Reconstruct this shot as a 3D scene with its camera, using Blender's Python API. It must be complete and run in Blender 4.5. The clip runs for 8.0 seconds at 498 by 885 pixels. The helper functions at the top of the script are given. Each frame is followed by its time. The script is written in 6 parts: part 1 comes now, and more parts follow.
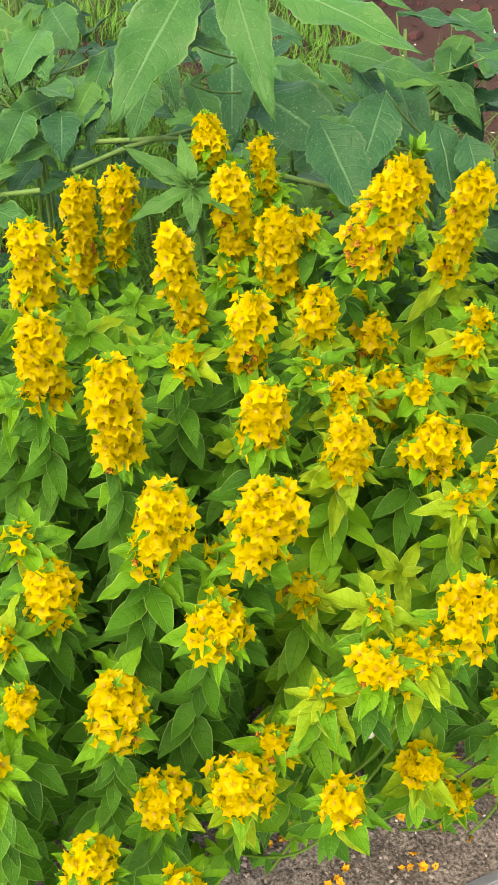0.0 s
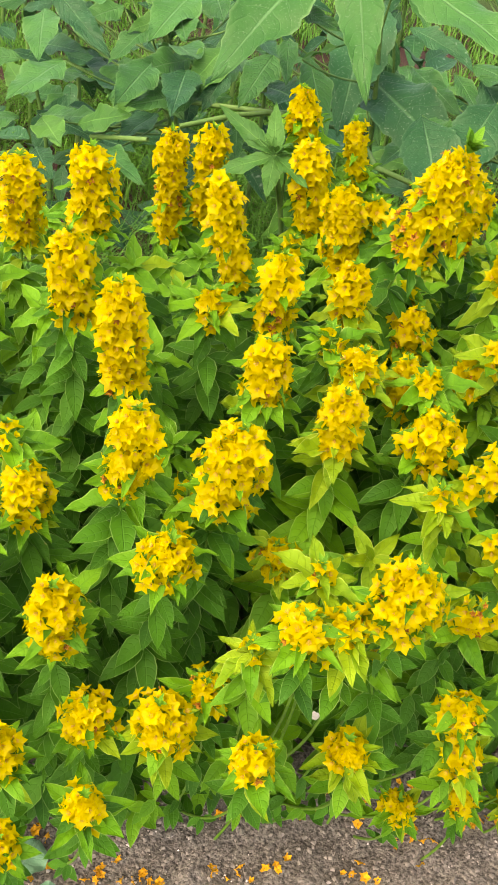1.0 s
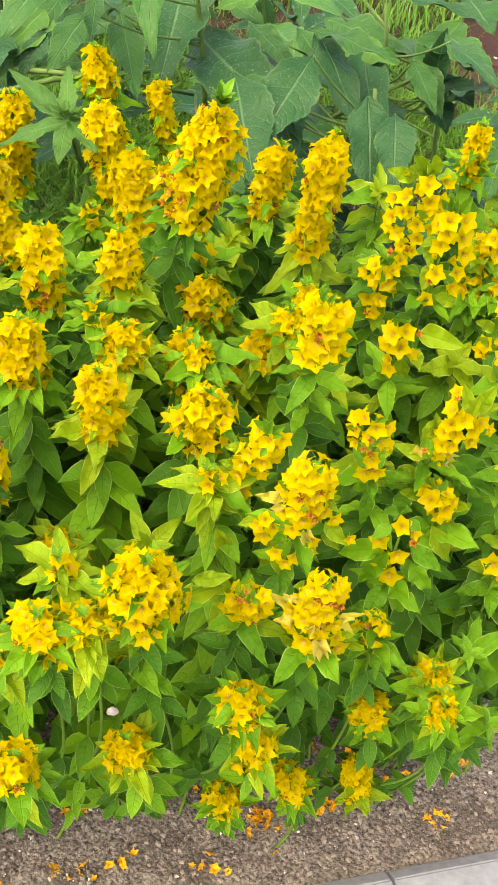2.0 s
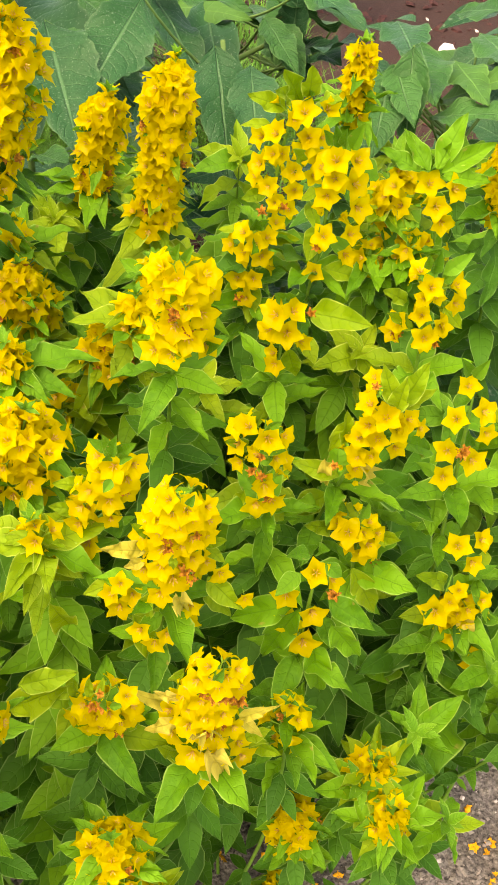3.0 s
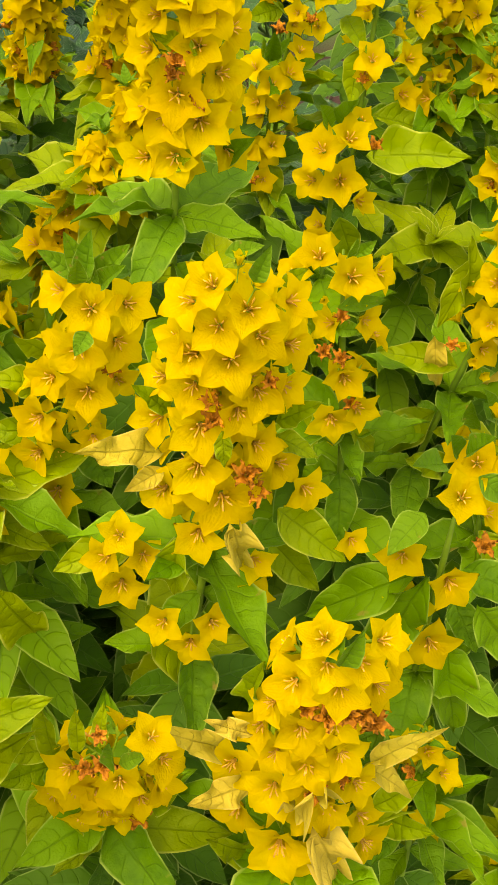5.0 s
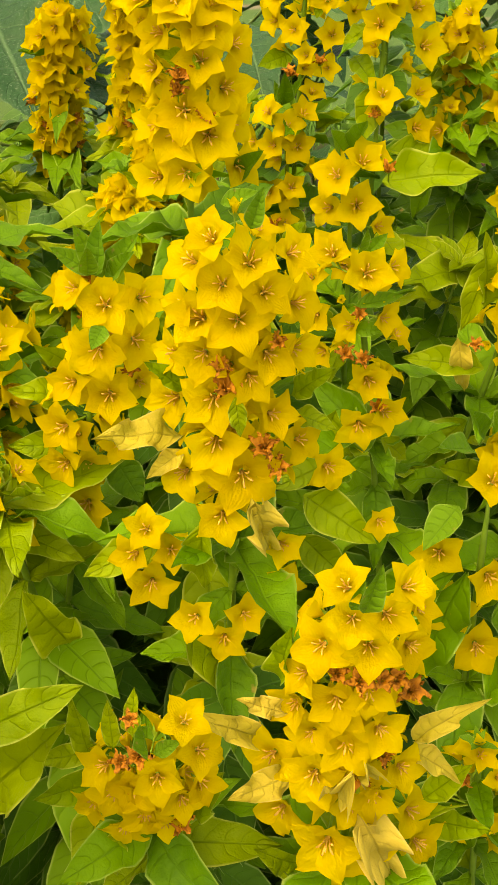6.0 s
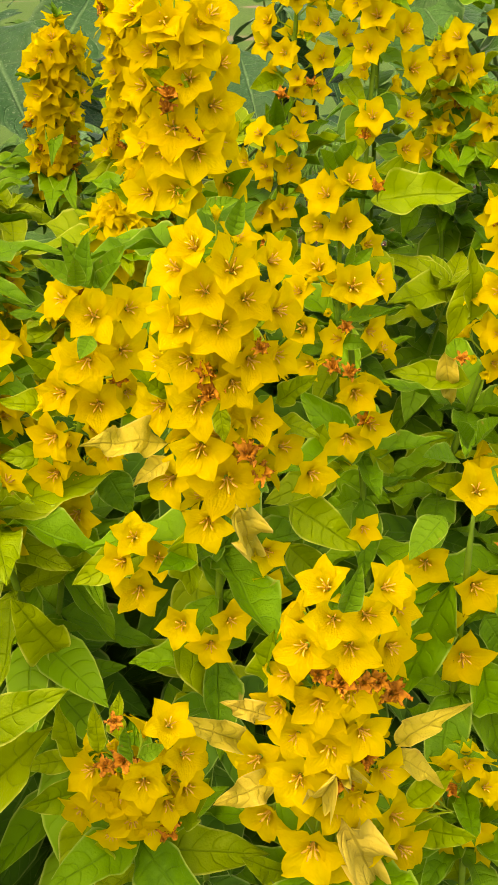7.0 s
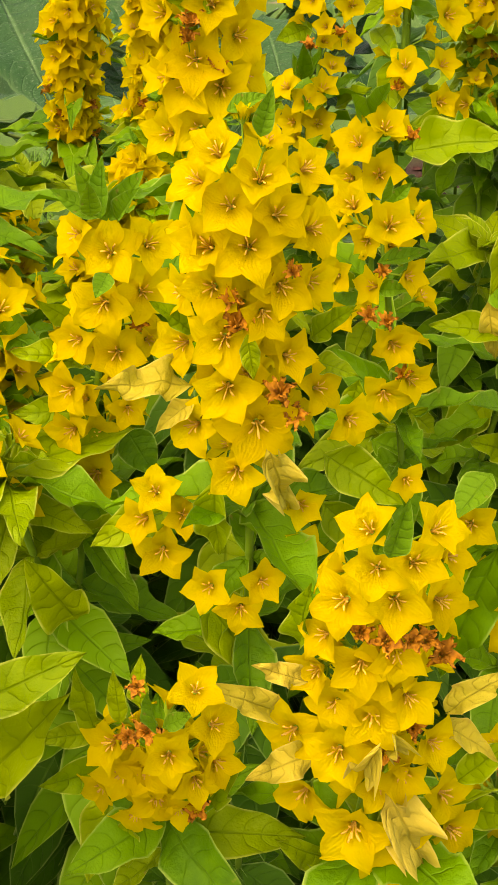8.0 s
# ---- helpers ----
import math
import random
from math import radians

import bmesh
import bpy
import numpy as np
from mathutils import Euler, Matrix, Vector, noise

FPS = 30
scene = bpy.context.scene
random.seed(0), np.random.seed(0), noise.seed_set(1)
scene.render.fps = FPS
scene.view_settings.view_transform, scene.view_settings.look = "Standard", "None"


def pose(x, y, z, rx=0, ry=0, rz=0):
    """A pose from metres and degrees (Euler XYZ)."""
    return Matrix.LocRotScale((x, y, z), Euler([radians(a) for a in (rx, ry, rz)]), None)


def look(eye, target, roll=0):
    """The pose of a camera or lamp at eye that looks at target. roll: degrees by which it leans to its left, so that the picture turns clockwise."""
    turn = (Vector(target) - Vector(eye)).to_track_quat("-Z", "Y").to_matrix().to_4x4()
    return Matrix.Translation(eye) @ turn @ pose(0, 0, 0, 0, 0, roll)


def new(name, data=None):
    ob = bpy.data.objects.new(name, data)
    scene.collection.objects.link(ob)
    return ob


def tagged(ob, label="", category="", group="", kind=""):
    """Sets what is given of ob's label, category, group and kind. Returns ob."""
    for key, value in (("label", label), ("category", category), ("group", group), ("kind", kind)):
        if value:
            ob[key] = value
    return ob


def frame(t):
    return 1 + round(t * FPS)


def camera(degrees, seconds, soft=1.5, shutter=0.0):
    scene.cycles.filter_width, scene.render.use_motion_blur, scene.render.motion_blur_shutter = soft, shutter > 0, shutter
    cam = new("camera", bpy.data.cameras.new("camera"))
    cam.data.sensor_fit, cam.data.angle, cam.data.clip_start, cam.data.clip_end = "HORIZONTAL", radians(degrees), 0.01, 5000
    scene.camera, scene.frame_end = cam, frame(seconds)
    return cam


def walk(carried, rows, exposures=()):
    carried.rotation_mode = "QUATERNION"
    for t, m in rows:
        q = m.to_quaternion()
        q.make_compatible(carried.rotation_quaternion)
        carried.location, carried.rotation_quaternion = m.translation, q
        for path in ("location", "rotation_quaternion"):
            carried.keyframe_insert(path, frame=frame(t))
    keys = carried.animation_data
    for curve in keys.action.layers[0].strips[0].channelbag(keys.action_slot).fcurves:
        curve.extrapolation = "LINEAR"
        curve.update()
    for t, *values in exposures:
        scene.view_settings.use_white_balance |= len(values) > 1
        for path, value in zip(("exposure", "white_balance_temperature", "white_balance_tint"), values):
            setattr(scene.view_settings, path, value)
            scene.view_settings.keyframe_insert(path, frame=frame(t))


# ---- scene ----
cam = camera(25.0, 8.0, soft=1.6)
PATH = [
    (0, (0.2073, 0.1191, 1.5303), (0.1117, 1.3457, 0.5073), 2.63),
    (0.3, (0.2315, 0.1117, 1.5263), (0.1301, 1.3186, 0.4808), 2.69),
    (0.5, (0.2587, 0.1051, 1.5124), (0.1208, 1.2961, 0.4529), 3.61),
    (0.8, (0.3174, 0.0963, 1.4969), (0.0878, 1.2869, 0.4529), 7.24),
    (1, (0.3731, 0.0976, 1.4982), (0.0775, 1.2982, 0.4827), 9.37),
    (1.2, (0.4348, 0.1193, 1.4955), (0.0988, 1.3359, 0.5122), 10.27),
    (1.5, (0.5060, 0.1605, 1.5089), (0.1717, 1.3733, 0.5203), 10.00),
    (1.7, (0.5370, 0.1888, 1.5069), (0.2166, 1.3828, 0.4912), 9.23),
    (2, (0.5684, 0.2281, 1.4835), (0.3041, 1.4120, 0.4402), 7.56),
    (2.2, (0.5711, 0.2633, 1.4558), (0.3240, 1.4487, 0.4099), 7.23),
    (3.3, (0.5320, 0.5293, 1.1883), (0.4764, 1.8272, 0.2544), 6.96),
    (3.5, (0.5228, 0.5646, 1.1473), (0.4914, 1.8724, 0.2260), 6.98),
    (3.8, (0.5110, 0.6093, 1.0890), (0.4768, 1.9213, 0.1739), 7.05),
    (4, (0.5074, 0.6273, 1.0529), (0.4675, 1.9574, 0.1646), 5.88),
    (4.2, (0.5086, 0.6414, 1.0286), (0.4923, 1.9920, 0.1709), 5.12),
    (4.5, (0.5043, 0.6538, 0.9960), (0.4609, 2.0097, 0.1477), 3.79),
    (4.8, (0.4972, 0.6545, 0.9841), (0.4112, 2.0172, 0.1501), 2.63),
    (5, (0.4948, 0.6563, 0.9753), (0.3959, 2.0195, 0.1435), 2.35),
    (5.2, (0.4957, 0.6560, 0.9647), (0.3701, 2.0211, 0.1396), 1.43),
    (6.3, (0.5145, 0.6297, 0.9355), (0.3257, 2.0714, 0.2676), -3.22),
    (6.5, (0.5165, 0.6264, 0.9346), (0.3277, 2.0699, 0.2708), -3.10),
    (7, (0.5148, 0.6310, 0.9352), (0.3276, 2.0738, 0.2694), -2.74),
    (7.5, (0.5132, 0.6331, 0.9315), (0.3229, 2.0739, 0.2622), -2.69),
    (7.8, (0.5136, 0.6389, 0.9193), (0.3009, 2.0805, 0.2584), -3.14),
    (8, (0.5099, 0.6522, 0.9064), (0.2837, 2.0896, 0.2409), -3.92),
]
walk(cam, [(t, look(eye, target, roll)) for t, eye, target, roll in PATH],
     [(0.0, 2.04, 8300, 17), (2.2, 2.20, 8900, 19), (3.5, 2.17, 9800, 21), (4.5, 2.17, 11200, 22), (5.2, 1.70, 12300, 23), (6.5, 1.83, 12500, 23), (8.0, 1.82, 12500, 23)])

# ---- light ----
world = bpy.data.worlds.new("overcast_sky")
scene.world = world
world.use_nodes = True
wn, wl = world.node_tree.nodes, world.node_tree.links
sky = wn.new("ShaderNodeTexSky")
sky.sky_type, sky.sun_disc = "NISHITA", False
sky.sun_elevation, sky.sun_rotation = radians(56), radians(207)
sky.air_density, sky.dust_density = 1.0, 4.0
wn["Background"].inputs["Strength"].default_value = 0.15
wl.new(sky.outputs["Color"], wn["Background"].inputs["Color"])
sun = new("sun", bpy.data.lights.new("sun", "SUN"))
sun.data.energy, sun.data.angle, sun.data.color = 0.85, radians(100), (1.0, 0.95, 0.88)
sun.matrix_world = look((-0.91, -1.8, 3.0), (0.0, 0.0, 0.0))


# ---- materials ----
def material(name):
    m = bpy.data.materials.new(name)
    m.use_nodes = True
    nt = m.node_tree
    return m, nt, nt.nodes["Principled BSDF"]


def node(nt, kind, **values):
    n = nt.nodes.new(kind)
    for key, value in values.items():
        n.inputs[key.replace("_", " ")].default_value = value
    return n


def maths(nt, op, a, b=None, c=None):
    n = nt.nodes.new("ShaderNodeMath")
    n.operation = op
    for i, v in enumerate((a, b, c)):
        if v is None:
            continue
        if isinstance(v, (int, float)):
            n.inputs[i].default_value = v
        else:
            nt.links.new(v, n.inputs[i])
    return n.outputs[0]


def mix(nt, factor, a, b, blend="MIX"):
    n = nt.nodes.new("ShaderNodeMix")
    n.data_type, n.blend_type = "RGBA", blend
    for socket, v in ((n.inputs[0], factor), (n.inputs[6], a), (n.inputs[7], b)):
        if isinstance(v, (int, float)):
            socket.default_value = v
        elif isinstance(v, tuple):
            socket.default_value = (*v, 1)
        else:
            nt.links.new(v, socket)
    return n.outputs[2]


def noise_tex(nt, scale, detail=4.0, coords="Object"):
    tc = nt.nodes.new("ShaderNodeTexCoord")
    n = node(nt, "ShaderNodeTexNoise", Scale=scale, Detail=detail)
    nt.links.new(tc.outputs[coords], n.inputs["Vector"])
    return n.outputs["Fac"]


def ramp(nt, value, low, high):
    n = nt.nodes.new("ShaderNodeMapRange")
    n.inputs["From Min"].default_value, n.inputs["From Max"].default_value = low, high
    nt.links.new(value, n.inputs["Value"])
    return n.outputs["Result"]


def bump(nt, bsdf, height, strength, distance=0.002):
    b = node(nt, "ShaderNodeBump", Strength=strength, Distance=distance)
    nt.links.new(height, b.inputs["Height"])
    nt.links.new(b.outputs["Normal"], bsdf.inputs["Normal"])
    return b


def thin(nt, bsdf, colour, share):
    """Let part of the light through a leaf or petal."""
    t = nt.nodes.new("ShaderNodeBsdfTranslucent")
    nt.links.new(colour, t.inputs["Color"])
    m = node(nt, "ShaderNodeMixShader", Fac=share)
    nt.links.new(bsdf.outputs[0], m.inputs[1])
    nt.links.new(t.outputs[0], m.inputs[2])
    nt.links.new(m.outputs[0], nt.nodes["Material Output"].inputs["Surface"])


def leaf_material(name, dark, light, vein, edge, rough=0.58, spots=0.0, share=0.3, veins=7.0, depth=0.85):
    m, nt, bsdf = material(name)
    uv = nt.nodes.new("ShaderNodeUVMap")
    sep = nt.nodes.new("ShaderNodeSeparateXYZ")
    nt.links.new(uv.outputs[0], sep.inputs[0])
    u, v = sep.outputs[0], sep.outputs[1]
    side = maths(nt, "ABSOLUTE", maths(nt, "MULTIPLY_ADD", v, 2.0, -1.0))
    rand = nt.nodes.new("ShaderNodeObjectInfo").outputs["Random"]
    geo = nt.nodes.new("ShaderNodeNewGeometry").outputs["Random Per Island"]
    tone = maths(nt, "FRACT", maths(nt, "ADD", rand, geo))
    base = mix(nt, tone, dark, light)
    base = mix(nt, maths(nt, "MULTIPLY", ramp(nt, noise_tex(nt, 8.0, 6.0), 0.35, 0.7), 0.45), base, light)
    stray = maths(nt, "MULTIPLY_ADD", noise_tex(nt, 5.0, 2.0), 0.14, maths(nt, "MULTIPLY", maths(nt, "MULTIPLY", side, side), -0.16))
    wave = maths(nt, "ABSOLUTE", maths(nt, "SINE", maths(nt, "MULTIPLY", maths(nt, "ADD", u, stray), veins * math.pi)))
    lateral = maths(nt, "MULTIPLY", ramp(nt, wave, 0.22, 0.0), ramp(nt, side, 1.0, 0.6))
    mid = ramp(nt, side, 0.07, 0.02)
    ribs = maths(nt, "MAXIMUM", maths(nt, "MULTIPLY", lateral, 0.5 if rough < 0.7 else 0.30), mid)
    base = mix(nt, maths(nt, "MULTIPLY", ribs, 0.4), base, vein)
    rim = maths(nt, "MULTIPLY", ramp(nt, side, 0.90, 1.0), ramp(nt, noise_tex(nt, 7.0, 3.0), 0.3, 0.6))
    base = mix(nt, maths(nt, "MULTIPLY", rim, 0.6), base, edge)
    if spots:
        fleck = ramp(nt, noise_tex(nt, 95.0, 6.0), 0.60, 0.72)
        base = mix(nt, maths(nt, "MULTIPLY", fleck, spots), base, (0.42, 0.5, 0.4))
    brown = maths(nt, "MULTIPLY", ramp(nt, noise_tex(nt, 6.0, 5.0), 0.68, 0.76), 0.5)
    base = mix(nt, brown, base, (0.30, 0.20, 0.06))
    nt.links.new(base, bsdf.inputs["Base Color"])
    bsdf.inputs["Roughness"].default_value = rough if rough < 0.7 else 0.40
    bsdf.inputs["Specular IOR Level"].default_value = 0.16 if rough < 0.7 else 0.11
    quilt = maths(nt, "MULTIPLY", ramp(nt, wave, 0.0, 0.8), 0.3 if rough < 0.7 else 0.2)
    relief = maths(nt, "ADD", maths(nt, "MULTIPLY_ADD", ribs, -0.6, quilt), maths(nt, "MULTIPLY", noise_tex(nt, 40.0, 4.0), 0.6))
    bump(nt, bsdf, relief, depth, 0.0010 if rough < 0.7 else 0.0020)
    thin(nt, bsdf, base, share)
    return m


LEAF = {
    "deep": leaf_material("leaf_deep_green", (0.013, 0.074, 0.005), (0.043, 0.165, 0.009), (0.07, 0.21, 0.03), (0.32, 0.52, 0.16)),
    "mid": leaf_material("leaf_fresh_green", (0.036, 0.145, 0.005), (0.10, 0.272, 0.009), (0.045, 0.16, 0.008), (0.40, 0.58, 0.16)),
    "lime": leaf_material("leaf_yellow_green", (0.098, 0.212, 0.005), (0.185, 0.305, 0.010), (0.065, 0.145, 0.004), (0.52, 0.62, 0.16)),
    "tip": leaf_material("leaf_young_green", (0.045, 0.17, 0.007), (0.098, 0.255, 0.013), (0.05, 0.17, 0.01), (0.36, 0.55, 0.16), share=0.22, veins=7.0, depth=0.8),
    "buff": leaf_material("leaf_faded_buff", (0.30, 0.315, 0.026), (0.46, 0.40, 0.065), (0.19, 0.20, 0.02), (0.60, 0.50, 0.18), rough=0.6),
    "weed": leaf_material("weed_leaf_green", (0.012, 0.064, 0.014), (0.034, 0.124, 0.027), (0.12, 0.24, 0.11), (0.12, 0.23, 0.09), rough=0.75, spots=0.16, share=0.12, veins=11.0, depth=1.0),
    # blue-green leaf tone, also the dark stand-in for shade on lower leaves
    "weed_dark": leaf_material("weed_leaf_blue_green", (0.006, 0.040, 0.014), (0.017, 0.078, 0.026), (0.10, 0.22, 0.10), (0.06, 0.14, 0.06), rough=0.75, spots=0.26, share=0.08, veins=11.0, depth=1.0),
    "weed_light": leaf_material("weed_leaf_light_green", (0.020, 0.088, 0.015), (0.046, 0.142, 0.024), (0.13, 0.29, 0.07), (0.14, 0.29, 0.07), rough=0.55, share=0.18, veins=8.0),
}
LEAF["blue"] = leaf_material("leaf_blue_grey", (0.05, 0.13, 0.075), (0.09, 0.20, 0.12), (0.16, 0.27, 0.19), (0.14, 0.26, 0.17), rough=0.75, share=0.12, veins=6.0)


def petal_material():
    m, nt, bsdf = material("petal_yellow")
    uv = nt.nodes.new("ShaderNodeUVMap")
    sep = nt.nodes.new("ShaderNodeSeparateXYZ")
    nt.links.new(uv.outputs[0], sep.inputs[0])
    u, v = sep.outputs[0], sep.outputs[1]
    rand = nt.nodes.new("ShaderNodeObjectInfo").outputs["Random"]
    base = mix(nt, rand, (0.628, 0.52, 0.002), (0.682, 0.587, 0.003))
    base = mix(nt, maths(nt, "MULTIPLY", ramp(nt, u, 0.40, 0.06), 0.42), base, (0.54, 0.36, 0.004))
    fan = maths(nt, "MULTIPLY_ADD", noise_tex(nt, 6.0, 3.0), 5.0, maths(nt, "MULTIPLY", v, 26.0))
    streak = maths(nt, "ABSOLUTE", maths(nt, "SINE", fan))
    base = mix(nt, maths(nt, "MULTIPLY", ramp(nt, streak, 0.4, 0.0), 0.05), base, (0.54, 0.40, 0.002))
    rim = ramp(nt, maths(nt, "ABSOLUTE", maths(nt, "MULTIPLY_ADD", v, 2.0, -1.0)), 0.82, 1.0)
    base = mix(nt, maths(nt, "MULTIPLY", rim, 0.35), base, (0.68, 0.58, 0.015))
    base = mix(nt, maths(nt, "MULTIPLY", ramp(nt, noise_tex(nt, 11.0, 4.0), 0.62, 0.8), 0.3), base, (0.52, 0.30, 0.02))
    nt.links.new(base, bsdf.inputs["Base Color"])
    bsdf.inputs["Roughness"].default_value = 0.5
    bsdf.inputs["Specular IOR Level"].default_value = 0.3
    bump(nt, bsdf, maths(nt, "ADD", maths(nt, "MULTIPLY", streak, 0.35), maths(nt, "MULTIPLY", noise_tex(nt, 7.0, 4.0), 4.0)), 0.5, 0.0008)
    thin(nt, bsdf, base, 0.66)
    return m


def plain(name, a, b, scale, rough, relief=0.3, distance=0.001, detail=5.0):
    m, nt, bsdf = material(name)
    rand = nt.nodes.new("ShaderNodeObjectInfo").outputs["Random"]
    geo = nt.nodes.new("ShaderNodeNewGeometry").outputs["Random Per Island"]
    n = noise_tex(nt, scale, detail)
    base = mix(nt, ramp(nt, n, 0.3, 0.7), a, b)
    shift = maths(nt, "FRACT", maths(nt, "ADD", rand, geo))
    base = mix(nt, maths(nt, "MULTIPLY", shift, 0.35), base, b)
    nt.links.new(base, bsdf.inputs["Base Color"])
    bsdf.inputs["Roughness"].default_value = rough
    bsdf.inputs["Specular IOR Level"].default_value = 0.18
    bump(nt, bsdf, n, relief, distance)
    return m


PETAL = petal_material()
STAMEN = plain("stamen_tan", (0.48, 0.28, 0.04), (0.62, 0.42, 0.09), 900.0, 0.6)
WILTED = plain("wilted_orange", (0.15, 0.050, 0.008), (0.50, 0.225, 0.022), 5.0, 0.75, 0.6)
FALLEN = plain("fallen_petal_orange", (0.34, 0.14, 0.010), (0.66, 0.37, 0.015), 7.0, 0.7, 0.5)
CALYX = plain("calyx_green", (0.10, 0.24, 0.02), (0.20, 0.36, 0.03), 300.0, 0.6)
STEM = plain("stem_green", (0.045, 0.13, 0.010), (0.10, 0.22, 0.022), 120.0, 0.6, 0.4)
WEED_STEM = plain("weed_stem_pale_green", (0.045, 0.115, 0.026), (0.09, 0.17, 0.045), 60.0, 0.6, 0.4)
GRASS = plain("grass_green", (0.025, 0.11, 0.012), (0.075, 0.215, 0.022), 8.0, 0.6)
CLOD = plain("soil_clod", (0.046, 0.042, 0.037), (0.25, 0.232, 0.200), 90.0, 0.95, 0.8, 0.003)
PEBBLE = plain("pebble_grey", (0.22, 0.20, 0.18), (0.55, 0.52, 0.48), 130.0, 0.8, 0.5)
BARK = plain("bark_chip_red_brown", (0.022, 0.010, 0.010), (0.058, 0.024, 0.022), 60.0, 0.9, 0.8, 0.003)
WHITE_STONE = plain("white_stone", (0.45, 0.43, 0.41), (0.75, 0.73, 0.70), 40.0, 0.8, 0.4)
CONCRETE = plain("kerb_concrete", (0.13, 0.155, 0.175), (0.195, 0.225, 0.25), 70.0, 0.9, 0.5, 0.0015, 8.0)
PAVING = plain("pavement_asphalt", (0.10, 0.10, 0.10), (0.20, 0.20, 0.20), 180.0, 0.95, 0.8, 0.003, 8.0)


def ground_material():
    """Grey-brown soil by the kerb, dark mulch under the weeds, rough grass far off."""
    m, nt, bsdf = material("ground_soil")
    tc = nt.nodes.new("ShaderNodeTexCoord")
    sep = nt.nodes.new("ShaderNodeSeparateXYZ")
    nt.links.new(tc.outputs["Object"], sep.inputs[0])
    fine, coarse = noise_tex(nt, 190.0, 8.0), noise_tex(nt, 14.0, 5.0)
    soil = mix(nt, ramp(nt, fine, 0.32, 0.68), (0.032, 0.030, 0.027), (0.235, 0.219, 0.190))
    soil = mix(nt, maths(nt, "MULTIPLY", ramp(nt, coarse, 0.42, 0.62), 0.6), soil, (0.052, 0.048, 0.040))
    mulch = mix(nt, ramp(nt, fine, 0.35, 0.7), (0.020, 0.011, 0.009), (0.055, 0.030, 0.024))
    # metres behind the kerb
    deep = maths(nt, "ADD", maths(nt, "MULTIPLY_ADD", sep.outputs[0], -0.519, -0.604), maths(nt, "MULTIPLY", sep.outputs[1], 0.855))
    back = ramp(nt, maths(nt, "ADD", deep, maths(nt, "MULTIPLY", coarse, 0.3)), 0.60, 0.75)
    base = mix(nt, back, soil, mulch)
    lawn = mix(nt, ramp(nt, fine, 0.3, 0.7), (0.022, 0.075, 0.016), (0.06, 0.14, 0.03))
    lawn = mix(nt, ramp(nt, noise_tex(nt, 0.6, 3.0), 0.62, 0.7), lawn, (0.16, 0.13, 0.10))
    base = mix(nt, ramp(nt, deep, 3.4, 4.0), base, lawn)
    nt.links.new(base, bsdf.inputs["Base Color"])
    bsdf.inputs["Roughness"].default_value = 0.97
    bsdf.inputs["Specular IOR Level"].default_value = 0.15
    bump(nt, bsdf, fine, 0.9, 0.006)
    return m


GROUND = ground_material()


# ---- builders ----
def mesh_of(name, verts, faces, uvs=None, slots=None):
    me = bpy.data.meshes.new(name)
    me.from_pydata([tuple(v) for v in verts], [], faces)
    me.polygons.foreach_set("use_smooth", [True] * len(me.polygons))
    if uvs is not None:
        layer = me.uv_layers.new(name="UVMap")
        flat = np.array(uvs, dtype=np.float32)[[i for f in faces for i in f]]
        layer.data.foreach_set("uv", flat.ravel())
    if slots is not None:
        me.polygons.foreach_set("material_index", slots)
    me.update()
    return me


def part(name, me, materials, parent, m=None, label=""):
    """One mesh object under a thing or a part."""
    if not me.materials:
        for mat in materials:
            me.materials.append(mat)
    ob = new(name, me)
    ob.parent = parent
    if m is not None:
        ob.matrix_local = m
    return tagged(ob, label)


def frame_of(place, along, up, length, width=None, thick=None):
    """A matrix whose y axis runs along, with z as near to up as can be."""
    y = Vector(along).normalized()
    x = y.cross(Vector(up))
    if x.length < 1e-4:
        x = y.orthogonal()
    x.normalize()
    z = x.cross(y)
    w = length if width is None else width
    h = length if thick is None else thick
    m = Matrix.Identity(4)
    for i in range(3):
        m[i][0], m[i][1], m[i][2], m[i][3] = x[i] * w, y[i] * length, z[i] * h, place[i]
    return m


def leaf_mesh(name, rng, width=0.42, droop=0.25, fold=0.10, wave=0.02, rows=12, cols=4, belly=0.36, tooth=0.0, twist=0.0, taper=1.75, crumple=0.0):
    """A leaf of unit length along y: pointed, folded on its midrib, drooping, with a waved margin."""
    verts, uvs, faces = [], [], []
    phase = rng.uniform(0, 6.28)
    for i in range(rows + 1):
        u = i / rows
        shape = math.sin(0.5 * math.pi * u / belly) ** 0.85 if u < belly else max(0.0, 1 - ((u - belly) / (1 - belly)) ** taper)
        half = max(0.012 * (1 - u), 0.5 * width * min(shape, 1.0))
        turn = twist * u
        for j in range(cols + 1):
            v = j / cols * 2 - 1
            h = half * (1 + tooth * (math.sin(u * 47 + phase) + math.sin(u * 83 + 2 * phase)) * abs(v))
            x = v * h
            z = -droop * u * u + fold * abs(v) * half * 2.2 + wave * abs(v) ** 2 * math.sin(u * 15 + phase + (1.7 if v > 0 else 0)) * (half / width + 0.2)
            z += crumple * noise.noise((v * 1.6 + phase, u * 4.5, phase)) - 0.10 * fold * (1 - v * v) * math.sin(u * 3.14)
            verts.append((x * math.cos(turn), u * (1 - 0.18 * droop * u), z + x * math.sin(turn)))
            uvs.append((u, j / cols))
    n = cols + 1
    for i in range(rows):
        for j in range(cols):
            a = i * n + j
            faces.append((a, a + 1, a + n + 1, a + n))
    return mesh_of(name, verts, faces, uvs)


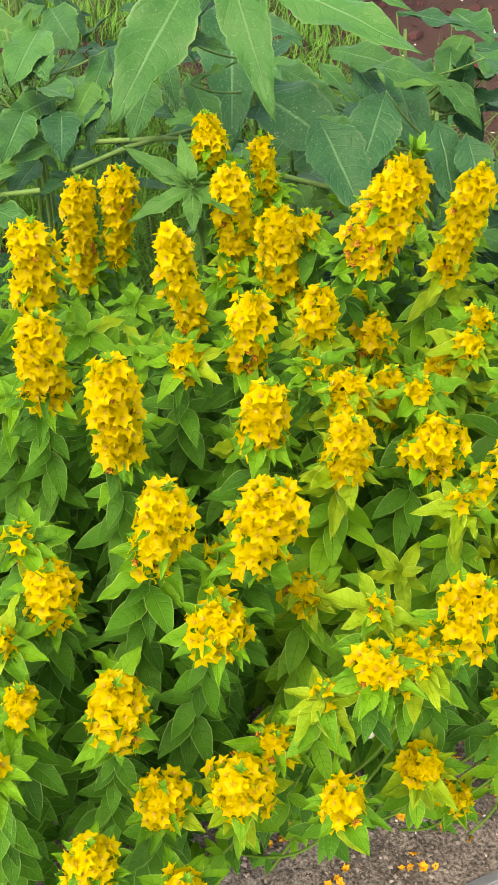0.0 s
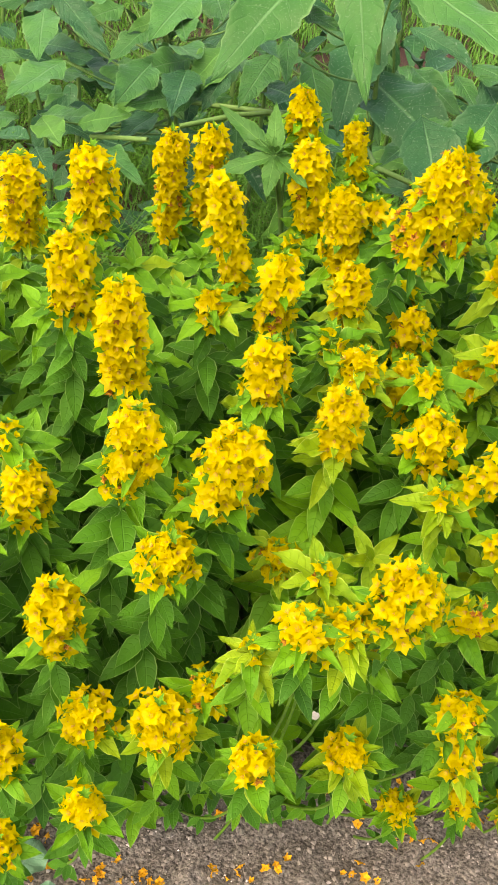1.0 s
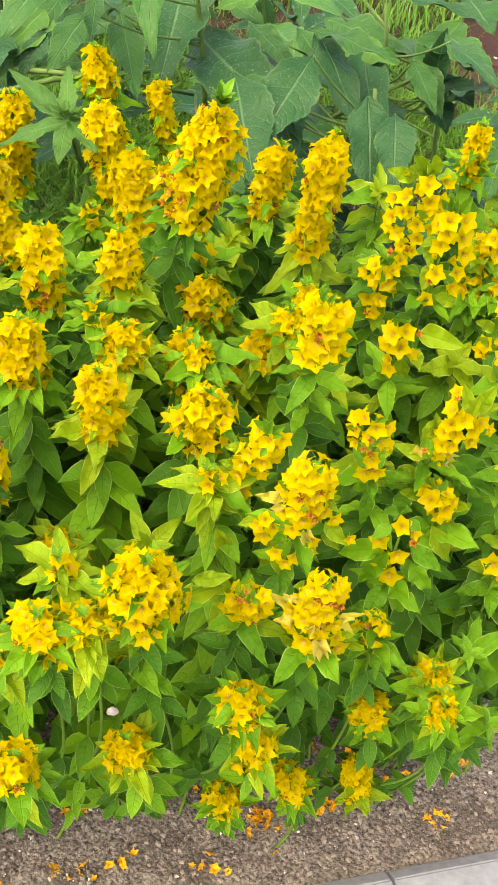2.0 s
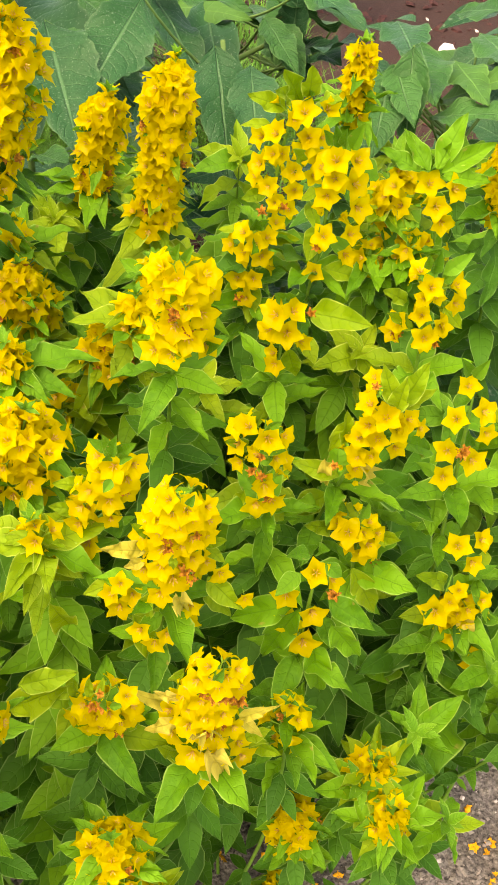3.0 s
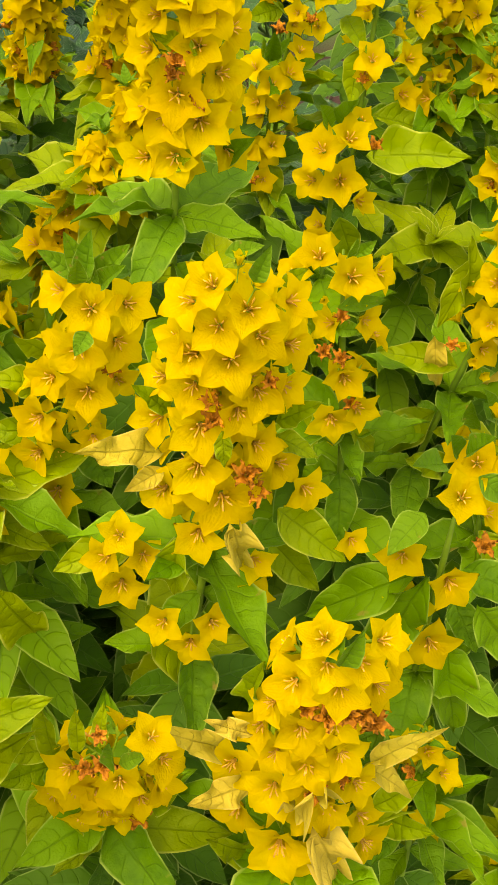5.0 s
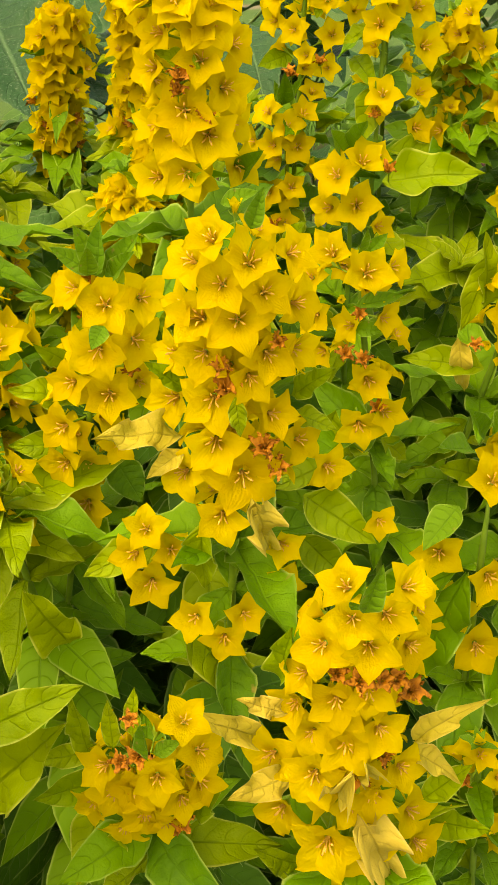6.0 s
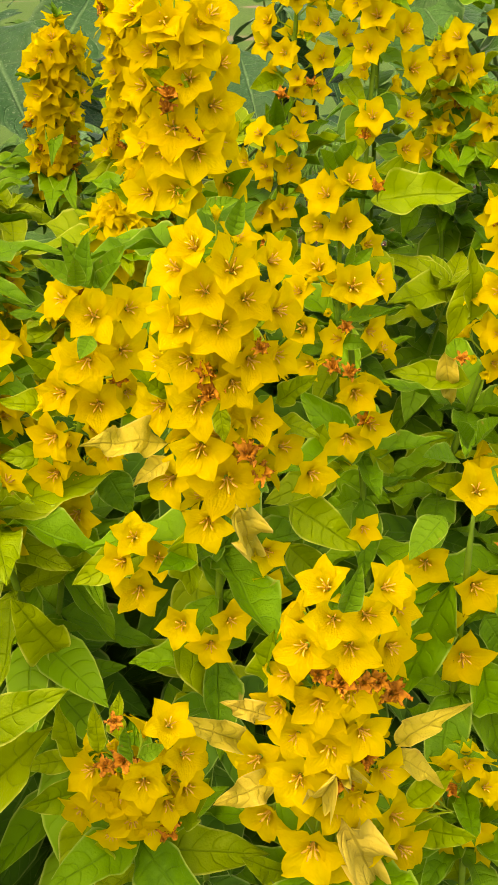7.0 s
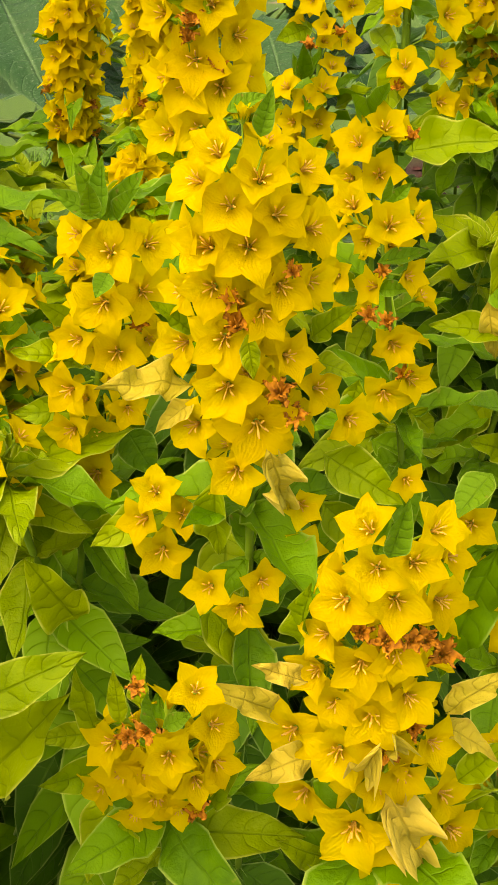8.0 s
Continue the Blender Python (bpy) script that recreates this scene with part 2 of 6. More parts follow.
def tube(points, radii, sides=6):
    """Verts and faces of a bent, tapering stalk."""
    verts, faces = [], []
    points = [Vector(p) for p in points]
    for i, p in enumerate(points):
        d = (points[min(i + 1, len(points) - 1)] - points[max(i - 1, 0)]).normalized()
        a = d.cross(Vector((0.3, 0.9, 0.1))).normalized()
        b = d.cross(a)
        for k in range(sides):
            w = 2 * math.pi * k / sides
            verts.append(p + radii[i] * (math.cos(w) * a + math.sin(w) * b))
    for i in range(len(points) - 1):
        for k in range(sides):
            q = (k + 1) % sides
            faces.append((i * sides + k, i * sides + q, (i + 1) * sides + q, (i + 1) * sides + k))
    faces.append(tuple(range((len(points) - 1) * sides, len(points) * sides)))
    return verts, faces


def joined(pieces):
    verts, faces, uvs, slots = [], [], [], []
    for v, f, t, s in pieces:
        o = len(verts)
        verts += list(v)
        uvs += list(t) if t is not None else [(0.5, 0.5)] * len(v)
        faces += [tuple(i + o for i in q) for q in f]
        slots += [s] * len(f)
    return verts, faces, uvs, slots


def petals(rng, opening, count=5, crumple=0.0, size=1.0, slim=0.0, curl=0.0, rows=8, cols=4):
    """The corolla of one flower, about one unit across, its axis along z: a shallow cup of broad lobes."""
    out = []
    for k in range(count):
        a = 2 * math.pi * k / count + rng.uniform(-0.06, 0.06)
        open_k = opening + rng.uniform(-0.14, 0.14)
        skew = rng.uniform(-0.035, 0.035)
        broad = rng.uniform(0.94, 1.06)
        phase = rng.uniform(0, 6.28)
        bend = curl * rng.uniform(-0.7, 1.0)
        verts, uvs, faces = [], [], []
        r, z = 0.035, 0.0
        for i in range(rows + 1):
            u = i / rows
            lean = open_k * (0.36 + 1.02 * u) + bend * u * u * u
            if i:
                r += 0.59 / rows * math.sin(lean) * size
                z += 0.59 / rows * math.cos(lean) * size
            lobe = float(np.interp(u, (0, 0.3, 0.42, 0.55, 0.68, 0.80, 0.91, 1.0), (0.2, 0.266, 0.276, 0.252, 0.200, 0.130, 0.060, 0.004)))
            lobe *= 1 - slim * min(1.0, max(0.0, (u - 0.25) / 0.4))
            half = min(0.84 * r + 0.01, lobe * size * broad)
            for j in range(cols + 1):
                v = j / cols * 2 - 1
                w = v * half + skew * u
                lift = (0.035 + 0.02 * math.sin(phase)) * abs(v) ** 1.5 * half / 0.2 + 0.03 * u * v * math.sin(8 * u + phase)
                jit = crumple * Vector((rng.uniform(-1, 1), rng.uniform(-1, 1), rng.uniform(-1, 1)))
                # the cup's round wall: the edges of a lobe lie as far from the axis as its middle
                rr = r - lift * math.cos(lean) - 0.35 * w * w / max(r, 0.1) * (1 - u)
                p = Vector((rr * math.cos(a) - w * math.sin(a), rr * math.sin(a) + w * math.cos(a), z + lift * math.sin(lean)))
                verts.append(p + jit * u)
                uvs.append((u, j / cols))
        n = cols + 1
        for i in range(rows):
            for j in range(cols):
                q = i * n + j
                faces.append((q, q + 1, q + n + 1, q + n))
        out.append((verts, faces, uvs, 0))
    return out


def calyx_pieces():
    out = []
    v, f = tube([(0, 0, -0.55), (0, 0, -0.10), (0, 0, -0.03), (0, 0, 0.02)], [0.022, 0.026, 0.075, 0.09], 5)
    out.append((v, f, None, 1))
    for k in range(5):
        a = 2 * math.pi * (k + 0.5) / 5
        c, s = math.cos(a), math.sin(a)
        v = [(0.07 * c - 0.05 * s, 0.07 * s + 0.05 * c, -0.02), (0.07 * c + 0.05 * s, 0.07 * s - 0.05 * c, -0.02), (0.21 * c, 0.21 * s, 0.20), (0.15 * c, 0.15 * s, 0.05)]
        out.append((v, [(0, 1, 3), (1, 2, 3), (2, 0, 3)], None, 1))
    return out


def stamen_pieces(slot):
    out = []
    for k in range(5):
        a = 2 * math.pi * (k + 0.4) / 5
        c, s = math.cos(a), math.sin(a)
        v, f = tube([(0.02 * c, 0.02 * s, 0.02), (0.055 * c, 0.055 * s, 0.18), (0.085 * c, 0.085 * s, 0.24), (0.135 * c, 0.135 * s, 0.29)], [0.012, 0.011, 0.022, 0.014], 3)
        out.append((v, f, None, slot))
    v, f = tube([(0, 0, 0), (0.005, 0, 0.2), (0.01, 0, 0.36)], [0.035, 0.010, 0.013], 3)
    out.append((v, f, None, slot))
    return out


rng = random.Random(7)
FLOWERS = []
for opening in (0.78, 0.9, 1.0, 1.1, 0.84, 1.22, 0.95, 1.05, 0.88, 1.15):
    FLOWERS.append(mesh_of("flower", *joined(petals(rng, opening, slim=0.14, size=1.14, crumple=0.016, curl=0.6) + calyx_pieces() + stamen_pieces(2))))
STARS = []
for opening in (0.78, 0.88, 0.98, 1.12, 0.84, 1.22):
    STARS.append(mesh_of("flower", *joined(petals(rng, opening, slim=0.38, size=1.22, crumple=0.012, curl=0.5) + calyx_pieces() + stamen_pieces(2))))
INNER = [joined(petals(random.Random(60 + q), o, slim=0.2, size=1.1, rows=4, cols=2)) for q, o in enumerate((0.8, 0.95, 1.1))]
BUDS = [mesh_of("bud", *joined(petals(rng, o, size=0.8) + calyx_pieces())) for o in (0.3, 0.45)]
WITHERED = [mesh_of("withered_flower", *joined(petals(rng, 0.5, crumple=0.055, size=0.8, slim=0.55, curl=1.6) + petals(rng, 0.8, 4, crumple=0.05, size=0.6, slim=0.6, curl=-1.5) + calyx_pieces() + stamen_pieces(0))) for _ in range(3)]
FALLEN_SHAPES = [mesh_of("fallen_flower", *joined(petals(rng, o, crumple=0.07, size=0.9))) for o in (0.8, 1.2, 1.45)]
SLOTS = (PETAL, CALYX, STAMEN)

LEAVES = {}
for tone in ("deep", "mid", "lime", "tip", "buff"):
    LEAVES[tone] = [leaf_mesh("leaf", rng, width=w, droop=d, fold=f, wave=wv, twist=tw, crumple=0.05) for w, d, f, wv, tw in
                    ((0.42, 0.20, 0.12, 0.09, 0.1), (0.37, 0.38, 0.20, 0.10, 0.3), (0.44, 0.30, 0.08, 0.12, -0.2), (0.35, 0.10, 0.26, 0.07, 0.15), (0.41, 0.50, 0.16, 0.11, -0.3), (0.39, 0.0, 0.22, 0.10, 0.35))]
LEAVES["buff"] = [leaf_mesh("leaf", rng, width=w, droop=d, fold=f, wave=wv, twist=tw, rows=18, cols=6, crumple=0.10) for w, d, f, wv, tw in
                  ((0.44, 0.35, 0.20, 0.20, 0.5), (0.40, 0.55, 0.30, 0.16, -0.4), (0.46, 0.20, 0.12, 0.24, 0.3), (0.42, 0.7, 0.25, 0.18, -0.7))]
COARSE = [leaf_mesh("leaf", rng, width=w, droop=d, fold=0.10, wave=0.05, rows=6, cols=4) for w, d in ((0.42, 0.25), (0.4, 0.4), (0.45, 0.15), (0.38, 0.3), (0.42, 0.1), (0.44, 0.35))]

LOW = [leaf_mesh("leaf", rng, width=w, droop=d, fold=0.12, wave=0.0, rows=5, cols=2) for w, d in ((0.42, 0.25), (0.4, 0.4), (0.45, 0.15), (0.38, 0.3), (0.42, 0.1), (0.44, 0.35))]

# ---- ground, kerb, pavement ----
KERB_AT, KERB_ALONG = Vector((0.47, 0.992, 0.0)), Vector((0.855, 0.519, 0.0)).normalized()
INWARD = Vector((-KERB_ALONG.y, KERB_ALONG.x, 0))


def behind_kerb(x, y):
    return (Vector((x, y, 0)) - KERB_AT).dot(INWARD)


def ground_height(x, y):
    s = behind_kerb(x, y)
    if s < -0.004:
        return -0.07
    h = 0.006 * noise.noise((x * 9, y * 9, 0)) + 0.008 * noise.noise((x * 45, y * 45, 3)) + 0.003 * noise.noise((x * 130, y * 130, 5))
    rise = 0.045 * min(1.0, max(0.0, (s - 0.12) / 0.25))
    return h * min(1.0, s / 0.03 + 0.3) + rise - 0.004


def ticks(low, high, step, far_low, far_high):
    near = [low + step * i for i in range(int((high - low) / step) + 1)]
    left, right, d = [], [], step
    while (left[-1] if left else low) > far_low:
        d *= 1.5
        left.append((left[-1] if left else low) - d)
    d = step
    while (right[-1] if right else high) < far_high:
        d *= 1.5
        right.append((right[-1] if right else high) + d)
    return left[::-1] + near + right


# the sheet is laid out along the kerb
gu, gv = ticks(-1.0, 1.1, 0.012, -900, 900), ticks(-0.016, 0.5, 0.010, -900, 900)
verts, faces = [], []
for b in gv:
    for a in gu:
        p = KERB_AT + a * KERB_ALONG + b * INWARD
        verts.append((p.x, p.y, ground_height(p.x, p.y)))
for i in range(len(gv) - 1):
    for j in range(len(gu) - 1):
        q = i * len(gu) + j
        faces.append((q, q + 1, q + len(gu) + 1, q + len(gu)))
ground = new("ground", mesh_of("ground", verts, faces))
ground.data.materials.append(GROUND)
tagged(ground, "crumbly grey-brown bare soil turning to dark mulch and grass", "ground", kind="structure")


def kerb_stone(along, length):
    """A concrete edging stone with a broad chamfer towards the bed."""
    bm = bmesh.new()
    outline = [(-0.12, -0.10), (-0.12, 0.018), (-0.022, 0.018), (0.0, 0.002), (0.0, -0.10)]
    ends = []
    for e in (0.0, length):
        ends.append([bm.verts.new(KERB_AT + (along + e) * KERB_ALONG + b * INWARD + Vector((0, 0, z))) for b, z in outline])
    n = len(outline)
    for i in range(n):
        bm.faces.new((ends[0][i], ends[0][(i + 1) % n], ends[1][(i + 1) % n], ends[1][i]))
    bm.faces.new(ends[0])
    bm.faces.new(ends[1][::-1])
    bmesh.ops.recalc_face_normals(bm, faces=bm.faces[:])
    bmesh.ops.bevel(bm, geom=bm.edges[:], offset=0.0025, segments=2, affect="EDGES")
    me = bpy.data.meshes.new("kerb_stone")
    bm.to_mesh(me)
    bm.free()
    return me


kerb = tagged(new("kerb"), "pale grey concrete kerb edging along the bed", "kerb", kind="structure")
for k in range(-10, 11):
    part("kerb_stone", kerb_stone(0.216 + k * 1.0, 0.997), (CONCRETE,), kerb)

bm = bmesh.new()
for z in (-0.006, -0.08):
    for a, b in ((-900, -0.1205), (900, -0.1205), (900, -900), (-900, -900)):
        bm.verts.new(KERB_AT + a * KERB_ALONG + b * INWARD + Vector((0, 0, z)))
bm.verts.ensure_lookup_table()
v = bm.verts
for q in ((0, 1, 2, 3), (7, 6, 5, 4), (0, 4, 5, 1), (1, 5, 6, 2), (2, 6, 7, 3), (3, 7, 4, 0)):
    bm.faces.new([v[i] for i in q])
bmesh.ops.recalc_face_normals(bm, faces=bm.faces[:])
me = bpy.data.meshes.new("pavement")
bm.to_mesh(me)
bm.free()
pavement = new("pavement", me)
me.materials.append(PAVING)
tagged(pavement, "dark grey asphalt path in front of the kerb", "pavement", kind="structure")


def lump(rng, size, flat=0.6):
    """Verts and faces of a small broken clod or stone."""
    base = [(-1, -1, -1), (1, -1, -1), (1, 1, -1), (-1, 1, -1), (-0.7, -0.7, 1), (0.7, -0.7, 1), (0.7, 0.7, 1), (-0.7, 0.7, 1), (0, 0, 1.3)]
    turn = Euler((rng.uniform(-0.5, 0.5), rng.uniform(-0.5, 0.5), rng.uniform(0, 6.3))).to_matrix()
    v = [turn @ Vector([c * rng.uniform(0.55, 1.0) * size * s for c, s in zip(p, (1, rng.uniform(0.6, 1), flat))]) for p in base]
    return v, [(0, 1, 5, 4), (1, 2, 6, 5), (2, 3, 7, 6), (3, 0, 4, 7), (4, 5, 8), (5, 6, 8), (6, 7, 8), (7, 4, 8)]


def scatter(name, count, area, sizes, mat, label, category, flat=0.6, seed=1):
    r = random.Random(seed)
    pieces = []
    for _ in range(count):
        a, b = r.uniform(*area[0]), r.uniform(*area[1])
        p = KERB_AT + a * KERB_ALONG + b * INWARD
        s = sizes[0] + (sizes[1] - sizes[0]) * r.random() ** 3
        v, f = lump(r, s, flat)
        z = ground_height(p.x, p.y)
        pieces.append(([q + Vector((p.x, p.y, z + s * 0.25)) for q in v], f, None, 0))
    me = mesh_of(name, *joined(pieces))
    me.polygons.foreach_set("use_smooth", [False] * len(me.polygons))
    ob = new(name, me)
    me.materials.append(mat)
    return tagged(ob, label, category, kind="stuff")


scatter("soil_crumbs", 9000, ((-0.75, 0.8), (0.004, 0.30)), (0.0008, 0.0056), CLOD, "loose grey-brown soil crumbs on the bare strip", "soil", seed=3)
scatter("gravel", 420, ((-0.75, 0.8), (0.004, 0.32)), (0.001, 0.0045), PEBBLE, "small pale grit stones strewn over the soil", "gravel", seed=4)
scatter("bark_chips", 2600, ((-1.6, 2.6), (0.75, 3.4)), (0.008, 0.035), BARK, "dark red-brown bark mulch behind the bed", "mulch", 0.3, seed=5)
scatter("pale_litter", 260, ((-1.2, 2.6), (0.75, 3.2)), (0.004, 0.016), PEBBLE, "pale grey chips lying on the dark mulch", "litter", 0.25, seed=9)
scatter("white_stones", 5, ((1.95, 2.2), (2.6, 2.85)), (0.02, 0.04), WHITE_STONE, "rough white stones lying on the mulch", "stone", 0.6, seed=6)

# ---- fallen flowers on the soil ----
r = random.Random(21)
for k in range(230):
    a, b = r.uniform(-0.55, 0.5), 0.02 + 0.19 * r.random() ** 0.6
    if k % 4 and k > 8:
        a, b = a0 + r.uniform(-0.03, 0.03), b0 + r.uniform(-0.015, 0.015)
    a0, b0 = a, b
    p = KERB_AT + a * KERB_ALONG + b * INWARD
    s = r.uniform(0.012, 0.019)
    ob = new("fallen_flower", FALLEN_SHAPES[k % 3])
    if not ob.data.materials:
        ob.data.materials.append(FALLEN)
    ob.matrix_world = Matrix.Translation((p.x, p.y, ground_height(p.x, p.y) + 0.002)) @ Euler((r.uniform(-1.2, 1.2), r.uniform(-1.2, 1.2), r.uniform(0, 6.3))).to_matrix().to_4x4() @ Matrix.Scale(s, 4)
    tagged(ob, "withered orange-yellow flower dropped on the soil", "fallen flower", "fallen flowers on the soil")

# ---- loosestrife ----
RACEMES = []


def raceme(top, foot, width, habit=""):
    RACEMES.append((Vector(top), Vector(foot), width, habit))


raceme((-0.116, 1.151, 0.937), (-0.127, 1.180, 0.822), 0.055)
raceme((-0.083, 1.033, 0.898), (-0.091, 1.062, 0.780), 0.054)
raceme((-0.150, 1.489, 0.816), (-0.160, 1.534, 0.636), 0.050)
raceme((-0.095, 1.504, 0.829), (-0.111, 1.544, 0.670), 0.050)
raceme((0.026, 1.186, 0.925), (0.047, 1.221, 0.785), 0.046, "bud")
raceme((0.054, 1.106, 0.832), (0.053, 1.114, 0.800), 0.044)
raceme((0.027, 1.497, 0.920), (0.028, 1.513, 0.855), 0.048)
raceme((0.066, 1.420, 0.888), (0.075, 1.455, 0.748), 0.057)
raceme((0.094, 1.540, 0.876), (0.106, 1.562, 0.788), 0.036)
raceme((0.133, 1.352, 0.873), (0.143, 1.384, 0.743), 0.058)
raceme((0.169, 1.386, 0.848), (0.169, 1.394, 0.816), 0.033)
raceme((0.126, 1.125, 0.889), (0.119, 1.150, 0.786), 0.050)
raceme((0.154, 1.017, 0.853), (0.149, 1.037, 0.774), 0.053)
raceme((0.197, 1.168, 0.879), (0.193, 1.186, 0.807), 0.048)
raceme((0.262, 1.287, 0.768), (0.260, 1.303, 0.705), 0.054)
raceme((0.277, 1.209, 1.016), (0.241, 1.243, 0.879), 0.066, "tuft")
raceme((0.005, 0.966, 0.903), (0.001, 1.003, 0.757), 0.052)
raceme((0.078, 0.856, 0.848), (0.061, 0.882, 0.742), 0.056)
raceme((0.177, 0.870, 0.854), (0.158, 0.898, 0.742), 0.065)
raceme((-0.040, 0.860, 0.725), (-0.050, 0.879, 0.649), 0.056)
raceme((0.136, 0.821, 0.739), (0.128, 0.833, 0.691), 0.066)
raceme((0.046, 0.753, 0.696), (0.037, 0.779, 0.592), 0.056)
raceme((0.088, 0.749, 0.547), (0.083, 0.765, 0.481), 0.055)
raceme((0.163, 0.761, 0.574), (0.165, 0.780, 0.500), 0.064)
raceme((0.035, 0.661, 0.577), (0.028, 0.680, 0.499), 0.050)
raceme((0.121, 0.682, 0.498), (0.116, 0.697, 0.441), 0.043)
raceme((0.045, 0.645, 0.424), (0.040, 0.656, 0.379), 0.045)
raceme((-0.250, 1.235, 0.854), (-0.266, 1.267, 0.723), 0.057)
raceme((-0.077, 0.887, 0.749), (-0.077, 0.894, 0.720), 0.035, "few")
raceme((-0.078, 0.807, 0.686), (-0.082, 0.814, 0.657), 0.035)
raceme((-0.045, 0.753, 0.671), (-0.057, 0.769, 0.608), 0.034)
raceme((-0.062, 0.697, 0.637), (-0.064, 0.704, 0.608), 0.032)
raceme((0.194, 0.814, 0.563), (0.194, 0.822, 0.532), 0.052)
raceme((0.350, 0.832, 0.533), (0.354, 0.843, 0.488), 0.050)
raceme((0.286, 0.781, 0.744), (0.286, 0.791, 0.704), 0.056)
raceme((0.367, 0.813, 0.811), (0.361, 0.832, 0.734), 0.063)
raceme((0.333, 0.859, 0.652), (0.341, 0.866, 0.624), 0.041)
raceme((0.209, 0.976, 0.622), (0.210, 0.983, 0.593), 0.053)
raceme((0.239, 1.080, 0.832), (0.234, 1.091, 0.789), 0.051)
raceme((0.242, 1.005, 0.827), (0.238, 1.024, 0.748), 0.050)
raceme((0.340, 1.048, 0.804), (0.328, 1.065, 0.739), 0.063)
raceme((0.266, 1.249, 0.796), (0.258, 1.263, 0.741), 0.051)
raceme((0.282, 1.136, 0.801), (0.284, 1.153, 0.731), 0.045)
raceme((0.428, 0.965, 0.280), (0.430, 0.974, 0.242), 0.049)
raceme((0.270, 0.753, 0.572), (0.267, 0.766, 0.521), 0.050)
raceme((0.497, 1.020, 0.283), (0.506, 1.034, 0.227), 0.050)
raceme((0.572, 1.102, 0.232), (0.584, 1.129, 0.127), 0.042)
raceme((0.514, 1.442, 0.955), (0.512, 1.458, 0.891), 0.034)
raceme((0.353, 1.228, 0.770), (0.344, 1.238, 0.729), 0.050)
raceme((0.371, 1.342, 0.953), (0.351, 1.381, 0.795), 0.050)
raceme((0.290, 1.436, 0.880), (0.270, 1.464, 0.770), 0.047)
raceme((0.565, 1.470, 0.837), (0.573, 1.478, 0.806), 0.041, "tuft")
raceme((0.647, 1.372, 0.917), (0.654, 1.388, 0.852), 0.037)
raceme((0.681, 1.189, 0.579), (0.679, 1.196, 0.550), 0.051)
raceme((0.627, 1.058, 0.503), (0.630, 1.065, 0.473), 0.052)
raceme((0.645, 1.027, 0.486), (0.649, 1.034, 0.457), 0.045)
raceme((0.569, 1.045, 0.433), (0.574, 1.055, 0.394), 0.055)
raceme((0.550, 1.003, 0.619), (0.552, 1.016, 0.567), 0.039, "few")
raceme((0.449, 0.883, 0.592), (0.448, 0.892, 0.557), 0.055)
raceme((0.465, 0.895, 0.515), (0.466, 0.906, 0.474), 0.052)
raceme((0.121, 0.895, 0.750), (0.122, 0.906, 0.706), 0.034, "few")
raceme((0.073, 1.377, 0.769), (0.066, 1.384, 0.741), 0.032, "few")
raceme((0.312, 1.215, 0.714), (0.311, 1.225, 0.674), 0.032, "few")
raceme((0.382, 1.246, 0.822), (0.386, 1.254, 0.793), 0.041)
raceme((0.320, 0.797, 0.743), (0.321, 0.804, 0.714), 0.046)
raceme((0.237, 0.796, 0.670), (0.237, 0.804, 0.639), 0.034, "few")
raceme((0.280, 0.836, 0.758), (0.281, 0.844, 0.729), 0.032, "few")
raceme((0.375, 1.216, 0.806), (0.375, 1.224, 0.776), 0.041)
raceme((0.247, 1.296, 0.810), (0.247, 1.304, 0.781), 0.032, "few")
raceme((0.362, 0.996, 0.756), (0.364, 1.004, 0.727), 0.032, "few")
raceme((0.311, 1.096, 0.822), (0.314, 1.104, 0.793), 0.032)
raceme((0.198, 1.096, 0.839), (0.198, 1.104, 0.810), 0.032, "few")
raceme((0.555, 1.376, 0.863), (0.557, 1.384, 0.834), 0.034)
raceme((0.580, 1.356, 0.830), (0.583, 1.364, 0.801), 0.032, "few")
raceme((0.549, 1.356, 0.818), (0.551, 1.364, 0.789), 0.032, "few")


def stem_line(foot, axis, seed):
    """From the root behind the soil strip, up and out to the foot of the flowers."""
    r = random.Random(seed)
    s = behind_kerb(foot.x, foot.y)
    back = max(0.15 + 0.10 * r.random(), s + 0.10 * foot.z + 0.03) - s
    if foot.z < 0.45:
        back = max(0.10 + 0.05 * r.random(), s + 0.02) - s
    root = foot + back * INWARD + Vector((r.uniform(-0.03, 0.03), r.uniform(-0.02, 0.02), 0))
    root.z = ground_height(root.x, root.y) - 0.01
    pull = foot - axis * (foot.z * 0.55)
    pts = []
    for i in range(13):
        t = i / 12
        pts.append((1 - t) ** 2 * root + 2 * t * (1 - t) * pull + t * t * foot)
    return pts


def along(pts, back):
    """The place and direction at a distance below the end of a stem."""
    for i in range(len(pts) - 1, 0, -1):
        step = pts[i] - pts[i - 1]
        if step.length >= back:
            return pts[i] - step * (back / step.length), step.normalized()
        back -= step.length
    return pts[0].copy(), (pts[1] - pts[0]).normalized()


def ring(axis, angle):
    a = axis.cross(Vector((0.2, 0.95, 0.1))).normalized()
    return math.cos(angle) * a + math.sin(angle) * axis.cross(a)


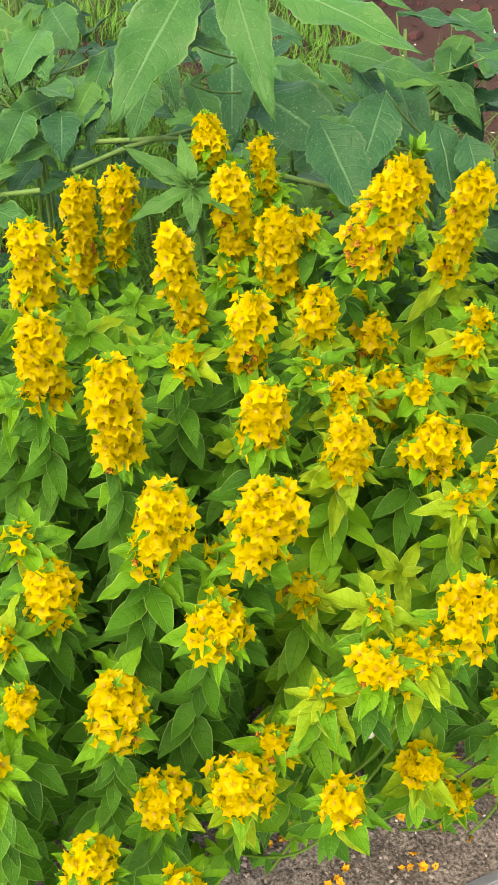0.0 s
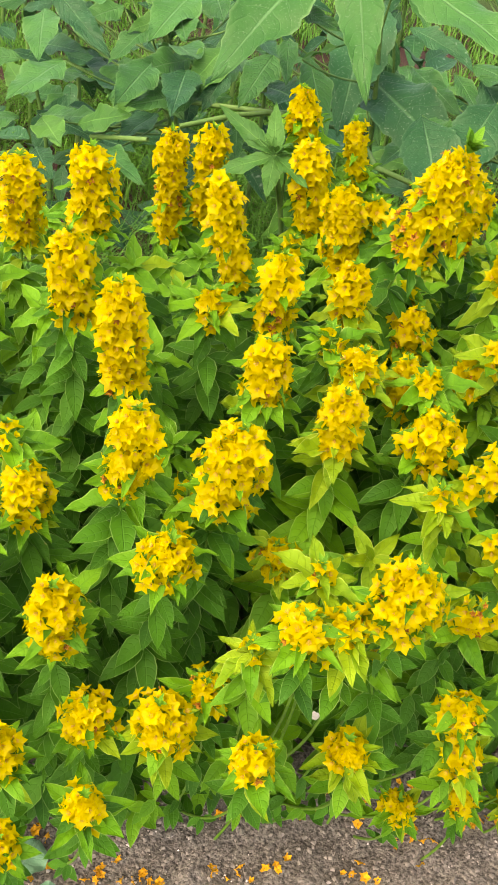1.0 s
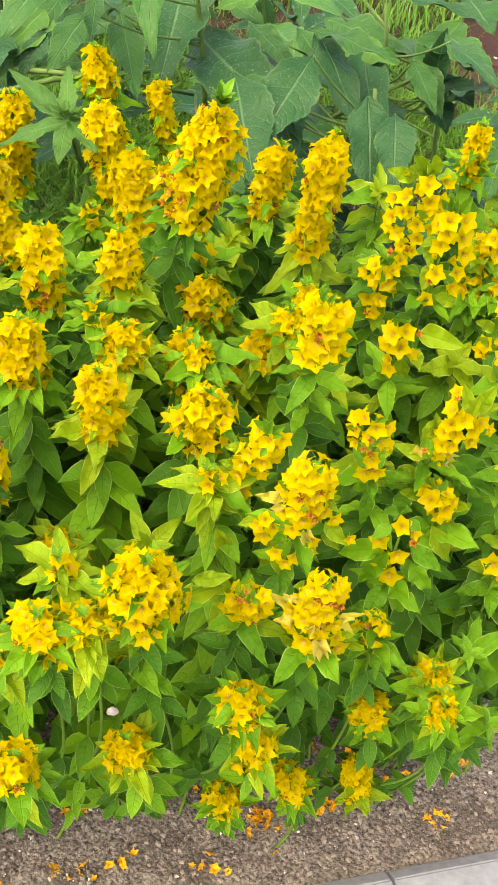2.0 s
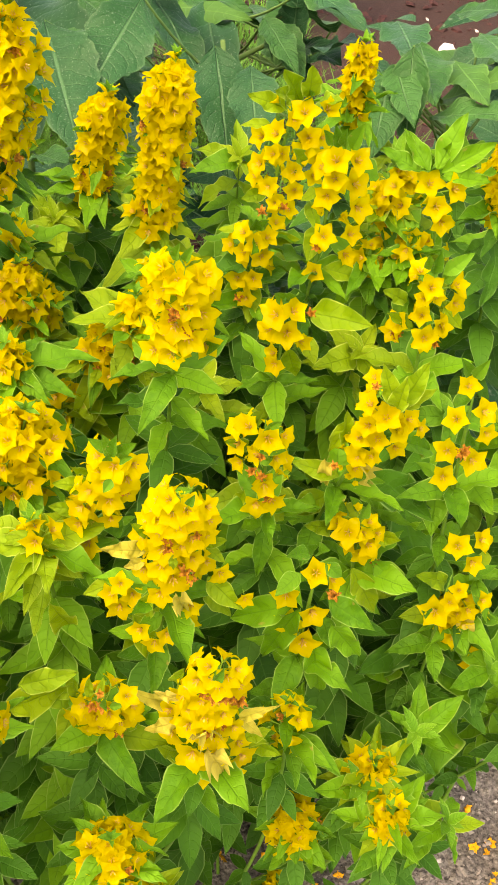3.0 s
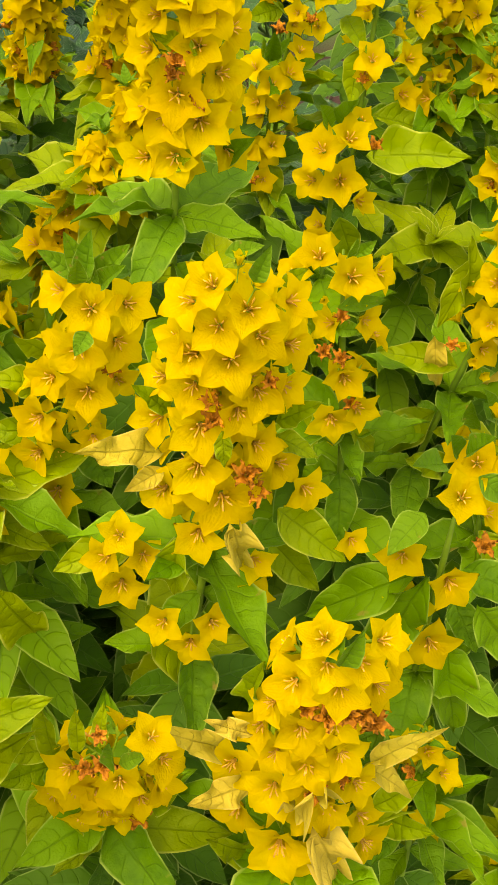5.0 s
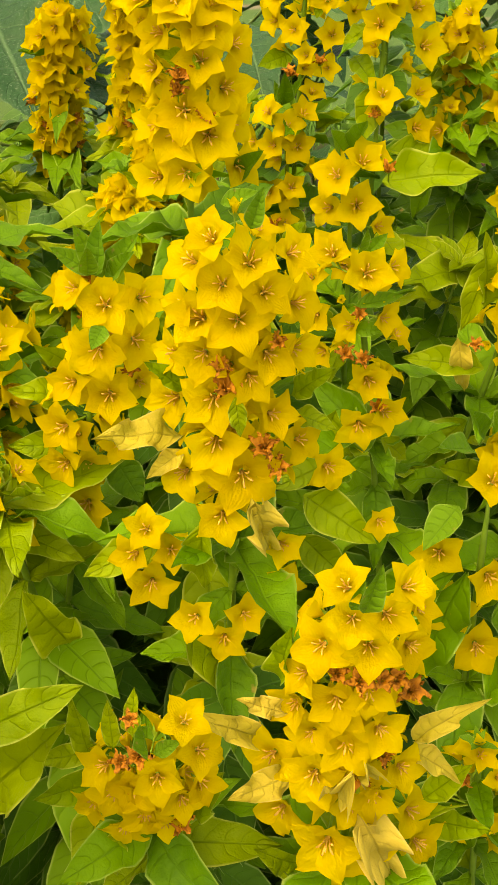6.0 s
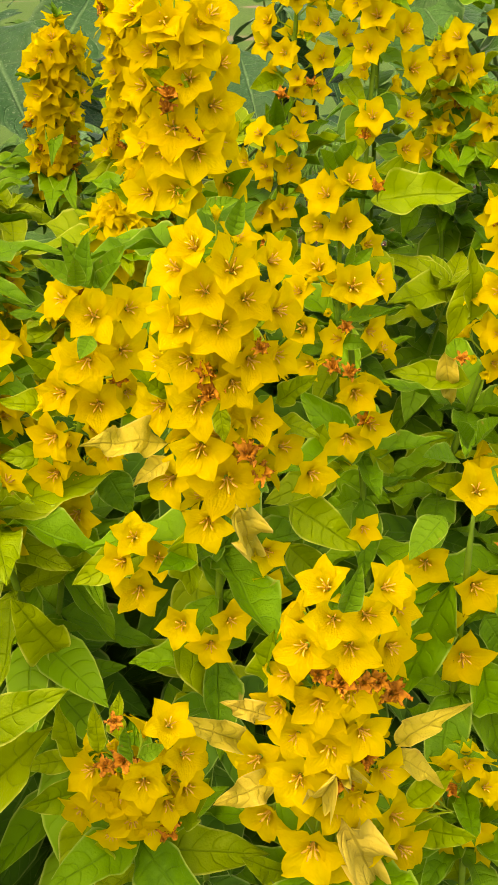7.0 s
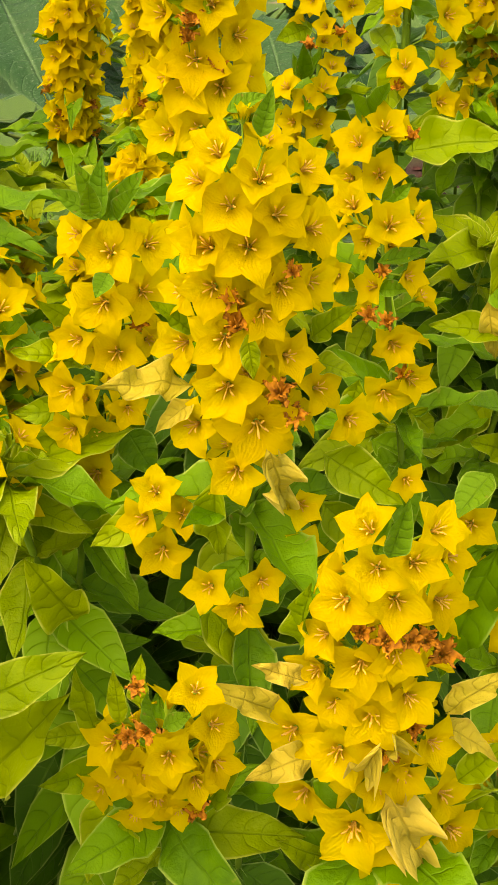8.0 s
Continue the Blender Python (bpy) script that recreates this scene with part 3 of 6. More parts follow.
def leaf_at(plant, origin, p, d, angle, lift, length, tone, r, name="leaf", label="", slim=1.0):
    out = ring(d, angle)
    along_leaf = math.cos(lift) * out + math.sin(lift) * d
    up = d * math.cos(lift) - out * math.sin(lift) + 0.45 * Vector((r.uniform(-1, 1), r.uniform(-1, 1), 0))
    m = frame_of(p - origin, along_leaf, up, length, length * slim * r.uniform(0.85, 1.15), length)
    return part(name, r.choice(LEAVES[tone]), (LEAF[tone],), plant, m, label)


def tone_of(x, y, r):
    lime = 0.12 + 0.8 * min(1, max(0, (x - 0.18) / 0.2)) * min(1, max(0.1, (0.66 - x) / 0.14)) * (1 if y < 1.2 else 0.75)
    k = r.random()
    return "lime" if k < lime * 0.72 else "mid" if k < lime * 0.72 + 0.45 else "deep"


PIECES = {}


def leaf_piece(me, m):
    """A leaf's own shape at a pose, to be joined with others."""
    if me.name not in PIECES:
        us = [(0.5, 0.5)] * len(me.vertices)
        for poly in me.polygons:
            for li in poly.loop_indices:
                us[me.loops[li].vertex_index] = tuple(me.uv_layers[0].data[li].uv)
        PIECES[me.name] = ([w.co.copy() for w in me.vertices], [tuple(w.vertices) for w in me.polygons], us)
    vs, fs, us = PIECES[me.name]
    return [m @ w for w in vs], fs, us, 0


def leafy_stem(plant, origin, pts, r, tone, whorls, spacing, first, size, seed, rosette=5):
    """Stem, single leaves on its upper whorls, and the hidden lower foliage as one part."""
    n = len(pts)
    v, f = tube([p - origin for p in pts], [0.0022 - 0.0008 * i / (n - 1) for i in range(n - 1)] + [0.0005], 6)
    part("stem", mesh_of("stem", v, f), (STEM,), plant)
    total = sum((pts[i + 1] - pts[i]).length for i in range(n - 1))
    back, turn, k = first, r.uniform(0, 6.28), 0
    low = []
    while back < total - 0.10:
        p, d = along(pts, back)
        count = rosette if k == 0 else 4 if k == 1 and rosette > 5 else 3 if k < whorls else 5
        if k >= 5 and behind_kerb(p.x, p.y) < 0.05 or k >= whorls and p.z < 0.06:
            back += spacing
            k += 1
            continue
        # short leaves close to the bare soil
        edge = k >= 2 and behind_kerb(p.x, p.y) < 0.14 and p.z < 0.30
        for q in range(3 if edge else count):
            angle = turn + 2 * math.pi * q / count + r.uniform(-0.25, 0.25)
            lift = r.uniform(0.0, 0.6) if k == 0 else r.uniform(-0.4, 0.5) - 0.06 * min(k, 6)
            length = size * r.uniform(0.75, 1.25) * (0.85 + 0.08 * min(k, 4)) * (0.5 if edge else 0.75 if k and behind_kerb(p.x, p.y) < 0.09 else 1.12 if k == 0 else 1)
            t = tone if r.random() < 0.82 else r.choice(("deep", "mid", "lime"))
            if k == 0 and t == "deep":
                t = "mid"
            if k < whorls:
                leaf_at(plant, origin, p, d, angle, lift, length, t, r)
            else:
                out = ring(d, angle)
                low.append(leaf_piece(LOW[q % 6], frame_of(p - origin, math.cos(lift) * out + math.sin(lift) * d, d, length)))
        back += (0.5 if k == 0 and rosette > 5 else 1) * spacing * (1 + 0.10 * min(k, 5)) * r.uniform(0.85, 1.15)
        turn += 0.9
        k += 1
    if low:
        # a darker leaf tone below puts the shade between stems into the colour
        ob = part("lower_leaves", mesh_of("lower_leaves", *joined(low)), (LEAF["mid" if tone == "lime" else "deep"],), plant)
        tagged(ob, "lower leaves in darker green for shade", kind="stuff")


LOOK = {
    "": "yellow loosestrife stem with a dense spike of open flowers",
    "few": "yellow loosestrife stem with a few loose open flowers",
    "tuft": "yellow loosestrife spike crowned by a fresh green leaf tuft",
    "bud": "yellow loosestrife spike with a single bright flower on top",
}


def loosestrife(k, top, foot, width, habit):
    r = random.Random(100 + k)
    axis = (top - foot).normalized()
    pts = stem_line(foot, axis, 300 + k)
    origin = pts[0].copy()
    plant = new("loosestrife")
    plant.location = origin
    tagged(plant, LOOK[habit], "flower", "loosestrife stems in the bed")
    tone = tone_of(foot.x, foot.y, r)
    length = (top - foot).length
    # the stalk runs on inside the flowers
    leafy_stem(plant, origin, pts + [foot + axis * length * q for q in (0.35, 0.7, 0.97)], r, tone, 3, 0.024, length - 0.004, 0.045 if foot.x > 0.38 else 0.050, k, 8)
    size = 0.0178 if foot.x > 0.38 or foot.y < 0.95 else 0.0195
    reach = max(0.0095, width * 0.5 - 0.0065)
    side = r.uniform(0, 6.28)
    gap = size * (1.1 if habit == "few" else 0.75 if foot.y < 1.1 else 0.80)
    # whorls of flowers, each turned half a place against the one above
    seats, down, level = [], 0.0, 0
    while down < length + 0.3 * gap:
        dome = min(1.0, 0.22 + down / (1.1 * reach))
        count = max(3, round(2 * math.pi * reach * dome / gap))
        for q in range(count):
            seats.append((min(1.0, down / length), dome, side + 2 * math.pi * (q + 0.5 * (level % 2)) / count + r.uniform(-0.3, 0.3)))
        down += gap * (0.40 + 0.48 * dome)
        level += 1
    for i, (s, dome, angle) in enumerate(seats):
        out = ring(axis, angle)
        lift = 1.5 - 1.0 * dome + r.uniform(-0.45, 0.45) - 0.2 * s
        z = (math.cos(lift) * out + math.sin(lift) * axis).normalized()
        x = z.orthogonal().normalized()
        dia = size * r.uniform(0.80, 1.18) * (0.8 if i < 3 else 1)
        swell = 1 + 0.4 * noise.noise((3 * s + k, out.x * 1.5, out.y * 1.5))
        place = top - axis * (length * s) + out * reach * dome * swell * r.uniform(0.72, 1.2) + axis * r.uniform(-0.006, 0.006) - z * dia * 0.2 - origin
        m = Matrix.Translation(place) @ Matrix((x, z.cross(x), z)).transposed().to_4x4() @ Matrix.Rotation(r.uniform(0, 6.28), 4, "Z") @ Matrix.Scale(dia, 4)
        dice = r.random()
        if dice < 0.03 + 0.14 * s and i > 5:
            part("withered_flower", r.choice(WITHERED), (WILTED, CALYX), plant, m @ Matrix.Scale(0.8, 4), "withered orange-brown flower")
        elif i < 4 and dice < 0.3:
            part("bud", r.choice(BUDS), SLOTS, plant, m, "half-open yellow bud")
        else:
            part("flower", r.choice(FLOWERS if r.random() < 0.35 else STARS), SLOTS, plant, m)
    # shaded flowers of the heart, between those of the outside
    heart = []
    for s, dome, angle in seats:
        out = ring(axis, angle + 0.5)
        z = (out + r.uniform(0.2, 0.9) * axis).normalized()
        x = z.orthogonal().normalized()
        m = Matrix.Translation(top - axis * (length * min(1.0, s + 0.03) + 0.004) + out * reach * dome * 0.5 - origin) @ Matrix((x, z.cross(x), z)).transposed().to_4x4() @ Matrix.Scale(size * r.uniform(0.9, 1.1), 4)
        vs, fs, us, _ = r.choice(INNER)
        heart.append(([m @ w for w in vs], fs, us, 0))
    if habit != "few":
        tagged(part("flower_heart", mesh_of("flower_heart", *joined(heart)), (PETAL,), plant), "packed yellow inner flowers", kind="stuff")
    bracts = 8 if habit != "few" else 4
    for i in range(bracts):
        s = 0.35 + 0.65 * (i + r.random()) / bracts
        t = "mid" if tone == "deep" and s < 0.7 else tone
        long = width * 0.5 + (0.008 + 0.012 * s) * r.uniform(0.7, 1.3)
        leaf_at(plant, origin, top - axis * length * min(s, 1.0), axis, 2.39996 * i + side, r.uniform(-0.1, 0.5), long, t, r, "bract", "", 0.8)
    # tip of young leaves
    big = {"tuft": 2.1}.get(habit, 1.0)
    tuft = []
    for q in range(6 if big == 1 else 13):
        out, lift = ring(axis, 2.4 * q + side), r.uniform(0.7, 1.35)
        d = math.cos(lift) * out + math.sin(lift) * axis
        tuft.append(leaf_piece(COARSE[q % 6], frame_of(top + axis * (0.005 + 0.004 * (q // 4) * (big - 1)) - origin, d, axis - 0.4 * out, 0.0105 * big * r.uniform(0.75, 1.25))))
    me = mesh_of("leaf_tip", *joined(tuft))
    part("leaf_tip", me, (LEAF["tip"],), plant, None, "bright green tuft of young leaves")
    if habit == "bud":
        out = ring(axis, side + 1.0)
        m = frame_of(top + axis * 0.012 + out * 0.012 - origin, -out.cross(axis), axis + 0.6 * out, 0.021)
        part("top_flower", FLOWERS[2], SLOTS, plant, m)


for k, (top, foot, width, habit) in enumerate(RACEMES):
    loosestrife(k, top, foot, width, habit)


# ---- the nearest stems, flower by flower ----
SPIKE_RNG = random.Random(41)
CLOSE = []


def spike(top, foot, label, heart=0):
    """A stem of loosestrife, bare of flowers at first."""
    top, foot = Vector(top), Vector(foot)
    CLOSE.append(foot)
    axis = (top - foot).normalized()
    low = foot - axis * 0.02
    pts = stem_line(low, axis, 900 + len(CLOSE))
    origin = pts[0].copy()
    plant = new("loosestrife")
    plant.location = origin
    tagged(plant, label, "flower", "loosestrife stems in the bed")
    tone = "mid" if len(CLOSE) % 3 else "deep"
    length = (top - low).length
    leafy_stem(plant, origin, pts + [low + axis * length * q for q in (0.35, 0.7, 1.0)], SPIKE_RNG, tone, 3, 0.026, length + 0.004, 0.050, len(CLOSE))
    # flowers of the far side and the heart
    for i in range(heart):
        out = ring(axis, 2.39996 * i)
        z = (out + 0.55 * axis).normalized()
        facing_path = out.dot(Vector((0.05, -0.95, 0.3)))
        bloom((plant, top, foot), top - axis * ((top - foot).length * (0.08 + 0.92 * i / heart)) + out * (0.0075 if facing_path > 0.2 else 0.014), z, 0.0165)
    return plant, top, foot


def bloom(stem, place, facing, dia, kind=""):
    """One flower of a stem: where the mouth of its cup lies, which way it opens, how wide it is."""
    plant, top, foot = stem
    r = SPIKE_RNG
    z = Vector(facing).normalized()
    x = z.orthogonal().normalized()
    m = Matrix.Translation(Vector(place) - z * dia * 0.22 - plant.location) @ Matrix((x, z.cross(x), z)).transposed().to_4x4() @ Matrix.Rotation(r.uniform(0, 6.28), 4, "Z") @ Matrix.Scale(dia, 4)
    if kind == "withered":
        part("withered_flower", r.choice(WITHERED), (WILTED, CALYX), plant, m @ Matrix.Scale(1.45, 4), "withered orange-brown flower")
    elif kind == "bud":
        part("bud", r.choice(BUDS), SLOTS, plant, m, "half-open yellow bud")
    else:
        part("flower", r.choice(FLOWERS), SLOTS, plant, m)


def bract(stem, base, tip, width, tone):
    """One leaf of a stem, from its base to its tip."""
    plant = stem[0]
    ahead = Vector((0.0, -0.008, 0.003)) if tone in ("buff", "tip") else Vector((0.0, -0.002, 0.0))
    base, tip = Vector(base) + ahead, Vector(tip) + ahead
    long = (tip - base).length
    r = SPIKE_RNG
    width = max(width, 0.30 * long)
    full = 2.3 * width
    if long < full:
        base = base + (full * full - long * long) ** 0.5 * Vector((0.0, 0.93, -0.36))
        long = (tip - base).length
    me = LEAVES[tone][r.randrange(len(LEAVES[tone]))] if tone == "buff" else FLAT_LEAVES[tone][r.randrange(3)]
    up = Vector((0.0, -0.75, 0.65)) + 0.25 * Vector((r.uniform(-1, 1), r.uniform(-1, 1), r.uniform(-1, 1)))
    m = frame_of(base - plant.location, tip - base, up, long, width / 0.42, long)
    part("bract" if tone in ("buff", "tip") else "leaf", me, (LEAF[tone],), plant, m, {"buff": "faded buff bract", "tip": "bright green young leaf"}.get(tone, ""))


FLAT_LEAVES = {tone: [leaf_mesh("leaf", rng, width=0.42, droop=d, fold=f, wave=0.10, twist=tw, crumple=0.035, rows=20, cols=6) for d, f, tw in ((0.06, 0.14, 0.15), (0.12, 0.22, -0.2), (0.02, 0.10, 0.25))] for tone in ("deep", "mid", "lime")}
FLAT_LEAVES["tip"] = [leaf_mesh("leaf", rng, width=0.42, droop=d, fold=0.26, wave=0.03, rows=14, cols=6) for d in (-0.10, 0.05, 0.15)]

crown = spike((0.4703, 0.9466, 0.8532), (0.4603, 0.9706, 0.7572), "tall yellow loosestrife spike with faded yellow-green leaves and buff bracts", 30)
bloom(crown, (0.4739, 0.9294, 0.8506), (0.22, -0.81, 0.54), 0.0192)
bloom(crown, (0.4635, 0.9279, 0.8576), (-0.19, -0.69, 0.70), 0.0157)
bloom(crown, (0.4650, 0.9322, 0.8433), (-0.03, -0.91, 0.42), 0.0162)
bloom(crown, (0.4561, 0.9347, 0.8494), (-0.50, -0.68, 0.53), 0.0162)
bloom(crown, (0.4570, 0.9388, 0.8311), (-0.24, -0.88, 0.41), 0.0194)
bloom(crown, (0.4687, 0.9358, 0.8315), (0.12, -0.92, 0.37), 0.0192)
bloom(crown, (0.4771, 0.9345, 0.8399), (0.41, -0.85, 0.34), 0.0158)
bloom(crown, (0.4850, 0.9346, 0.8513), (0.73, -0.51, 0.45), 0.0138)
bloom(crown, (0.4855, 0.9436, 0.8335), (0.78, -0.60, 0.17), 0.0156)
bloom(crown, (0.4765, 0.9422, 0.8182), (0.45, -0.89, 0.03), 0.0171)
bloom(crown, (0.4567, 0.9420, 0.8184), (-0.19, -0.97, 0.12), 0.0172)
bloom(crown, (0.4448, 0.9569, 0.8130), (-0.61, -0.75, 0.24), 0.0148)
bloom(crown, (0.4431, 0.9611, 0.7958), (-0.40, -0.90, 0.19), 0.0177)
bloom(crown, (0.4586, 0.9450, 0.8024), (0.01, -1.00, 0.07), 0.0195)
bloom(crown, (0.4708, 0.9426, 0.8104), (0.35, -0.93, -0.12), 0.0160)
bloom(crown, (0.4763, 0.9494, 0.7957), (0.60, -0.79, 0.14), 0.0155)
bloom(crown, (0.4578, 0.9486, 0.7862), (0.01, -1.00, 0.02), 0.0211)
bloom(crown, (0.4658, 0.9512, 0.7729), (0.21, -0.98, 0.01), 0.0224)
bloom(crown, (0.4447, 0.9585, 0.7702), (-0.40, -0.91, 0.09), 0.0180)
bloom(crown, (0.4833, 0.9660, 0.7793), (0.69, -0.66, 0.30), 0.0156)
bloom(crown, (0.4920, 0.9722, 0.7658), (0.59, -0.80, 0.04), 0.0160)
bloom(crown, (0.4578, 0.9540, 0.7567), (0.06, -1.00, 0.07), 0.0196)
bloom(crown, (0.4764, 0.9259, 0.8602), (0.37, -0.26, 0.89), 0.0117)
bloom(crown, (0.4711, 0.9225, 0.8670), (0.07, -0.21, 0.98), 0.0096, "bud")
bloom(crown, (0.4518, 0.9423, 0.8336), (-0.72, -0.63, 0.29), 0.0146)
bloom(crown, (0.4836, 0.9482, 0.8177), (0.77, -0.63, -0.04), 0.0161)
bloom(crown, (0.4281, 0.9699, 0.7421), (0.02, -0.81, 0.59), 0.0154)
bloom(crown, (0.4223, 0.9709, 0.7310), (-0.29, -0.91, 0.31), 0.0169)
bloom(crown, (0.4361, 0.9722, 0.7321), (0.31, -0.86, 0.40), 0.0160)
bloom(crown, (0.4274, 0.9733, 0.7169), (0.11, -0.99, 0.02), 0.0185)
bloom(crown, (0.4760, 0.9647, 0.7399), (0.41, -0.89, 0.19), 0.0158)
bloom(crown, (0.4748, 0.9670, 0.7248), (0.21, -0.98, 0.01), 0.0170)
bloom(crown, (0.4440, 0.9636, 0.7096), (-0.19, -0.93, 0.32), 0.0164)
bloom(crown, (0.4546, 0.9616, 0.7023), (0.11, -0.99, 0.02), 0.0160)
bloom(crown, (0.4627, 0.9612, 0.7133), (0.41, -0.87, 0.29), 0.0149)
bloom(crown, (0.5091, 0.9780, 0.7418), (0.31, -0.95, 0.10), 0.0127)
bloom(crown, (0.4631, 0.9411, 0.8083), (0.12, -0.78, 0.69), 0.0099, "withered")
bloom(crown, (0.4626, 0.9392, 0.8158), (0.12, -0.78, 0.69), 0.0078, "withered")
bloom(crown, (0.4733, 0.9490, 0.7850), (0.12, -0.78, 0.69), 0.0111, "withered")
bloom(crown, (0.4759, 0.9532, 0.7758), (0.12, -0.78, 0.69), 0.0101, "withered")
bloom(crown, (0.4794, 0.9404, 0.8231), (0.12, -0.78, 0.69), 0.0066, "withered")
bract(crown, (0.4699, 0.9525, 0.7650), (0.4756, 0.9665, 0.7327), 0.0115, "buff")
bract(crown, (0.4821, 0.9699, 0.7549), (0.5081, 0.9739, 0.7366), 0.0160, "lime")
bract(crown, (0.4500, 0.9590, 0.7517), (0.4471, 0.9644, 0.7195), 0.0135, "lime")
bract(crown, (0.4443, 0.9608, 0.7827), (0.4222, 0.9557, 0.7887), 0.0113, "buff")
bract(crown, (0.4459, 0.9604, 0.7777), (0.4327, 0.9591, 0.7694), 0.0075, "buff")
bract(crown, (0.4804, 0.9646, 0.7961), (0.4949, 0.9597, 0.8077), 0.0085, "lime")
bract(crown, (0.4799, 0.9661, 0.7895), (0.4951, 0.9655, 0.7840), 0.0082, "lime")
bract(crown, (0.4672, 0.9326, 0.8642), (0.4773, 0.9311, 0.8679), 0.0047, "tip")
bract(crown, (0.4753, 0.9226, 0.8610), (0.4792, 0.9235, 0.8698), 0.0052, "tip")
bract(crown, (0.4814, 0.9430, 0.8525), (0.4881, 0.9427, 0.8581), 0.0049, "lime")
bract(crown, (0.4664, 0.9408, 0.8060), (0.4671, 0.9429, 0.7918), 0.0059, "lime")
bract(crown, (0.4477, 0.9605, 0.7999), (0.4382, 0.9530, 0.8126), 0.0073, "lime")
bract(crown, (0.4300, 0.9814, 0.7309), (0.4004, 0.9802, 0.7166), 0.0167, "lime")
bract(crown, (0.4422, 0.9899, 0.7139), (0.4435, 0.9847, 0.6734), 0.0215, "lime")
bract(crown, (0.4341, 0.9907, 0.6954), (0.4637, 0.9833, 0.6519), 0.0209, "lime")
bract(crown, (0.4791, 0.9937, 0.7245), (0.4997, 0.9984, 0.7021), 0.0149, "lime")

bright = spike((0.5043, 0.9076, 0.7572), (0.4983, 0.9346, 0.6502), "dense yellow loosestrife spike with curled buff bracts and withered flowers", 32)
bloom(bright, (0.5002, 0.8872, 0.7751), (-0.25, -0.63, 0.73), 0.0154)
bloom(bright, (0.5020, 0.8923, 0.7609), (0.02, -0.91, 0.42), 0.0150)
bloom(bright, (0.5114, 0.8936, 0.7618), (0.27, -0.85, 0.45), 0.0170)
bloom(bright, (0.5065, 0.8971, 0.7483), (0.12, -0.94, 0.32), 0.0175)
bloom(bright, (0.4925, 0.8987, 0.7469), (-0.39, -0.87, 0.29), 0.0177)
bloom(bright, (0.5169, 0.8917, 0.7725), (0.59, -0.55, 0.59), 0.0144)
bloom(bright, (0.5201, 0.8989, 0.7608), (0.82, -0.47, 0.33), 0.0139)
bloom(bright, (0.5186, 0.9042, 0.7438), (0.69, -0.72, 0.11), 0.0162)
bloom(bright, (0.4965, 0.9049, 0.7222), (-0.09, -1.00, 0.02), 0.0177)
bloom(bright, (0.4834, 0.9131, 0.7144), (-0.50, -0.85, 0.17), 0.0174)
bloom(bright, (0.5068, 0.9044, 0.7261), (0.20, -0.97, -0.10), 0.0166)
bloom(bright, (0.4885, 0.9117, 0.7036), (-0.29, -0.95, 0.11), 0.0160)
bloom(bright, (0.4734, 0.9257, 0.6822), (-0.39, -0.87, 0.29), 0.0196)
bloom(bright, (0.4992, 0.9104, 0.7006), (0.01, -1.00, 0.07), 0.0193)
bloom(bright, (0.5099, 0.9108, 0.7073), (0.40, -0.91, 0.09), 0.0172)
bloom(bright, (0.4884, 0.9161, 0.6827), (-0.19, -0.96, 0.22), 0.0201)
bloom(bright, (0.4753, 0.9321, 0.6518), (-0.41, -0.91, -0.02), 0.0199)
bloom(bright, (0.4918, 0.9219, 0.6467), (-0.09, -0.99, 0.12), 0.0245)
bloom(bright, (0.5053, 0.9242, 0.6427), (0.21, -0.97, 0.12), 0.0217)
bloom(bright, (0.5170, 0.9224, 0.6821), (0.60, -0.76, 0.24), 0.0166)
bloom(bright, (0.5210, 0.9370, 0.6495), (0.69, -0.69, 0.21), 0.0195)
bloom(bright, (0.5242, 0.9407, 0.6304), (0.68, -0.73, 0.01), 0.0200)
bloom(bright, (0.5077, 0.9187, 0.6730), (0.21, -0.98, 0.01), 0.0183)
bloom(bright, (0.5010, 0.9265, 0.6230), (0.11, -0.99, 0.02), 0.0197)
bloom(bright, (0.5171, 0.9432, 0.6095), (0.40, -0.92, -0.02), 0.0202)
bloom(bright, (0.4863, 0.9065, 0.7312), (-0.61, -0.72, 0.33), 0.0145)
bloom(bright, (0.5037, 0.9000, 0.7343), (0.12, -0.78, 0.69), 0.0103, "withered")
bloom(bright, (0.4972, 0.8991, 0.7376), (0.12, -0.78, 0.69), 0.0084, "withered")
bloom(bright, (0.5187, 0.9103, 0.7231), (0.12, -0.78, 0.69), 0.0114, "withered")
bloom(bright, (0.5103, 0.9019, 0.7331), (0.12, -0.78, 0.69), 0.0077, "withered")
bloom(bright, (0.5107, 0.9131, 0.6954), (0.12, -0.78, 0.69), 0.0091, "withered")
bloom(bright, (0.5025, 0.9127, 0.6869), (0.12, -0.78, 0.69), 0.0112, "withered")
bloom(bright, (0.5144, 0.9044, 0.7315), (0.12, -0.78, 0.69), 0.0085, "withered")
bract(bright, (0.4807, 0.9202, 0.7083), (0.4681, 0.9137, 0.7180), 0.0066, "buff")
bract(bright, (0.5207, 0.9278, 0.6930), (0.5330, 0.9213, 0.7126), 0.0086, "buff")
bract(bright, (0.5189, 0.9298, 0.6835), (0.5362, 0.9296, 0.6803), 0.0084, "buff")
bract(bright, (0.5013, 0.9090, 0.6940), (0.4885, 0.9186, 0.6603), 0.0079, "buff")
bract(bright, (0.5043, 0.9167, 0.6697), (0.5191, 0.9302, 0.6210), 0.0116, "buff")
bract(bright, (0.4821, 0.9225, 0.6769), (0.4618, 0.9189, 0.6726), 0.0103, "buff")
bract(bright, (0.4693, 0.9233, 0.6912), (0.4588, 0.9157, 0.7074), 0.0102, "buff")
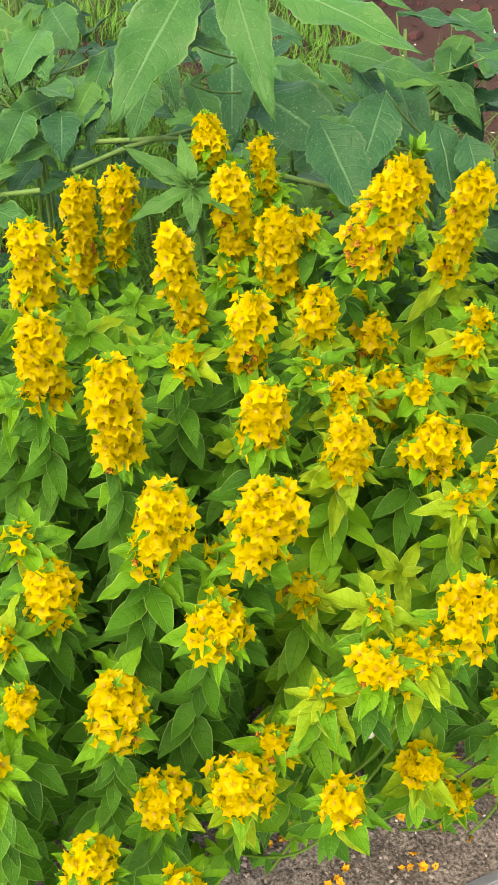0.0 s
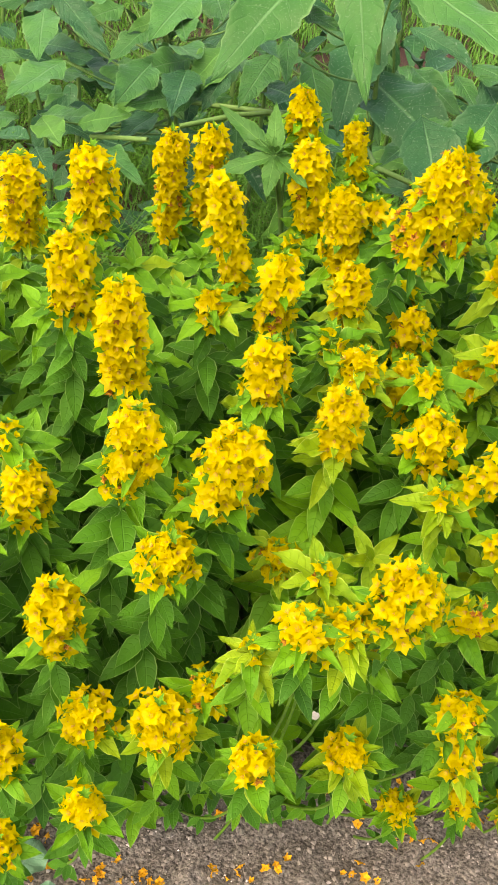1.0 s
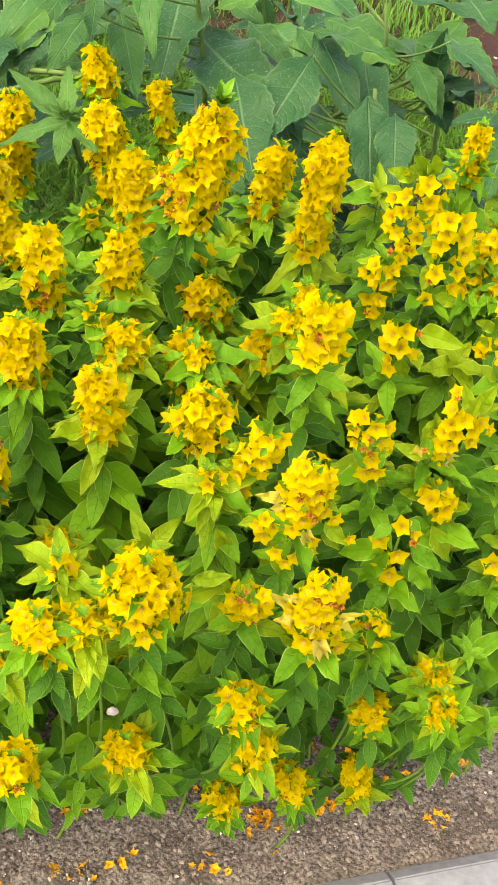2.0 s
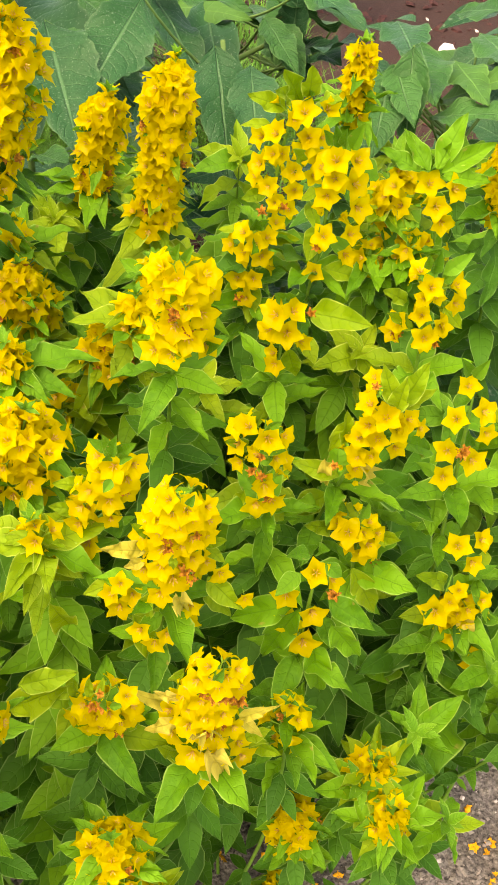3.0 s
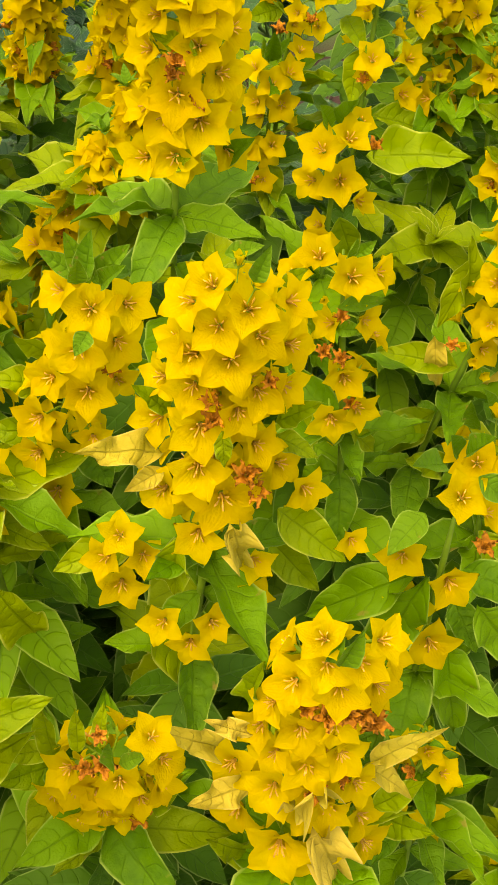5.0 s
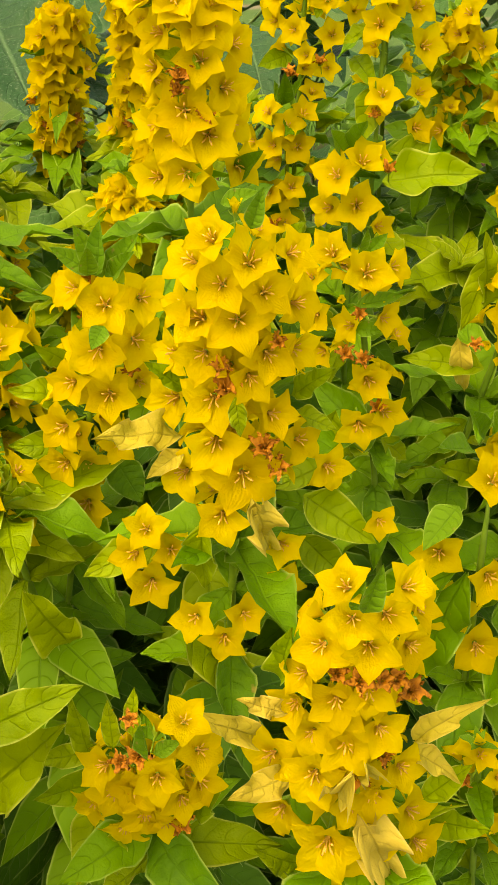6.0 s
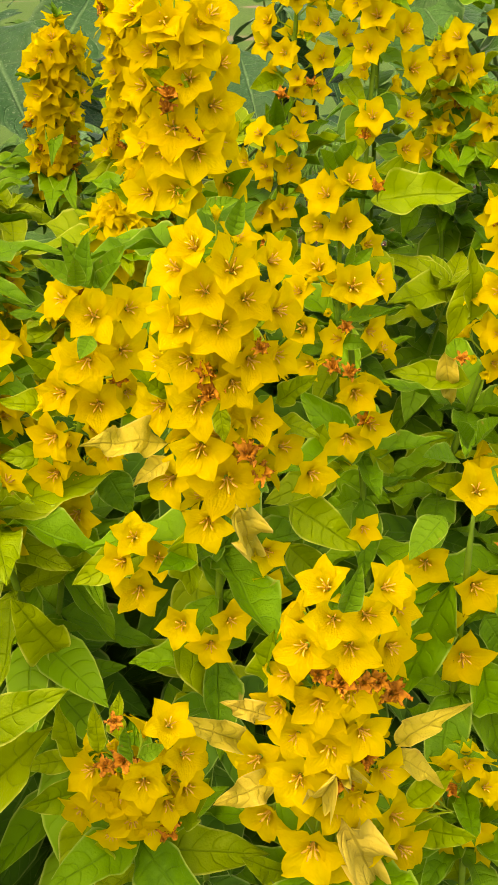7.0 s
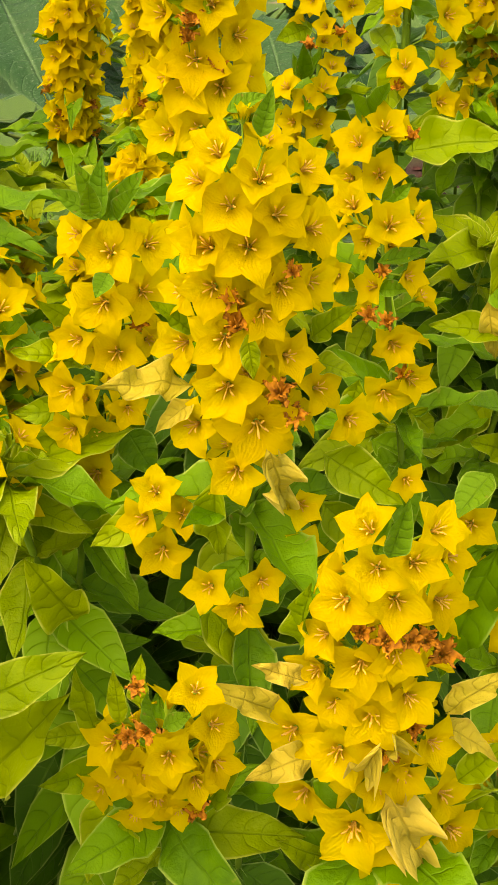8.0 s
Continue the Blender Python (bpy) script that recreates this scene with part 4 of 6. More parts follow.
bract(bright, (0.5060, 0.9090, 0.6987), (0.5099, 0.9182, 0.6754), 0.0061, "buff")
bract(bright, (0.5053, 0.8912, 0.7664), (0.5101, 0.8831, 0.7857), 0.0053, "tip")
bract(bright, (0.5021, 0.8924, 0.7664), (0.5056, 0.8878, 0.7783), 0.0034, "tip")
bract(bright, (0.4791, 0.9164, 0.7216), (0.4815, 0.9063, 0.7470), 0.0053, "lime")
bract(bright, (0.5249, 0.9388, 0.6558), (0.5399, 0.9335, 0.6760), 0.0100, "lime")
bract(bright, (0.5275, 0.9482, 0.6260), (0.5479, 0.9478, 0.6329), 0.0126, "lime")
bract(bright, (0.4826, 0.9472, 0.6018), (0.4667, 0.9416, 0.6208), 0.0130, "lime")

rounded = spike((0.4316, 0.9258, 0.6840), (0.4266, 0.9408, 0.6450), "round yellow loosestrife head with open centre of young leaves", 14)
bloom(rounded, (0.4369, 0.9165, 0.6784), (0.17, -0.93, 0.32), 0.0177)
bloom(rounded, (0.4500, 0.9067, 0.7117), (0.30, -0.53, 0.79), 0.0147)
bloom(rounded, (0.4523, 0.9165, 0.6914), (0.60, -0.62, 0.51), 0.0162)
bloom(rounded, (0.4499, 0.9270, 0.6674), (0.69, -0.72, 0.11), 0.0162)
bloom(rounded, (0.4426, 0.9256, 0.6607), (0.45, -0.89, -0.03), 0.0163)
bloom(rounded, (0.4287, 0.9259, 0.6525), (0.09, -0.97, -0.21), 0.0186)
bloom(rounded, (0.4199, 0.9217, 0.6662), (-0.30, -0.95, -0.00), 0.0191)
bloom(rounded, (0.4194, 0.9153, 0.6839), (-0.50, -0.82, 0.27), 0.0184)
bloom(rounded, (0.4094, 0.9297, 0.6533), (-0.51, -0.86, -0.05), 0.0159)
bloom(rounded, (0.4346, 0.9292, 0.6459), (0.18, -0.92, -0.35), 0.0159)
bloom(rounded, (0.4195, 0.9303, 0.6414), (-0.12, -0.93, -0.34), 0.0169)
bloom(rounded, (0.4277, 0.9194, 0.6698), (-0.04, -0.99, 0.13), 0.0164)
bloom(rounded, (0.4335, 0.9081, 0.6949), (0.12, -0.78, 0.69), 0.0104, "withered")
bloom(rounded, (0.4344, 0.9010, 0.7163), (0.12, -0.78, 0.69), 0.0069, "withered")
bloom(rounded, (0.4266, 0.9104, 0.6903), (0.12, -0.78, 0.69), 0.0086, "withered")
bloom(rounded, (0.4405, 0.9303, 0.6449), (0.12, -0.78, 0.69), 0.0103, "withered")
bract(rounded, (0.4376, 0.9113, 0.6951), (0.4393, 0.9070, 0.7144), 0.0051, "tip")
bract(rounded, (0.4389, 0.9100, 0.6962), (0.4476, 0.9167, 0.6985), 0.0055, "tip")
bract(rounded, (0.4331, 0.9079, 0.7046), (0.4334, 0.9119, 0.7205), 0.0061, "lime")
bract(rounded, (0.4230, 0.9193, 0.6903), (0.4228, 0.9190, 0.7096), 0.0064, "lime")
bract(rounded, (0.4117, 0.9277, 0.6781), (0.4096, 0.9218, 0.7070), 0.0098, "lime")
bract(rounded, (0.4140, 0.9411, 0.6322), (0.4116, 0.9384, 0.6099), 0.0093, "lime")
bract(rounded, (0.4095, 0.9274, 0.6757), (0.3934, 0.9221, 0.6800), 0.0087, "lime")
bract(rounded, (0.4050, 0.9453, 0.6389), (0.3836, 0.9434, 0.6418), 0.0149, "lime")
bract(rounded, (0.3994, 0.9521, 0.6240), (0.3928, 0.9466, 0.5945), 0.0176, "lime")
bract(rounded, (0.4291, 0.9473, 0.6216), (0.4739, 0.9565, 0.6122), 0.0186, "lime")
bract(rounded, (0.4413, 0.9459, 0.6347), (0.4561, 0.9324, 0.6685), 0.0072, "lime")
bract(rounded, (0.3805, 0.9065, 0.7037), (0.4181, 0.9116, 0.7211), 0.0154, "lime")
bract(rounded, (0.3672, 0.9272, 0.6536), (0.4100, 0.9068, 0.7080), 0.0135, "lime")
bract(rounded, (0.3921, 0.9486, 0.6980), (0.3861, 0.9581, 0.7204), 0.0183, "lime")

starry = spike((0.4103, 1.0166, 0.8122), (0.3873, 1.0376, 0.7282), "yellow loosestrife spike of star flowers under a fan of green leaves", 16)
bloom(starry, (0.4143, 0.9982, 0.8146), (0.12, -0.90, 0.41), 0.0207)
bloom(starry, (0.4031, 0.9988, 0.8202), (-0.50, -0.74, 0.45), 0.0165)
bloom(starry, (0.4268, 1.0030, 0.8154), (0.60, -0.73, 0.33), 0.0179)
bloom(starry, (0.4080, 1.0047, 0.7946), (0.01, -1.00, 0.07), 0.0215)
bloom(starry, (0.4217, 1.0090, 0.7973), (0.50, -0.85, 0.17), 0.0194)
bloom(starry, (0.4088, 1.0118, 0.7744), (0.11, -0.98, 0.17), 0.0209)
bloom(starry, (0.3952, 1.0099, 0.7803), (-0.40, -0.90, 0.19), 0.0176)
bloom(starry, (0.3876, 1.0160, 0.7588), (-0.40, -0.91, 0.09), 0.0192)
bloom(starry, (0.3857, 1.0191, 0.7413), (-0.30, -0.95, -0.00), 0.0187)
bloom(starry, (0.3917, 1.0229, 0.7214), (0.01, -0.99, 0.13), 0.0216)
bloom(starry, (0.4191, 1.0188, 0.7766), (0.60, -0.79, 0.14), 0.0147)
bloom(starry, (0.4079, 1.0214, 0.7490), (0.30, -0.95, -0.00), 0.0143)
bloom(starry, (0.4180, 1.0107, 0.7849), (0.12, -0.78, 0.69), 0.0079, "withered")
bract(starry, (0.4153, 0.9971, 0.8246), (0.4079, 1.0003, 0.8414), 0.0087, "tip")
bract(starry, (0.4142, 1.0009, 0.8235), (0.4173, 0.9972, 0.8432), 0.0080, "tip")
bract(starry, (0.4158, 0.9990, 0.8241), (0.4304, 1.0024, 0.8372), 0.0091, "tip")
bract(starry, (0.4118, 1.0026, 0.8241), (0.3975, 1.0045, 0.8320), 0.0076, "tip")
bract(starry, (0.4192, 0.9935, 0.8256), (0.4278, 0.9887, 0.8350), 0.0070, "tip")
bract(starry, (0.4131, 0.9939, 0.8257), (0.4155, 0.9862, 0.8387), 0.0066, "tip")
bract(starry, (0.4146, 0.9890, 0.8102), (0.4117, 0.9923, 0.8007), 0.0071, "tip")
bract(starry, (0.3915, 1.0208, 0.7830), (0.3814, 1.0171, 0.7925), 0.0096, "lime")
bract(starry, (0.3921, 1.0208, 0.7688), (0.3674, 1.0215, 0.7734), 0.0132, "lime")
bract(starry, (0.3909, 1.0243, 0.7476), (0.3613, 1.0279, 0.7459), 0.0136, "lime")
bract(starry, (0.3975, 1.0347, 0.7350), (0.4090, 1.0483, 0.7093), 0.0164, "mid")
bract(starry, (0.3879, 1.0374, 0.7095), (0.3672, 1.0424, 0.6752), 0.0145, "lime")

loose = spike((0.4986, 1.0868, 0.8070), (0.5036, 1.1068, 0.7300), "loose yellow loosestrife spike with bare green stem between flowers", 8)
bloom(loose, (0.4891, 1.0706, 0.8107), (-0.19, -0.72, 0.66), 0.0204)
bloom(loose, (0.5033, 1.0724, 0.8017), (0.22, -0.89, 0.41), 0.0240)
bloom(loose, (0.5136, 1.0790, 0.8019), (0.78, -0.52, 0.35), 0.0173)
bloom(loose, (0.4803, 1.0939, 0.7765), (-0.39, -0.87, 0.29), 0.0194)
bloom(loose, (0.5100, 1.0815, 0.7790), (0.69, -0.72, 0.11), 0.0162)
bloom(loose, (0.5036, 1.0867, 0.7486), (0.30, -0.95, -0.00), 0.0211)
bloom(loose, (0.4994, 1.0924, 0.7243), (0.10, -0.99, -0.09), 0.0217)
bloom(loose, (0.5109, 1.0923, 0.7313), (0.59, -0.80, 0.04), 0.0199)
bloom(loose, (0.4788, 1.0887, 0.7947), (-0.50, -0.79, 0.36), 0.0164)
bloom(loose, (0.4834, 1.0958, 0.7586), (-0.40, -0.91, 0.09), 0.0160)
bloom(loose, (0.4925, 1.0768, 0.7888), (0.02, -0.95, 0.32), 0.0100, "bud")
bloom(loose, (0.4941, 1.0823, 0.7631), (0.12, -0.78, 0.69), 0.0097, "withered")
bloom(loose, (0.5014, 1.0819, 0.7606), (0.12, -0.78, 0.69), 0.0097, "withered")
bloom(loose, (0.5072, 1.0886, 0.7354), (0.12, -0.78, 0.69), 0.0089, "withered")
bloom(loose, (0.5002, 1.0758, 0.7829), (0.12, -0.78, 0.69), 0.0078, "withered")
bract(loose, (0.4999, 1.0760, 0.8078), (0.5025, 1.0691, 0.8201), 0.0056, "tip")
bract(loose, (0.5022, 1.0766, 0.8076), (0.5113, 1.0821, 0.8142), 0.0065, "tip")
bract(loose, (0.4978, 1.0867, 0.7723), (0.5111, 1.0889, 0.7714), 0.0073, "tip")
bract(loose, (0.4981, 1.0834, 0.7836), (0.5171, 1.0917, 0.7844), 0.0072, "tip")
bract(loose, (0.4875, 1.0958, 0.7718), (0.4736, 1.0882, 0.7823), 0.0099, "lime")
bract(loose, (0.5094, 1.1010, 0.7146), (0.5225, 1.1112, 0.6987), 0.0105, "lime")
bract(loose, (0.4925, 1.1212, 0.6900), (0.5200, 1.1262, 0.6751), 0.0166, "mid")
bract(loose, (0.4885, 1.1060, 0.7268), (0.4813, 1.1063, 0.7033), 0.0105, "lime")

tall = spike((0.4293, 1.1046, 0.9122), (0.4243, 1.1266, 0.8232), "tall yellow loosestrife spike with orange withered flowers inside", 24)
bloom(tall, (0.4316, 1.0865, 0.9013), (0.02, -0.91, 0.42), 0.0211)
bloom(tall, (0.4424, 1.0931, 0.8950), (0.41, -0.87, 0.29), 0.0214)
bloom(tall, (0.4379, 1.0946, 0.8821), (0.12, -0.94, 0.32), 0.0205)
bloom(tall, (0.4287, 1.0981, 0.8618), (0.01, -0.99, 0.13), 0.0248)
bloom(tall, (0.4457, 1.1071, 0.8691), (0.60, -0.79, 0.14), 0.0225)
bloom(tall, (0.4238, 1.1008, 0.8523), (-0.29, -0.95, 0.11), 0.0239)
bloom(tall, (0.4376, 1.1039, 0.8501), (0.21, -0.98, 0.01), 0.0253)
bloom(tall, (0.4132, 1.1092, 0.8329), (-0.40, -0.90, 0.19), 0.0219)
bloom(tall, (0.4267, 1.1044, 0.8348), (-0.09, -1.00, 0.02), 0.0216)
bloom(tall, (0.4470, 1.1270, 0.8333), (0.59, -0.80, 0.04), 0.0214)
bloom(tall, (0.4165, 1.0908, 0.9058), (-0.50, -0.74, 0.45), 0.0224)
bloom(tall, (0.4483, 1.0967, 0.9061), (0.50, -0.68, 0.53), 0.0189)
bloom(tall, (0.4174, 1.0970, 0.8793), (-0.61, -0.75, 0.24), 0.0196)
bloom(tall, (0.4151, 1.1037, 0.8556), (-0.72, -0.66, 0.19), 0.0203)
bloom(tall, (0.4492, 1.1149, 0.8850), (0.78, -0.57, 0.26), 0.0200)
bloom(tall, (0.4461, 1.1144, 0.8528), (0.77, -0.63, -0.04), 0.0206)
bloom(tall, (0.4296, 1.0924, 0.8759), (0.12, -0.78, 0.69), 0.0116, "withered")
bloom(tall, (0.4377, 1.0995, 0.8588), (0.12, -0.78, 0.69), 0.0093, "withered")
bloom(tall, (0.4277, 1.0939, 0.8704), (0.12, -0.78, 0.69), 0.0091, "withered")
bract(tall, (0.4259, 1.1005, 0.8321), (0.4362, 1.1014, 0.8412), 0.0073, "lime")
bract(tall, (0.4440, 1.1277, 0.8281), (0.4579, 1.1230, 0.8387), 0.0102, "tip")
bract(tall, (0.4136, 1.1223, 0.8225), (0.3975, 1.1181, 0.8339), 0.0102, "lime")
bract(tall, (0.4375, 1.0955, 0.8787), (0.4189, 1.0982, 0.8857), 0.0082, "lime")
bloom(tall, (0.4195, 1.0892, 0.9099), (-0.52, -0.54, 0.66), 0.0200)
bloom(tall, (0.4294, 1.0880, 0.9057), (-0.07, -0.88, 0.48), 0.0218)
bloom(tall, (0.4439, 1.0933, 0.9032), (0.51, -0.66, 0.55), 0.0208)
bloom(tall, (0.4214, 1.0933, 0.8928), (-0.57, -0.76, 0.32), 0.0192)
bloom(tall, (0.4368, 1.0929, 0.8936), (0.24, -0.88, 0.41), 0.0204)
bloom(tall, (0.4269, 1.0838, 0.9193), (-0.28, -0.18, 0.94), 0.0137, "bud")
bloom(tall, (0.4362, 1.0841, 0.9189), (0.12, -0.14, 0.98), 0.0137, "bud")
bract(tall, (0.4283, 1.0920, 0.9161), (0.4324, 1.0824, 0.9332), 0.0068, "tip")
bract(tall, (0.4312, 1.0916, 0.9167), (0.4247, 1.0867, 0.9282), 0.0057, "tip")
bract(tall, (0.4340, 1.0924, 0.9152), (0.4402, 1.0858, 0.9306), 0.0063, "tip")

angled = spike((0.5518, 1.0305, 0.7284), (0.5488, 1.0525, 0.6354), "yellow loosestrife stem with few flowers over dark green leaves")
bloom(angled, (0.5515, 1.0206, 0.7361), (0.01, -0.76, 0.65), 0.0214)
bloom(angled, (0.5331, 1.0380, 0.6925), (-0.14, -0.95, 0.27), 0.0207)
bloom(angled, (0.5542, 1.0356, 0.6829), (0.27, -0.94, 0.21), 0.0229)
bloom(angled, (0.5388, 1.0406, 0.6631), (-0.00, -1.00, -0.04), 0.0221)
bloom(angled, (0.5514, 1.0442, 0.6409), (0.18, -0.98, 0.10), 0.0240)
bloom(angled, (0.5637, 1.0302, 0.7233), (0.62, -0.65, 0.44), 0.0173)
bloom(angled, (0.5665, 1.0389, 0.7002), (-0.02, -0.65, 0.82), 0.0121, "withered")
bract(angled, (0.5476, 1.0154, 0.7564), (0.5402, 1.0177, 0.7668), 0.0089, "tip")
bract(angled, (0.5505, 1.0151, 0.7571), (0.5563, 1.0117, 0.7709), 0.0095, "tip")
bract(angled, (0.5439, 1.0186, 0.7488), (0.5307, 1.0183, 0.7527), 0.0109, "tip")
bract(angled, (0.5564, 1.0199, 0.7459), (0.5704, 1.0298, 0.7312), 0.0109, "tip")
bract(angled, (0.5407, 1.0293, 0.7176), (0.5256, 1.0328, 0.7005), 0.0139, "tip")
bract(angled, (0.5440, 1.0352, 0.6859), (0.5222, 1.0517, 0.6116), 0.0203, "mid")
bract(angled, (0.5620, 1.0499, 0.6558), (0.5745, 1.0540, 0.6316), 0.0157, "mid")
bract(angled, (0.5587, 1.0491, 0.6412), (0.5724, 1.0569, 0.5731), 0.0228, "mid")
bract(angled, (0.5648, 1.0460, 0.6745), (0.6006, 1.0500, 0.6657), 0.0201, "mid")
bract(angled, (0.5697, 1.0493, 0.6627), (0.5972, 1.0585, 0.6211), 0.0203, "mid")
bract(angled, (0.5406, 1.0436, 0.6816), (0.4903, 1.0489, 0.6475), 0.0232, "mid")

tripled = spike((0.4928, 1.2402, 0.8082), (0.4898, 1.2562, 0.7442), "yellow loosestrife stem topped by three open flowers", 4)
bloom(tripled, (0.4843, 1.2297, 0.8054), (-0.28, -0.81, 0.52), 0.0245)
bloom(tripled, (0.4988, 1.2281, 0.8125), (0.30, -0.69, 0.66), 0.0243)
bloom(tripled, (0.4951, 1.2342, 0.7877), (0.06, -0.95, 0.31), 0.0249)
bloom(tripled, (0.4796, 1.2374, 0.7859), (-0.55, -0.80, 0.22), 0.0210)
bloom(tripled, (0.4880, 1.2424, 0.7511), (-0.13, -0.98, 0.17), 0.0209)
bloom(tripled, (0.5069, 1.2519, 0.7713), (0.65, -0.72, 0.24), 0.0191)
bloom(tripled, (0.5117, 1.2421, 0.8045), (-0.02, -0.65, 0.82), 0.0108, "withered")
bract(tripled, (0.4888, 1.2278, 0.8194), (0.4805, 1.2295, 0.8275), 0.0110, "tip")
bract(tripled, (0.4925, 1.2273, 0.8202), (0.5007, 1.2223, 0.8338), 0.0110, "tip")
bract(tripled, (0.5081, 1.2440, 0.8017), (0.5610, 1.2417, 0.8057), 0.0250, "lime")
bract(tripled, (0.5069, 1.2519, 0.7713), (0.5209, 1.2552, 0.7511), 0.0172, "lime")
bract(tripled, (0.4964, 1.2441, 0.7650), (0.5067, 1.2579, 0.7310), 0.0179, "lime")

slender = spike((0.5118, 1.3302, 0.8992), (0.5048, 1.3462, 0.8092), "slender yellow loosestrife spike with single flowers down its stem", 7)
bloom(slender, (0.5101, 1.3139, 0.9054), (-0.09, -0.79, 0.60), 0.0264)
bloom(slender, (0.5272, 1.3278, 0.9020), (0.46, -0.69, 0.56), 0.0236)
bloom(slender, (0.5113, 1.3184, 0.8874), (-0.05, -0.92, 0.39), 0.0245)
bloom(slender, (0.5283, 1.3371, 0.8771), (0.49, -0.78, 0.38), 0.0243)
bloom(slender, (0.5063, 1.3220, 0.8694), (-0.14, -0.95, 0.27), 0.0233)
bloom(slender, (0.5332, 1.3422, 0.8544), (0.47, -0.87, 0.13), 0.0248)
bloom(slender, (0.5085, 1.3295, 0.8299), (0.03, -0.84, 0.53), 0.0215)
bloom(slender, (0.5306, 1.3464, 0.8274), (0.53, -0.71, 0.46), 0.0202)
bloom(slender, (0.5291, 1.3493, 0.8058), (0.47, -0.86, 0.19), 0.0223)
bloom(slender, (0.5050, 1.3345, 0.7921), (-0.07, -0.88, 0.48), 0.0222)
bloom(slender, (0.5040, 1.3253, 0.8526), (0.03, -0.87, 0.49), 0.0127, "bud")
bloom(slender, (0.5222, 1.3369, 0.8473), (0.43, -0.76, 0.48), 0.0146, "bud")
bloom(slender, (0.4994, 1.3204, 0.8949), (-0.58, -0.71, 0.40), 0.0203)
bloom(slender, (0.5038, 1.3290, 0.8177), (-0.02, -0.65, 0.82), 0.0090, "withered")
bract(slender, (0.5107, 1.3150, 0.9154), (0.5066, 1.3106, 0.9347), 0.0098, "tip")
bract(slender, (0.5202, 1.3190, 0.9135), (0.5277, 1.3230, 0.9350), 0.0128, "tip")
bract(slender, (0.5155, 1.3156, 0.9158), (0.5138, 1.3068, 0.9320), 0.0090, "tip")
bract(slender, (0.5048, 1.3172, 0.9158), (0.4958, 1.3171, 0.9278), 0.0090, "tip")
bract(slender, (0.5013, 1.3283, 0.8393), (0.4978, 1.3323, 0.8021), 0.0194, "lime")
bract(slender, (0.5118, 1.3411, 0.7955), (0.5497, 1.3503, 0.7866), 0.0168, "lime")
bract(slender, (0.5361, 1.3462, 0.8326), (0.5550, 1.3440, 0.8370), 0.0140, "lime")
bract(slender, (0.4907, 1.3371, 0.8556), (0.5038, 1.3282, 0.8354), 0.0137, "lime")
bract(slender, (0.5015, 1.3271, 0.8730), (0.4847, 1.3322, 0.8586), 0.0118, "lime")

leafy = spike((0.4698, 1.3218, 0.9481), (0.4578, 1.3498, 0.8331), "yellow loosestrife spike crowned by broad lime leaves", 16)
bloom(leafy, (0.4807, 1.3101, 0.9413), (0.02, -0.82, 0.58), 0.0225)
bloom(leafy, (0.4974, 1.3282, 0.9397), (0.46, -0.69, 0.56), 0.0214)
bloom(leafy, (0.4850, 1.3289, 0.9143), (0.13, -0.86, 0.50), 0.0219)
bloom(leafy, (0.4818, 1.3278, 0.9019), (0.07, -0.96, 0.26), 0.0204)
bloom(leafy, (0.4766, 1.3281, 0.8834), (-0.05, -0.92, 0.39), 0.0190)
bloom(leafy, (0.4785, 1.3381, 0.8631), (0.06, -0.95, 0.31), 0.0195)
bloom(leafy, (0.4593, 1.3129, 0.9195), (-0.38, -0.79, 0.49), 0.0214)
bloom(leafy, (0.4459, 1.3314, 0.9078), (-0.57, -0.76, 0.32), 0.0204)
bloom(leafy, (0.4468, 1.3282, 0.8854), (-0.46, -0.81, 0.36), 0.0190)
bloom(leafy, (0.4445, 1.3327, 0.8724), (-0.55, -0.80, 0.22), 0.0176)
bloom(leafy, (0.4565, 1.3255, 0.8676), (-0.23, -0.96, 0.14), 0.0167)
bloom(leafy, (0.4586, 1.3179, 0.9001), (-0.25, -0.90, 0.34), 0.0178)
bloom(leafy, (0.4962, 1.3362, 0.9128), (0.54, -0.76, 0.37), 0.0188)
bloom(leafy, (0.4942, 1.3411, 0.8934), (0.47, -0.86, 0.19), 0.0183)
bloom(leafy, (0.4919, 1.3451, 0.8756), (0.36, -0.88, 0.31), 0.0169)
bloom(leafy, (0.4753, 1.3397, 0.8440), (-0.03, -0.98, 0.19), 0.0155)
bloom(leafy, (0.4634, 1.3290, 0.8528), (-0.24, -0.94, 0.25), 0.0144)
bloom(leafy, (0.4541, 1.3286, 0.8433), (-0.02, -0.65, 0.82), 0.0115, "withered")
bloom(leafy, (0.4716, 1.3324, 0.8484), (-0.02, -0.65, 0.82), 0.0097, "withered")
bract(leafy, (0.4716, 1.3100, 0.9502), (0.4561, 1.3140, 0.9543), 0.0160, "lime")
bract(leafy, (0.4753, 1.3123, 0.9483), (0.4628, 1.3017, 0.9753), 0.0183, "lime")
bract(leafy, (0.4818, 1.3234, 0.9480), (0.4836, 1.3008, 0.9814), 0.0170, "lime")
bract(leafy, (0.4856, 1.3244, 0.9465), (0.5075, 1.3217, 0.9517), 0.0163, "lime")
bract(leafy, (0.4790, 1.3178, 0.9437), (0.4817, 1.3109, 0.9583), 0.0133, "tip")
bract(leafy, (0.4648, 1.3131, 0.9414), (0.4345, 1.3134, 0.9483), 0.0162, "lime")
bract(leafy, (0.4536, 1.3285, 0.9210), (0.4296, 1.3222, 0.9198), 0.0091, "lime")
bract(leafy, (0.4753, 1.3148, 0.9090), (0.4878, 1.3287, 0.8887), 0.0113, "lime")
